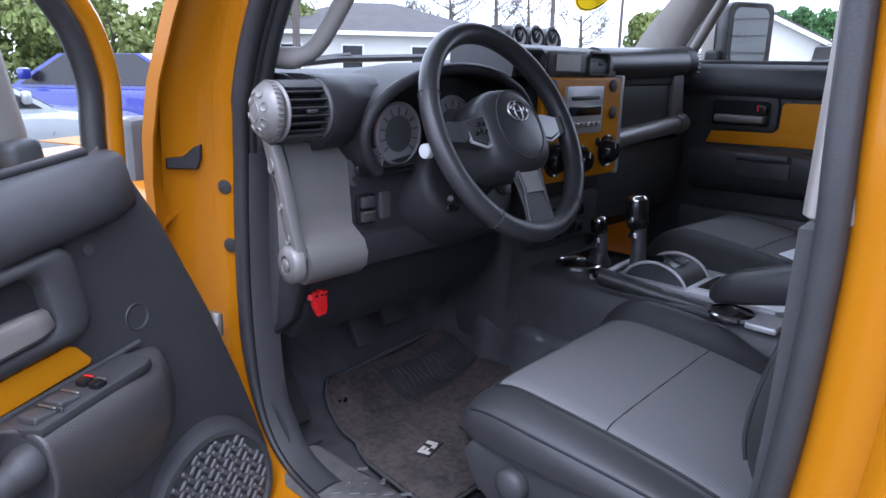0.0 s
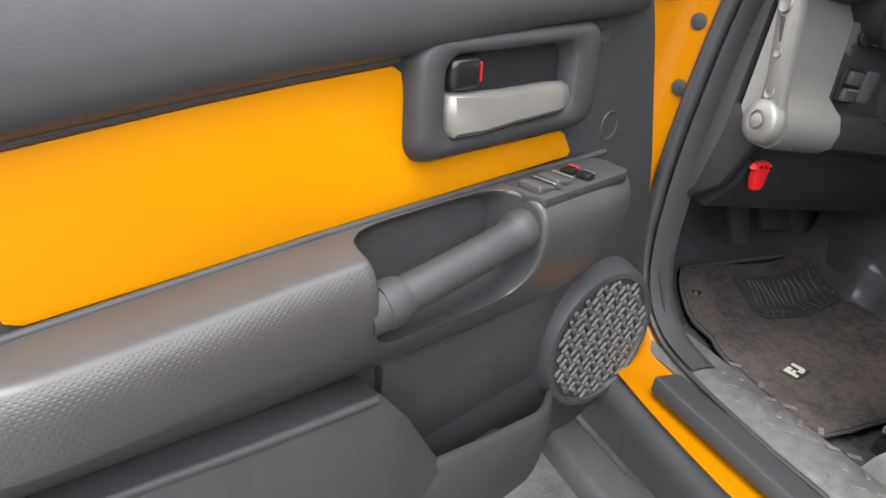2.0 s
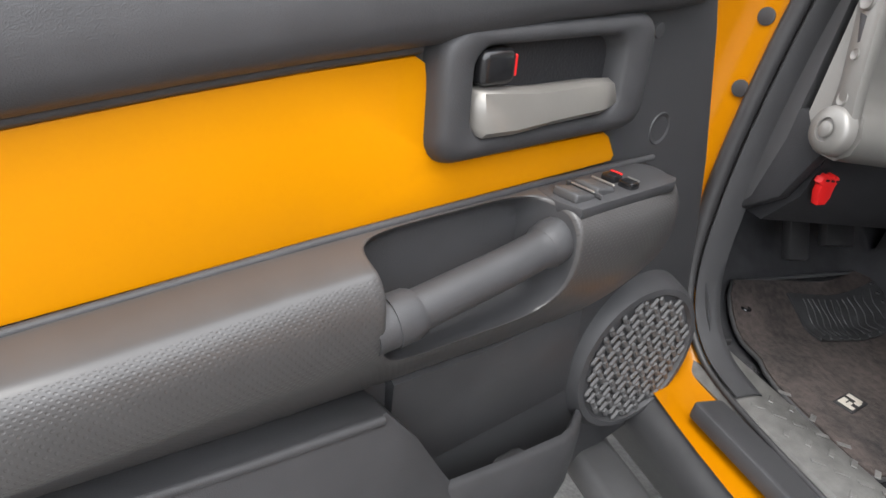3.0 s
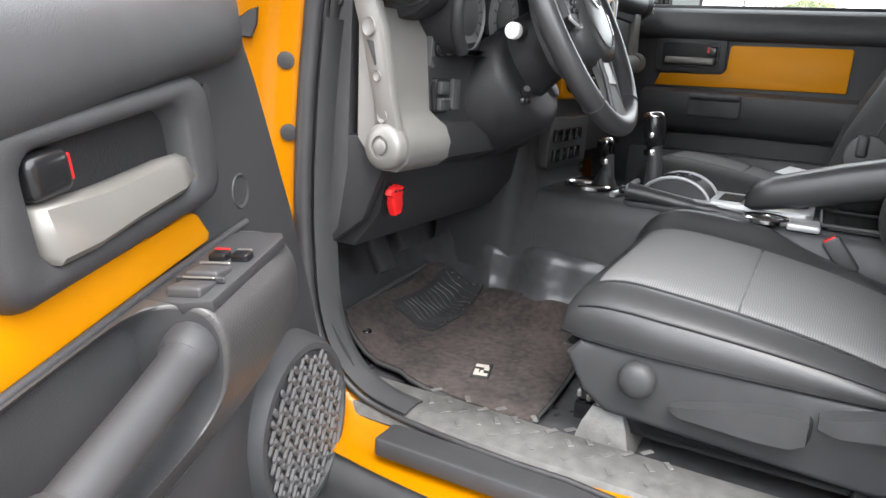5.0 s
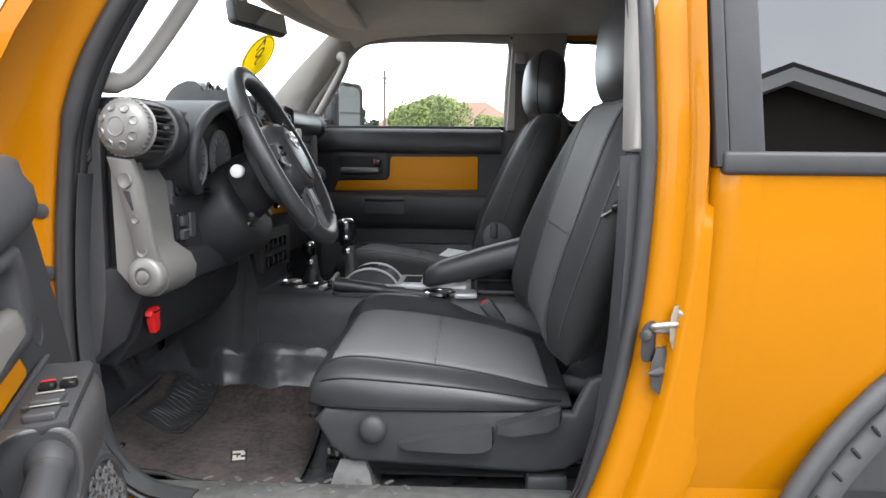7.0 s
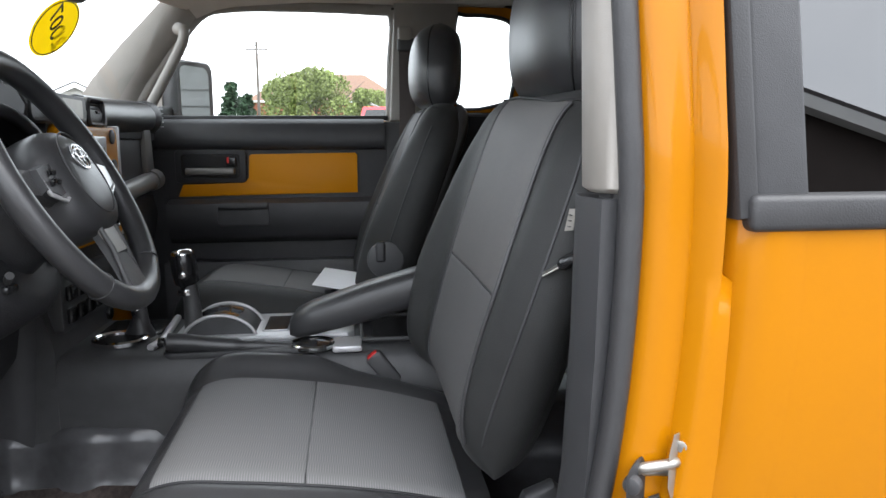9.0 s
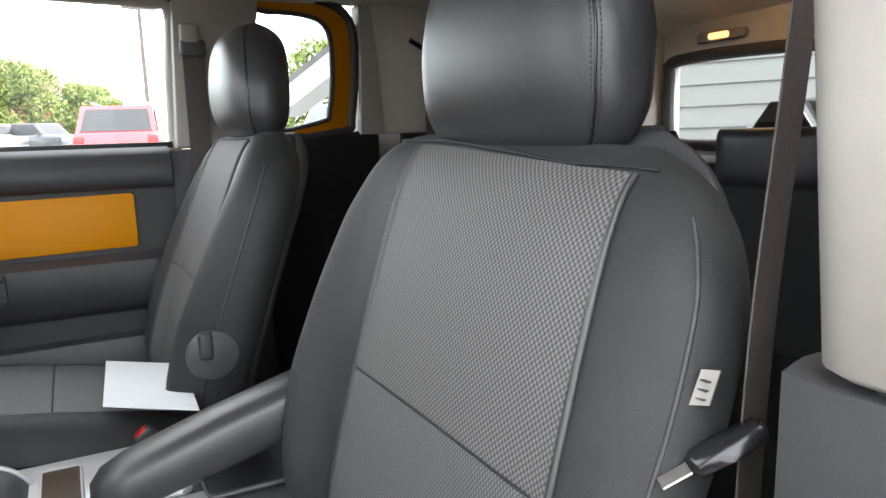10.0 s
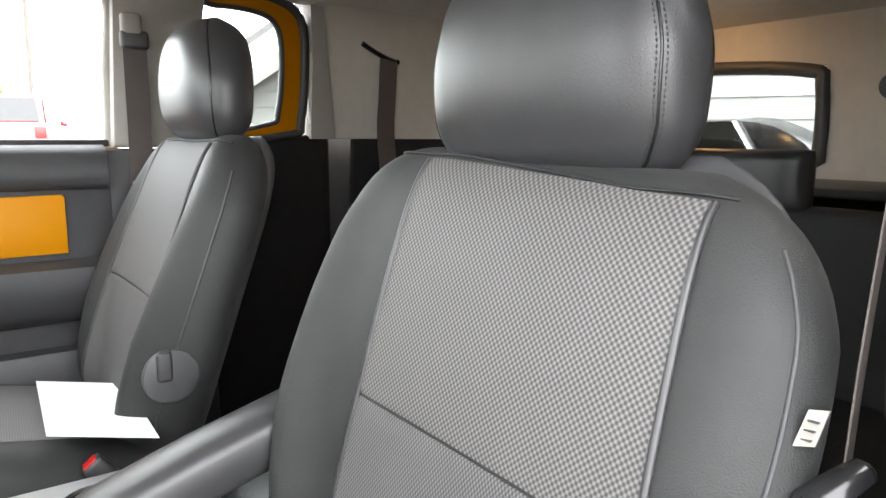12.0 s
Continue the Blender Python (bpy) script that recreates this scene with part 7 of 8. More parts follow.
# ---- rear bench ----
bench = thing("rear_bench", (0, -0.9, 0.72), "black rear bench with low headrests", "car seat")
b1, _ = pad_surface(lambda v: 0.62, lambda v: (-0.72 - 0.12 * v, 0.96 + 0.32 * v, 0.97, 0.2), lambda u, v: (0.06, 0.06), edge=9)
part("bench_back", b1, CLOTH, bench, "black cloth bench back", smooth=70)
b2, _ = pad_surface(lambda v: 0.62, lambda v: (-0.78 + 0.42 * v, 0.93, 0, 1.0), lambda u, v: (0.06, 0.16), edge=9)
part("bench_cushion", b2, CLOTH, bench, smooth=70)
for x in (-0.18, 0.22, 0.55):
    h, _ = pad_surface(lambda v: 0.138, lambda v: (-0.80, 1.265 + 0.12 * v, 1, 0.1), lambda u, v: (0.045, 0.045), 18, 14, 4)
    h2 = part("bench_headrest", joined((([(p.co.x + x, p.co.y, p.co.z) for p in h.verts]), [tuple(q.index for q in f_.verts) for f_ in (h.verts.index_update() or h.faces)])), LEATHER, bench, "black leather headrest", smooth=80)
part("cargo_cover", box((0, -1.25, 1.29), (1.45, 0.36, 0.02), 0.006), BLACK, bench)


# ---- belts ----
def strap(path, w, mat, parent, name="webbing", across=(0, 1, 0)):
    c = Vector(across).normalized()
    rows = [[Vector(p) - c * w / 2, Vector(p) - c * w / 6, Vector(p) + c * w / 6, Vector(p) + c * w / 2] for p in path]
    return part(name, thick(sheet([[tuple(q) for q in r] for r in rows]), 0.0015), mat, parent, smooth=60)


belt = thing("driver_seat_belt", (-0.76, -0.03, 0.7), "dark webbing seat belt hanging by the pillar", "seat belt")
strap(smooth_path([(-0.77, -0.05, 1.64), (-0.765, -0.035, 1.45), (-0.76, -0.015, 1.25), (-0.755, -0.012, 1.05), (-0.755, -0.02, 0.85), (-0.765, -0.03, 0.68)]), 0.046, WEB, belt, across=(-0.3, 0.95, 0))
part("belt_guide", box((-0.775, -0.05, 1.65), (0.03, 0.06, 0.045), 0.01, 3), BEIGE, belt)
TONGUE = Matrix.Translation((-0.764, 0.024, 1.176)) @ Euler((radians(-32), radians(-14), radians(-22))).to_matrix().to_4x4()
tongue = part("belt_tongue", loft([[tuple(TONGUE @ Vector((w * a, y, h * b))) for a, b in ((1, 0), (0.7, 0.7), (0, 1), (-0.7, 0.7), (-1, 0), (-0.7, -0.7), (0, -1), (0.7, -0.7))] for y, w, h in ((-0.030, 0.006, 0.004), (-0.026, 0.011, 0.007), (0.0, 0.014, 0.008), (0.022, 0.012, 0.008), (0.028, 0.007, 0.004))]), GLOSS, belt, "black belt tongue", smooth=60)
part("tongue_plate", box((0, 0, 0), (0.012, 0.026, 0.0022), 0.0008, 1, TONGUE @ Matrix.Translation((0, 0.038, 0))), STEEL, tongue, "steel tongue plate")
pbelt = thing("passenger_seat_belt", (0.75, 0.08, 0.75), "dark webbing seat belt on the pillar", "seat belt")
strap(smooth_path([(0.742, 0.10, 1.60), (0.742, 0.10, 1.40), (0.738, 0.105, 1.25), (0.735, 0.11, 1.0), (0.735, 0.11, 0.78)]), 0.05, WEB, pbelt)
ring = part("belt_guide", box((0.742, 0.10, 1.615), (0.022, 0.06, 0.04), 0.008, 3), BLACK, pbelt)
part("guide_cover", box((0.742, 0.105, 1.648), (0.024, 0.045, 0.05), 0.01, 3), BEIGE, pbelt)
part("belt_stop", disc((0.73, 0.118, 1.30), (-1, 0, 0), 0.007, 0.004), STEEL, pbelt)
rbelt = thing("rear_seat_belt", (0.75, -0.55, 1.3), "dark webbing rear belt coming out of a slot in the trim", "seat belt")
part("slot", tube(smooth_path([(0.762, -0.485, 1.655), (0.761, -0.53, 1.632), (0.761, -0.575, 1.615), (0.762, -0.60, 1.612)]), 0.007, 6), GLOSS, rbelt)
strap(smooth_path([(0.757, -0.565, 1.618), (0.750, -0.555, 1.52), (0.735, -0.54, 1.42), (0.70, -0.53, 1.28), (0.68, -0.53, 1.12)]), 0.055, WEB, rbelt)
rb2 = thing("rear_seat_belt", (-0.5, -0.64, 1.3), "dark webbing rear belt hanging from a round guide", "seat belt")
strap(smooth_path([(-0.505, -0.635, 1.47), (-0.515, -0.625, 1.36), (-0.54, -0.60, 1.2), (-0.56, -0.58, 1.02)]), 0.04, WEB, rb2, across=(0.36, -0.93, 0))
part("belt_guide", disc((-0.505, -0.64, 1.48), (-0.3, 0.9, 0), 0.02, 0.014), BLACK, rb2)

# ---- floor mat ----
mat_ = thing("floor_mat", (-0.47, 0.75, 0.595), "dark brown carpet mat with black heel pad and sewn emblem", "floor mat")
MAT_L = [(0.632, -0.662), (0.637, -0.675), (0.66, -0.682), (0.74, -0.678), (0.86, -0.660), (0.91, -0.628), (0.98, -0.615), (1.05, -0.60), (1.085, -0.57)]
MAT_R = [(0.632, -0.60), (0.637, -0.50), (0.646, -0.38), (0.655, -0.26), (0.672, -0.205), (0.80, -0.195), (1.05, -0.200), (1.085, -0.23)]


def mat_z(x, y):
    """The mat climbs towards the tunnel and up the toe board."""
    side, toe = max(0.0, x + 0.34), max(0.0, y - 0.985)
    return 0.604 + side * side * 2.6 + toe * 0.62 + 0.0012 * math.sin(9 * y + 18 * x)


ys = [0.632, 0.637, 0.643, 0.655, 0.68, 0.72, 0.78, 0.84, 0.88, 0.91, 0.94, 0.97, 1.0, 1.03, 1.06, 1.085]
across = lambda y, a: lerp(MAT_L, y) + (lerp(MAT_R, y) - lerp(MAT_L, y)) * a
part("mat_carpet", thick(sheet([[(across(y, i / 20), y, mat_z(across(y, i / 20), y)) for i in range(21)] for y in ys]), -0.007), CARPET, mat_, "worn dark brown carpet", smooth=60)
edge_line = [(lerp(MAT_L, y), y) for y in ys] + [(lerp(MAT_R, y), y) for y in reversed(ys)]
part("mat_binding", tube([(a, b, mat_z(a, b) - 0.0005) for a, b in edge_line], 0.0045, 6, True), BLACK, mat_, "black bound mat edge", smooth=80)
pad_at = lambda a, b, up=0.0095: (-0.432 + 0.235 * a - 0.012 * b, 0.950 - 0.006 * a + 0.105 * b, mat_z(-0.432 + 0.235 * a - 0.012 * b, 0.950 - 0.006 * a + 0.105 * b) + up)
hp = part("heel_pad", thick(sheet([[pad_at(i / 12, j / 8) for i in range(13)] for j in range(9)]), -0.004), PAD, mat_, "black ribbed heel pad", smooth=40)
for i in range(12):
    part("pad_rib", tube([pad_at(0.10 + 0.07 * i + 0.05 * t + 0.012 * math.sin(9 * t + i), 0.13 + 0.76 * t, 0.0115) for t in [q / 10 for q in range(11)]], 0.0036, 6), PAD, hp, smooth=60)
for i in range(9):
    part("pad_stud", disc(pad_at(0.03 + 0.117 * i, 0.05, 0.0115), (0, 0, 1), 0.0052, 0.004, 0.002, 12), PAD, hp)
for i in range(1, 6):
    part("pad_stud", disc(pad_at(0.965, 0.05 + 0.18 * i, 0.0115), (0, 0, 1), 0.0052, 0.004, 0.002, 12), PAD, hp)
EM = Matrix.Translation((-0.550, 0.781, 0.6125)) @ Matrix.Rotation(radians(16), 4, "Z")
eb = part("emblem_patch", box((0, 0, 0), (0.066, 0.034, 0.003), 0.001, 1, EM), DASH, mat_, "black patch with a pale sewn emblem")
for dx, dy, w, h in ((-0.020, 0.0, 0.010, 0.026), (-0.008, 0.009, 0.016, 0.008), (-0.009, -0.001, 0.012, 0.006), (0.018, 0.002, 0.011, 0.024), (0.008, -0.008, 0.014, 0.009)):
    p_ = EM @ Vector((dx, dy, 0.002))
    part("emblem_bar", box((0, 0, 0), (w, h, 0.0015), 0, 1, Matrix.Translation(p_) @ Matrix.Rotation(radians(16), 4, "Z")), QUARTER, eb)
for a, b in ((-0.30, 0.675), (-0.57, 1.03)):
    part("mat_eyelet", lathe([(0.012, 0), (0.011, 0.003), (0.006, 0.003), (0.006, 0)], (a, b, mat_z(a, b) + 0.007), (0, 0, 1), 16), GLOSS, mat_)

# ---- inside mirror and year sticker ----
rv_ = thing("rear_view_mirror", (0.03, 0.93, 1.64), "black inside rear-view mirror on the windscreen", "mirror")
MR = Euler((radians(-10), 0, radians(-20))).to_matrix().to_4x4()
part("mirror_case", box((0.03, 0.896, 1.645), (0.24, 0.035, 0.07), 0.015, 4, MR), BLACK, rv_)
part("mirror_face", box((0.0235, 0.878, 1.6475), (0.225, 0.002, 0.058), 0.001, 1, MR), MIRROR, rv_)
part("mirror_arm", tube([(0.03, 0.91, 1.655), (0.03, 0.93, 1.69), (0.03, 0.935, 1.715)], 0.009, 8), BLACK, rv_)
YEL = material("sticker_yellow", (0.72, 0.60, 0.02), 0.5, vary=0.03)
y_n, y_l = YEL.node_tree.nodes, YEL.node_tree.links
y_tr, y_mx = y_n.new("ShaderNodeBsdfTranslucent"), y_n.new("ShaderNodeMixShader")
y_tr.inputs["Color"].default_value = (0.85, 0.70, 0.02, 1)
y_mx.inputs["Fac"].default_value = 0.6
y_l.new(y_n["Principled BSDF"].outputs["BSDF"], y_mx.inputs[1])
y_l.new(y_tr.outputs["BSDF"], y_mx.inputs[2])
y_l.new(y_mx.outputs["Shader"], y_n["Material Output"].inputs["Surface"])
sticker = thing("year_sticker", (0.30, 0.975, 1.585), "round yellow price sticker reading 2007 on the windscreen", "sticker")
s_n = Vector((0.145, 0.83, 0.54)).normalized()
s_up = Vector((0, -0.545, 0.838)).normalized()
s_c = Vector((0.30, 0.975, 1.585))
oval = [s_c + Vector((0.985, -0.172, 0)) * (0.078 * math.cos(t)) + s_up * (0.078 * math.sin(t)) for t in [2 * math.pi * i / 36 for i in range(36)]]
part("sticker_face", loft([[p for p in oval], [p - s_n * 0.002 for p in oval]]), YEL, sticker, smooth=0)
part("sticker_border", tube([p - s_n * 0.003 for p in [s_c + (q - s_c) * 0.93 for q in oval]], 0.0014, 5, True), BLACK, sticker)
txt = bpy.data.curves.new("year_text", "FONT")
txt.body, txt.size, txt.align_x, txt.align_y, txt.extrude = "2007", 0.070, "CENTER", "CENTER", 0.0006
tmp = bpy.data.objects.new("year_text", txt)
scene.collection.objects.link(tmp)
bpy.context.view_layer.update()
tm = bpy.data.meshes.new_from_object(tmp.evaluated_get(bpy.context.evaluated_depsgraph_get()))
bpy.data.objects.remove(tmp)
b = bmesh.new()
b.from_mesh(tm)
basis = Matrix(((-1, 0, 0, s_c.x), (0, s_up.y, -s_n.y, s_c.y - s_n.y * 0.0035), (0, s_up.z, -s_n.z, s_c.z - s_n.z * 0.0035), (0, 0, 0, 1)))
bmesh.ops.transform(b, matrix=basis @ Euler((0, 0, radians(38))).to_matrix().to_4x4(), verts=b.verts)
part("year_digits", b, BLACK, sticker, smooth=0)


# ---- outside ----
gr = bpy.data.meshes.new("ground")
gr.from_pydata([(-1500, -1500, 0), (1500, -1500, 0), (1500, 1500, 0), (-1500, 1500, 0)], [], [(0, 1, 2, 3)])
gr.materials.append(ASPHALT)
tagged(new("ground", gr), "grey weathered asphalt car park", "ground", kind="structure")


def far(yaw, dist, z=0.0, eye=(-1.5, 0.3)):
    """A place at a compass turn (left of straight ahead is positive) and distance from the car's door."""
    return Vector((eye[0] - math.sin(radians(yaw)) * dist, eye[1] + math.cos(radians(yaw)) * dist, z))


RISE = [(0, 0), (8, 0), (20, 0.55), (48, 0.95), (60, 1.0), (400, 1.4), (3000, 1.4)]


def slope(name, turns, reach, mat, label, cat, up):
    """Ground that climbs gently away from the car, between two compass turns."""
    rows = [[(*far(y, d)[:2], lerp(RISE, d) + up) for d in reach] for y in turns]
    me = bpy.data.meshes.new(name)
    v, f = sheet(rows)
    me.from_pydata([tuple(p) for p in v], [], f)
    me.materials.append(mat)
    return tagged(new(name, me), label, cat, kind="structure")


slope("car_park", (-56, -70, -84, -98, -112, -124), (8.2, 12, 20, 30, 40, 48, 56), ASPHALT, "grey asphalt car park climbing gently", "ground", 0.006)
slope("lawn", (-30, -56, -70, -84, -98, -112, -124), (56, 70, 120, 250, 400), GRASS, "bright spring grass beyond the car park", "grass", 0.01)


def crown(centre, rx, rz, n, mat, name, label, cat, leaf=0.35, trunk=True, bare=False, seed=1, holes=0.25):
    """A tree: trunk and limbs, with a crown of many small leaf clumps, or bare twigs."""
    rnd = random.Random(seed)
    c = Vector(centre)
    t = thing(name, (c.x, c.y, 0), label, cat)
    pieces = []
    if trunk:
        pieces.append(tube([(c.x, c.y, 0), (c.x + 0.1, c.y, c.z * 0.5), (c.x, c.y + 0.1, c.z)], [rx * 0.07, rx * 0.05, rx * 0.02], 7))
        for i in range(9 if not bare else 26):
            a, h = rnd.uniform(0, 6.28), rnd.uniform(0.35, 0.95) * c.z
            e = Vector((c.x + math.cos(a) * rx * rnd.uniform(0.5, 1), c.y + math.sin(a) * rx * rnd.uniform(0.5, 1), h + rz * rnd.uniform(0.3, 1.0)))
            m = Vector((c.x, c.y, h)).lerp(e, 0.5) + Vector((0, 0, -0.08 * rx))
            pieces.append(tube([(c.x, c.y, h), m, e], [rx * 0.02 * (0.55 if bare else 1), rx * 0.012 * (0.55 if bare else 1), rx * 0.004], 5))
            if bare:
                for _ in range(14):
                    s = m.lerp(e, rnd.uniform(0, 1))
                    f = s + Vector((rnd.uniform(-1, 1), rnd.uniform(-1, 1), rnd.uniform(0.1, 1.2))) * rx * 0.3
                    pieces.append(tube([s, f], [rx * 0.0045, rx * 0.002], 4))
        part("trunk", joined(*pieces), BARK, t, smooth=60)
    if not bare:
        v, f = [], []
        lobes = [(Vector((rnd.uniform(-0.75, 0.75), rnd.uniform(-0.75, 0.75), rnd.uniform(-0.55, 0.7))), rnd.uniform(0.28, 0.5)) for _ in range(11)]
        for _ in range(n):
            o, r = rnd.choice(lobes)
            d = Vector((rnd.gauss(0, 1), rnd.gauss(0, 1), rnd.gauss(0, 1))).normalized() * r * rnd.uniform(0.6, 1.05)
            p = o + d
            p = Vector((c.x + p.x * rx, c.y + p.y * rx, max(0.1, c.z + p.z * rz)))
            s = leaf * rnd.uniform(0.5, 1.2)
            q = Euler((rnd.uniform(0, 6), rnd.uniform(0, 6), rnd.uniform(0, 6))).to_matrix()
            i0 = len(v)
            for a, b_ in ((-1, -0.6), (1, -0.5), (0.9, 0.6), (-0.8, 0.7)):
                v.append(tuple(p + q @ Vector((a * s, b_ * s, rnd.uniform(-0.3, 0.3) * s))))
            f.append((i0, i0 + 1, i0 + 2, i0 + 3))
        part("crown", (v, f), mat, t, smooth=0)
    return t


def conifer(yaw, dist, h, seed):
    c = far(yaw, dist)
    rnd = random.Random(seed)
    t = thing("conifer", tuple(c), "dark green conifer beyond the lawn", "tree", "conifers")
    part("trunk", tube([tuple(c), (c.x, c.y, h)], [0.15, 0.03], 6), BARK, t)
    v, f = [], []
    for _ in range(700):
        k = rnd.random() ** 0.7
        r = (1 - k) * h * 0.22 + 0.1
        a = rnd.uniform(0, 6.28)
        p = Vector((c.x + math.cos(a) * r, c.y + math.sin(a) * r, 0.3 + k * (h - 0.3)))
        s = 0.22
        i0 = len(v)
        for _k in range(4):
            v.append(tuple(p + Vector((rnd.uniform(-s, s) * 1.6, rnd.uniform(-s, s) * 1.6, rnd.uniform(-s, s)))))
        f.append((i0, i0 + 1, i0 + 2, i0 + 3))
    part("crown", (v, f), PINE, t, smooth=0)


def gable_house(centre, turn, w, d, eave, peak, wall, roofm, name, label, windows=(), hip=0.0):
    """A house with walls, a ridged roof with eaves, fascia and windows."""
    m = Matrix.Translation(centre) @ Matrix.Rotation(radians(turn), 4, "Z")
    h = thing(name, m, label, "house")
    part("wall", prism([(-w / 2, 0), (w / 2, 0), (w / 2, eave), (w / 2 - hip - 0.01, eave + (peak - eave) * (0.0 if hip else 0.0)), (0, peak - 0.25 if not hip else eave), (-w / 2 + hip + 0.01, eave), (-w / 2, eave)], -d / 2, d / 2, bev=0), wall, h)
    o, k = 0.45, 0.18
    if hip:
        v = [(-w / 2 - o, -d / 2 - o, eave), (w / 2 + o, -d / 2 - o, eave), (w / 2 + o, d / 2 + o, eave), (-w / 2 - o, d / 2 + o, eave), (-w / 2 + hip, 0, peak), (w / 2 - hip, 0, peak),
             (-w / 2 - o, -d / 2 - o, eave - k), (w / 2 + o, -d / 2 - o, eave - k), (w / 2 + o, d / 2 + o, eave - k), (-w / 2 - o, d / 2 + o, eave - k)]
        part("roof", (v[:6], [(0, 1, 5, 4), (2, 3, 4, 5), (1, 2, 5), (3, 0, 4)]), roofm, h, smooth=0)
        part("fascia", (v[:4] + v[6:], [(0, 1, 5, 4), (1, 2, 6, 5), (2, 3, 7, 6), (3, 0, 4, 7), (4, 5, 6, 7)]), WHITE, h, smooth=0)
    else:
        s = (peak - eave) / (w / 2)
        for sgn in (-1, 1):
            part("roof", prism([(0, peak), (sgn * (w / 2 + o), eave - s * o), (sgn * (w / 2 + o), eave - s * o - 0.12), (0, peak - 0.12)], -d / 2 - o, d / 2 + o, bev=0), roofm, h, smooth=0)
            part("fascia", prism([(0, peak - 0.1), (sgn * (w / 2 + o), eave - s * o - 0.1), (sgn * (w / 2 + o), eave - s * o - 0.32), (0, peak - 0.32)], -d / 2 - o - 0.04, -d / 2 - o + 0.3, bev=0), WHITE, h, smooth=0)
    for x, z, ww, wh in windows:
        wn_ = part("window", box((x, -d / 2 - 0.02, z), (ww + 0.16, 0.08, wh + 0.16), 0.01, 1), WHITE, h)
        part("pane", box((x, -d / 2 - 0.065, z), (ww, 0.02, wh), 0, 1), GLOSS, wn_)
    return h


def lap_siding(h, w, d, z0, z1, step, mat, x0=None):
    """Horizontal boards on the front wall."""
    n_ = int((z1 - z0) / step)
    for i in range(n_):
        part("board", loft([[(x, -d / 2 - 0.03, z0 + i * step), (x, -d / 2 - 0.012, z0 + (i + 1) * step), (x, -d / 2, z0 + (i + 1) * step), (x, -d / 2, z0 + i * step)] for x in (-w / 2, w / 2)]), mat, h, smooth=0)


# front house behind the windscreen
c = far(-42, 38)
gable_house((c.x, c.y, 0), -42, 11.5, 8, 2.75, 4.3, SIDING, SHINGLE, "front_house", "low pale house with a grey hipped shingle roof", ((-3.6, 1.6, 0.9, 1.0), (-0.8, 1.6, 0.9, 1.0), (2.4, 1.6, 0.9, 1.0)), hip=4.6)
# brick building across the road
c = far(-88.4, 88)
gable_house((c.x, c.y, 0.9), -88, 17, 9, 5.4, 8.8, BRICK, material("brown_roof", (0.17, 0.10, 0.07), 0.9, vary=0.2, scale=4), "brick_building", "red brick building with a brown hipped roof", ((-3, 2.4, 1.2, 1.4), (1, 2.4, 1.2, 1.4), (4.5, 2.4, 1.2, 1.4)), hip=4.0)
GREYSIDE = material("grey_siding", (0.14, 0.139, 0.133), 0.7, vary=0.06)
# house close behind the car, seen through the rear window
c = far(-146, 9.5)
hb_ = gable_house((c.x - 1.2, c.y + 0.2, 0), -146 - 8, 11, 6, 2.15, 4.6, GREYSIDE, SHINGLE, "rear_house", "pale grey house with white soffit and lap siding", ())
lap_siding(hb_, 11, 6, 0.1, 2.1, 0.16, GREYSIDE)
# dark house on the camera's side, mirrored in the rear side window
c = (-15.5, -5.4, 0)
gable_house(c, 96, 9, 7, 2.9, 4.6, DARKWALL, SHINGLE, "side_house", "dark brown house with a low roof and porch", ((-2.0, 1.7, 0.5, 1.2), (-1.2, 1.7, 0.35, 1.2)))
c = far(-70.5, 45)
gable_house((c.x, c.y, 0), -70, 7, 7, 2.9, 4.6, SIDING, SHINGLE, "grey_house", "pale grey house with a gable roof", ((0, 1.6, 1.0, 1.0),))
c = far(-77, 75)
bw = thing("blue_sign", tuple(c), "blue roadside board on posts", "sign")
part("board", box((c.x, c.y, 4.2), (3.5, 3.5, 1.2), 0.05), material("blue_board", (0.02, 0.12, 0.4), 0.5), bw)
part("post", tube([(c.x, c.y, 0), (c.x, c.y, 4)], 0.15, 8), STEEL, bw)


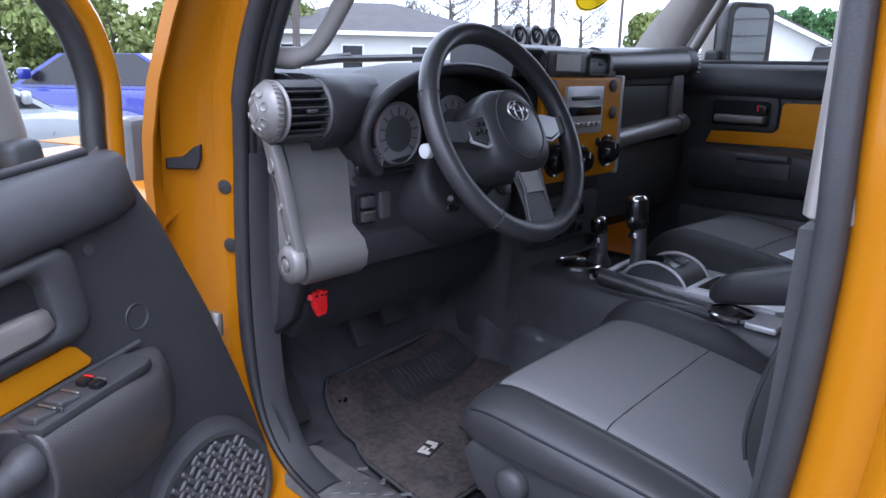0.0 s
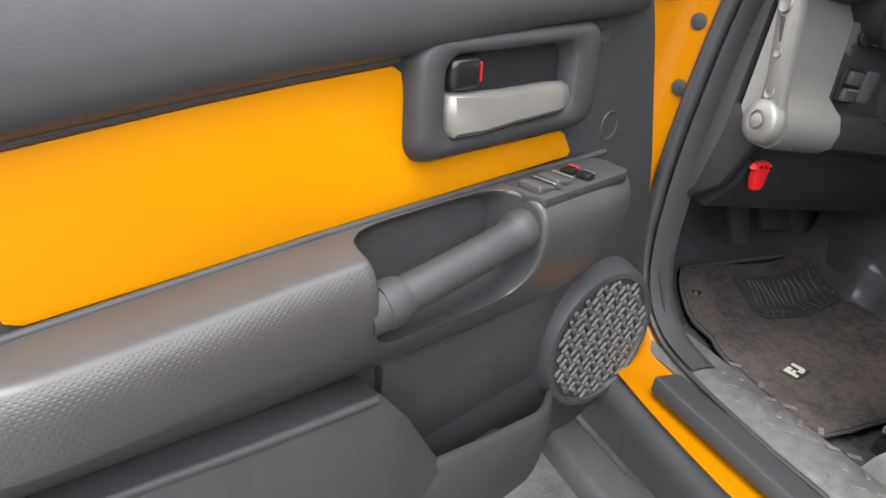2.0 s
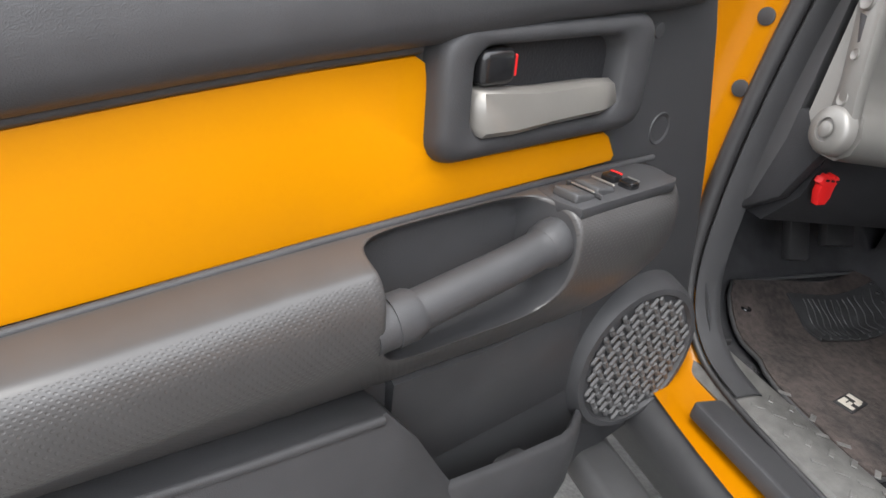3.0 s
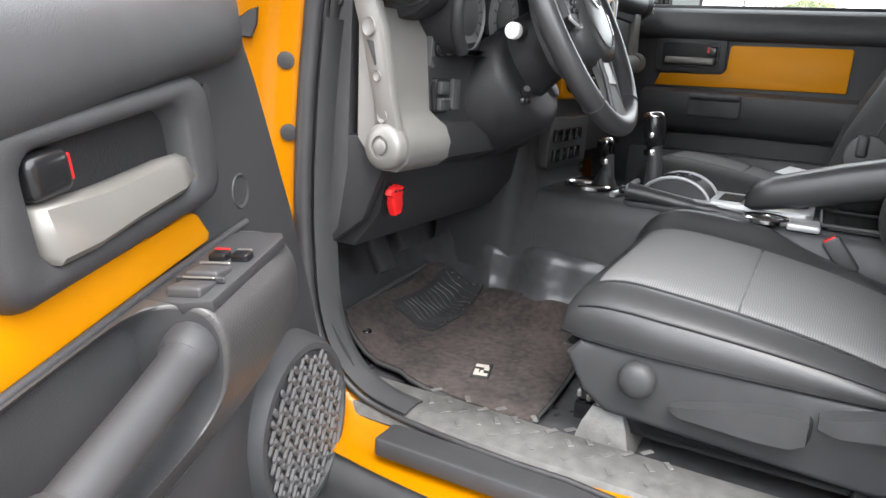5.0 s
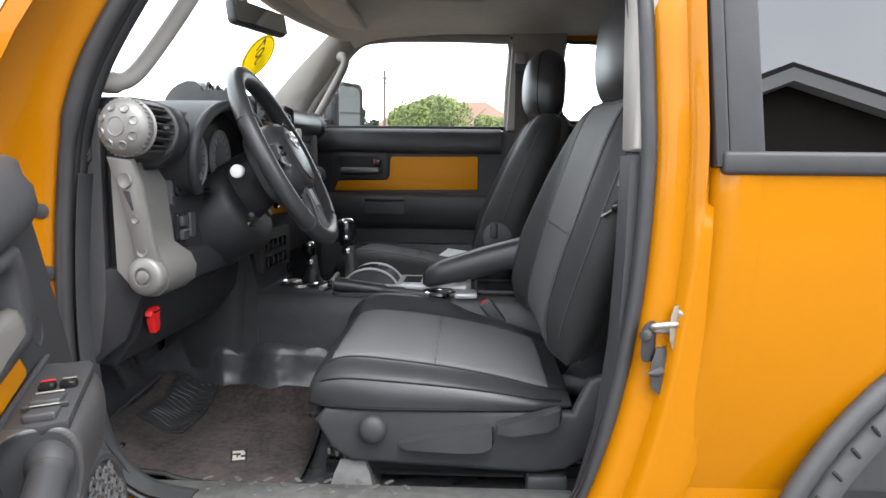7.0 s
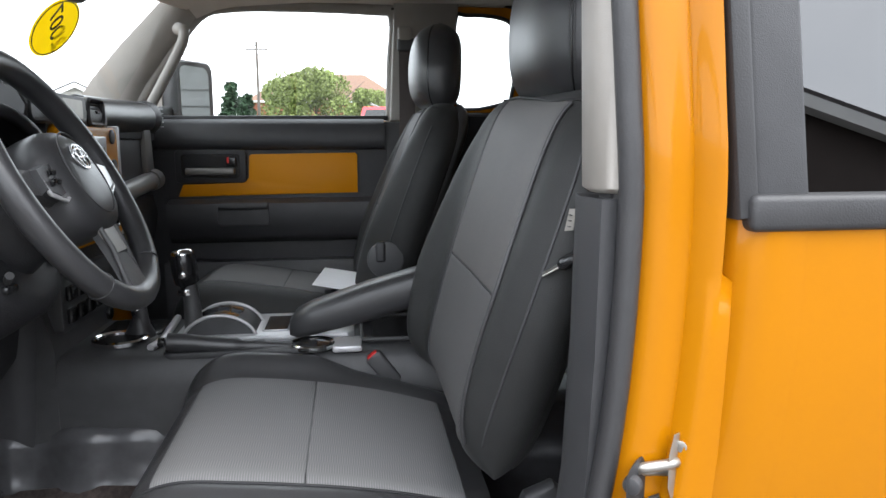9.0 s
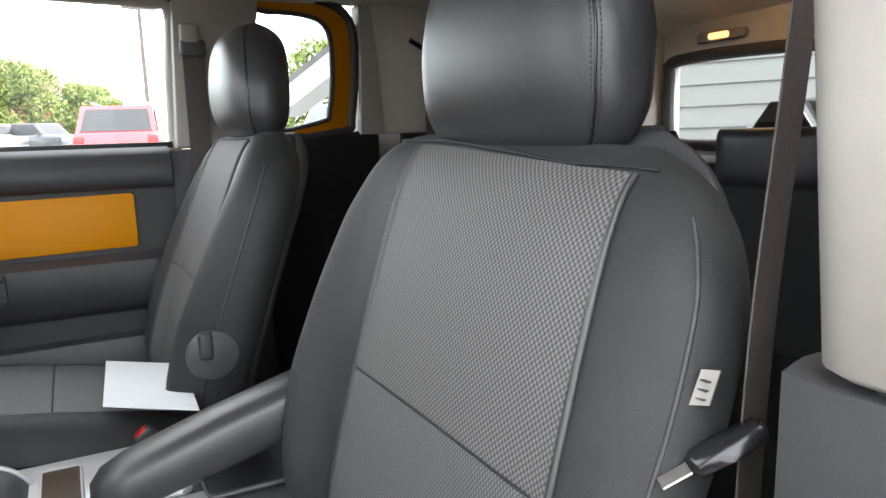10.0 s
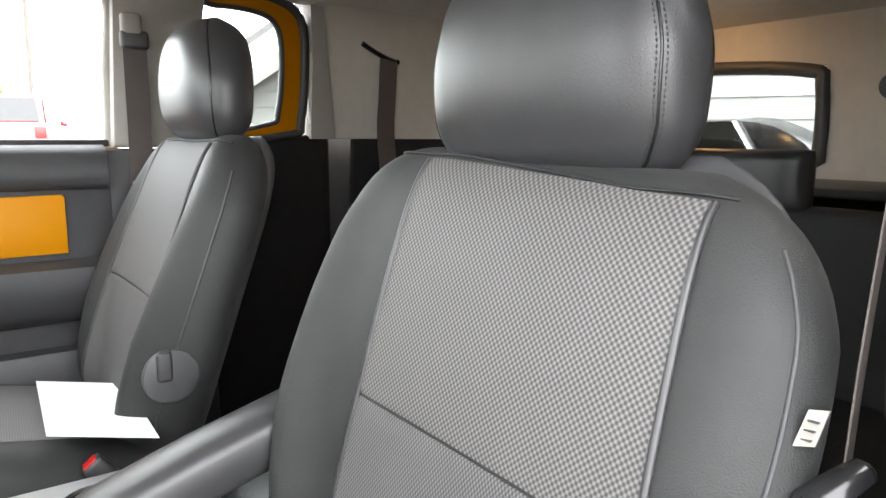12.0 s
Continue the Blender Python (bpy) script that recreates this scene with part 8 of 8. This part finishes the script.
def parked_car(yaw, dist, turn, paint, name, label, kind_="suv", k=1.0):
    """A parked vehicle with body, cabin, windows, lamps and wheels; its nose points to local -y."""
    c = far(yaw, dist)
    m = Matrix.Translation((c.x, c.y, lerp(RISE, dist) if -124 < yaw < -56 else 0)) @ Matrix.Rotation(radians(turn), 4, "Z") @ Matrix.Scale(k, 4)
    v = thing(name, m, label, "car", "parked cars")
    L, W = (2.3, 0.93)
    if kind_ == "pickup":
        prof = [(-2.75, 0.5), (-2.75, 0.95), (-2.65, 1.08), (-1.55, 1.15), (2.75, 1.12), (2.8, 0.5)]
        cab = [(-1.6, 1.13), (-0.95, 1.78), (0.75, 1.82), (0.95, 1.13)]
        wheels = (-1.85, 1.85)
    elif kind_ == "sedan":
        prof = [(-2.3, 0.4), (-2.32, 0.72), (-2.1, 0.86), (-1.0, 0.98), (1.6, 1.0), (2.25, 0.92), (2.3, 0.4)]
        cab = [(-1.05, 0.97), (-0.35, 1.40), (0.75, 1.42), (1.55, 0.99)]
        wheels = (-1.4, 1.4)
    else:
        prof = [(-2.3, 0.42), (-2.32, 0.85), (-2.15, 1.0), (-1.1, 1.08), (2.2, 1.1), (2.3, 0.95), (2.3, 0.42)]
        cab = [(-1.15, 1.07), (-0.45, 1.70), (1.7, 1.74), (2.2, 1.09)]
        wheels = (-1.45, 1.45)
    X = lambda a, y, b_: (y, a, b_)
    part("body", prism(prof, -W, W, to=X, bev=0.07, seg=3), paint, v, smooth=50)
    cabv = [[(sx * (W - 0.06 - 0.14 * (z - 1.0)), y, z) for y, z in cab] for sx in (-1, 1)]
    part("cabin", loft(cabv), paint, v, smooth=30)
    for sx in (-1, 1):
        mid = [((y - 0.3) * 0.86 + 0.3, 1.0 + (z - 1.0) * 0.86 + 0.05) for y, z in cab]
        part("side_window", loft([[(sx * (W - 0.045 - 0.14 * (z - 1.0)) + o, y, z) for y, z in mid] for o in (0, sx * 0.01)]), GLOSS, v)
        for wy in wheels:
            w = part("wheel", disc((sx * (W - 0.2), wy, 0.36), (sx, 0, 0), 0.36, 0.22, 0.05, 24), TYRE, v)
            part("rim", disc((sx * (W + 0.02), wy, 0.36), (sx, 0, 0), 0.22, 0.015, 0.005, 16), STEEL, w)
        part("headlight", box((sx * 0.68, prof[1][0] + 0.02, prof[1][1] - 0.08), (0.36, 0.1, 0.16), 0.03), WHITE, v)
        part("tail_light", box((sx * 0.78, prof[-1][0] - 0.02, 0.92), (0.22, 0.1, 0.26), 0.03), RED, v)
        part("wing_mirror", box((sx * (W + 0.08), cab[0][0] + 0.35, 1.15), (0.16, 0.1, 0.14), 0.03), paint, v)
    (y0, z0), (y1, z1), (y2, z2), (y3, z3) = cab
    for (ya, za), (yb, zb), nm, dd_ in (((y0, z0), (y1, z1), "windscreen", -1), ((y2, z2), (y3, z3), "rear_window", 1)):
        w0, w1 = W - 0.06 - 0.14 * (za - 1) - 0.1, W - 0.06 - 0.14 * (zb - 1) - 0.1
        a0, b0, a1, b1_ = ya + (yb - ya) * 0.12, za + (zb - za) * 0.12, ya + (yb - ya) * 0.9, za + (zb - za) * 0.9
        part(nm, loft([[(-w0, a0 + o, b0), (w0, a0 + o, b0), (w1, a1 + o, b1_), (-w1, a1 + o, b1_)] for o in (0.0, dd_ * 0.02)]), GLOSS, v)
    gy = prof[1][0]
    part("grille", box((0, gy - 0.005, prof[1][1] - 0.18), (0.8, 0.06, 0.28), 0.03), GLOSS if kind_ != "pickup" else STEEL, v)
    part("bumper", box((0, gy - 0.03, 0.5), (1.7, 0.14, 0.18), 0.05, 3), STEEL if kind_ == "pickup" else paint, v)
    part("rear_bumper", box((0, prof[-1][0] + 0.02, 0.52), (1.7, 0.14, 0.18), 0.05, 3), BLACK, v)
    part("number_plate", box((0, prof[-1][0] + 0.03, 0.80), (0.32, 0.02, 0.16), 0.01, 1), WHITE, v)
    if kind_ == "suv":
        for sx in (-1, 1):
            part("roof_bar", tube([(sx * 0.6, -0.2, 1.80), (sx * 0.6, 1.5, 1.83)], 0.025, 6), GLOSS, v)
    return v


P_RED = material("car_red", (0.55, 0.01, 0.02), 0.25, vary=0.03, coat=0.8)
P_WHITE = material("car_white", (0.75, 0.75, 0.76), 0.25, vary=0.03, coat=0.8)
P_BLUE = material("car_blue", (0.02, 0.03, 0.22), 0.25, vary=0.03, coat=0.8)
P_DARK = material("car_dark", (0.05, 0.055, 0.06), 0.25, vary=0.03, coat=0.8)
P_SILV = material("car_silver", (0.40, 0.42, 0.43), 0.3, metal=0.5, vary=0.03, coat=0.8)
parked_car(-94.2, 20.5, 78, P_RED, "parked_suv", "red parked estate car seen from behind", "suv")
parked_car(-85.6, 47, -50, P_WHITE, "parked_pickup", "white parked pickup truck", "pickup")
parked_car(-83.4, 48, -50, P_WHITE, "parked_pickup", "white parked pickup truck", "pickup")
parked_car(-88.4, 46, -45, P_DARK, "parked_pickup", "dark parked pickup truck", "pickup")
parked_car(-79.5, 46, 138, P_SILV, "parked_suv", "silver parked estate car", "suv")
parked_car(-75.5, 42, 138, P_DARK, "parked_suv", "dark grey parked estate car", "suv")
parked_car(-24.5, 10.5, 215, P_BLUE, "parked_sedan", "dark blue parked saloon car", "sedan")
parked_car(-13.5, 8.2, 78, P_SILV, "parked_sedan", "silver parked saloon car", "sedan", 0.86)
parked_car(-110, 18, 95, P_SILV, "parked_suv", "silver parked estate car", "suv")
parked_car(-66, 32, 140, P_WHITE, "parked_sedan", "white parked saloon car", "sedan")

crown(far(-87.6, 66, 4.8), 4.4, 3.2, 14000, LEAF, "bush_tree", "round tree with fresh yellow-green leaves", "tree", 0.125, seed=2)
crown(far(-92.6, 68, 4.0), 3.2, 2.4, 9600, LEAF, "bush_tree", "round tree with fresh yellow-green leaves", "tree", 0.125, seed=3)
crown(far(-73.6, 48, 3.2), 1.7, 2.0, 8400, material("deep_green_leaves", (0.05, 0.14, 0.03), 0.7, vary=0.4, scale=3), "green_tree", "small dense green tree", "tree", 0.125, seed=4)
crown(far(-24, 30, 1.9), 4.5, 2.0, 13200, LEAF, "hedge_tree", "bushy green hedge tree", "tree", 0.125, seed=5)
crown(far(-33.5, 36, 2.2), 3.0, 2.2, 9600, LEAF, "hedge_tree", "bushy green hedge tree", "tree", 0.125, seed=6)
crown(far(-16, 34, 2.2), 5.0, 2.2, 13200, LEAF, "hedge_tree", "bushy green hedge tree", "tree", 0.125, seed=7)
crown(far(-110, 40, 3.4), 3.5, 3.0, 10800, LEAF, "bush_tree", "round tree with fresh yellow-green leaves", "tree", 0.125, seed=8)
crown(far(-63.5, 50, 2.6), 2.4, 2.2, 7200, LEAF, "bush_tree", "round tree with fresh yellow-green leaves", "tree", 0.125, seed=9)
for i, (yw, ds, hh) in enumerate(((-35, 58, 5.2), (-44, 72, 6.5), (-48, 64, 7.0), (-51.5, 60, 8.0), (-54, 66, 7.0), (-58, 70, 6.0), (-39, 75, 6.0), (-47, 85, 7.0))):
    crown(far(yw, ds, hh), 4.2, 3.2, 0, LEAF, "bare_tree", "bare grey tree just before leafing", "tree", bare=True, seed=20 + i)
for yw, ds, hh, sd in ((-81.2, 48, 5.2, 1), (-82.3, 50, 4.6, 2)):
    conifer(yw, ds, hh, sd)
for i, (yw, ds, hh) in enumerate(((-36.5, 26, 9), (-56.0, 40, 9), (-83.2, 60, 9.5), (-95.8, 45, 9.5), (-61, 55, 9))):
    c = far(yw, ds)
    pl = thing("utility_pole", tuple(c), "grey wooden utility pole", "pole", "utility poles")
    part("shaft", tube([(c.x, c.y, 0), (c.x, c.y, hh)], [0.14, 0.10], 8), BARK, pl)
    part("crossarm", box((c.x, c.y, hh - 0.6), (0.12, 1.8, 0.12), 0.01), BARK, pl)
wires = thing("overhead_wires", tuple(far(-83.2, 60, 9)), "thin black overhead wires between poles", "wires")
for dz in (0, 0.5, 1.1):
    a, b_ = far(-66, 70, 8.4 - dz), far(-97, 42, 9.0 - dz)
    part("wire", tube([a.lerp(b_, t / 12) - Vector((0, 0, 0.6 * math.sin(math.pi * t / 12))) for t in range(13)], 0.03, 4), BLACK, wires)
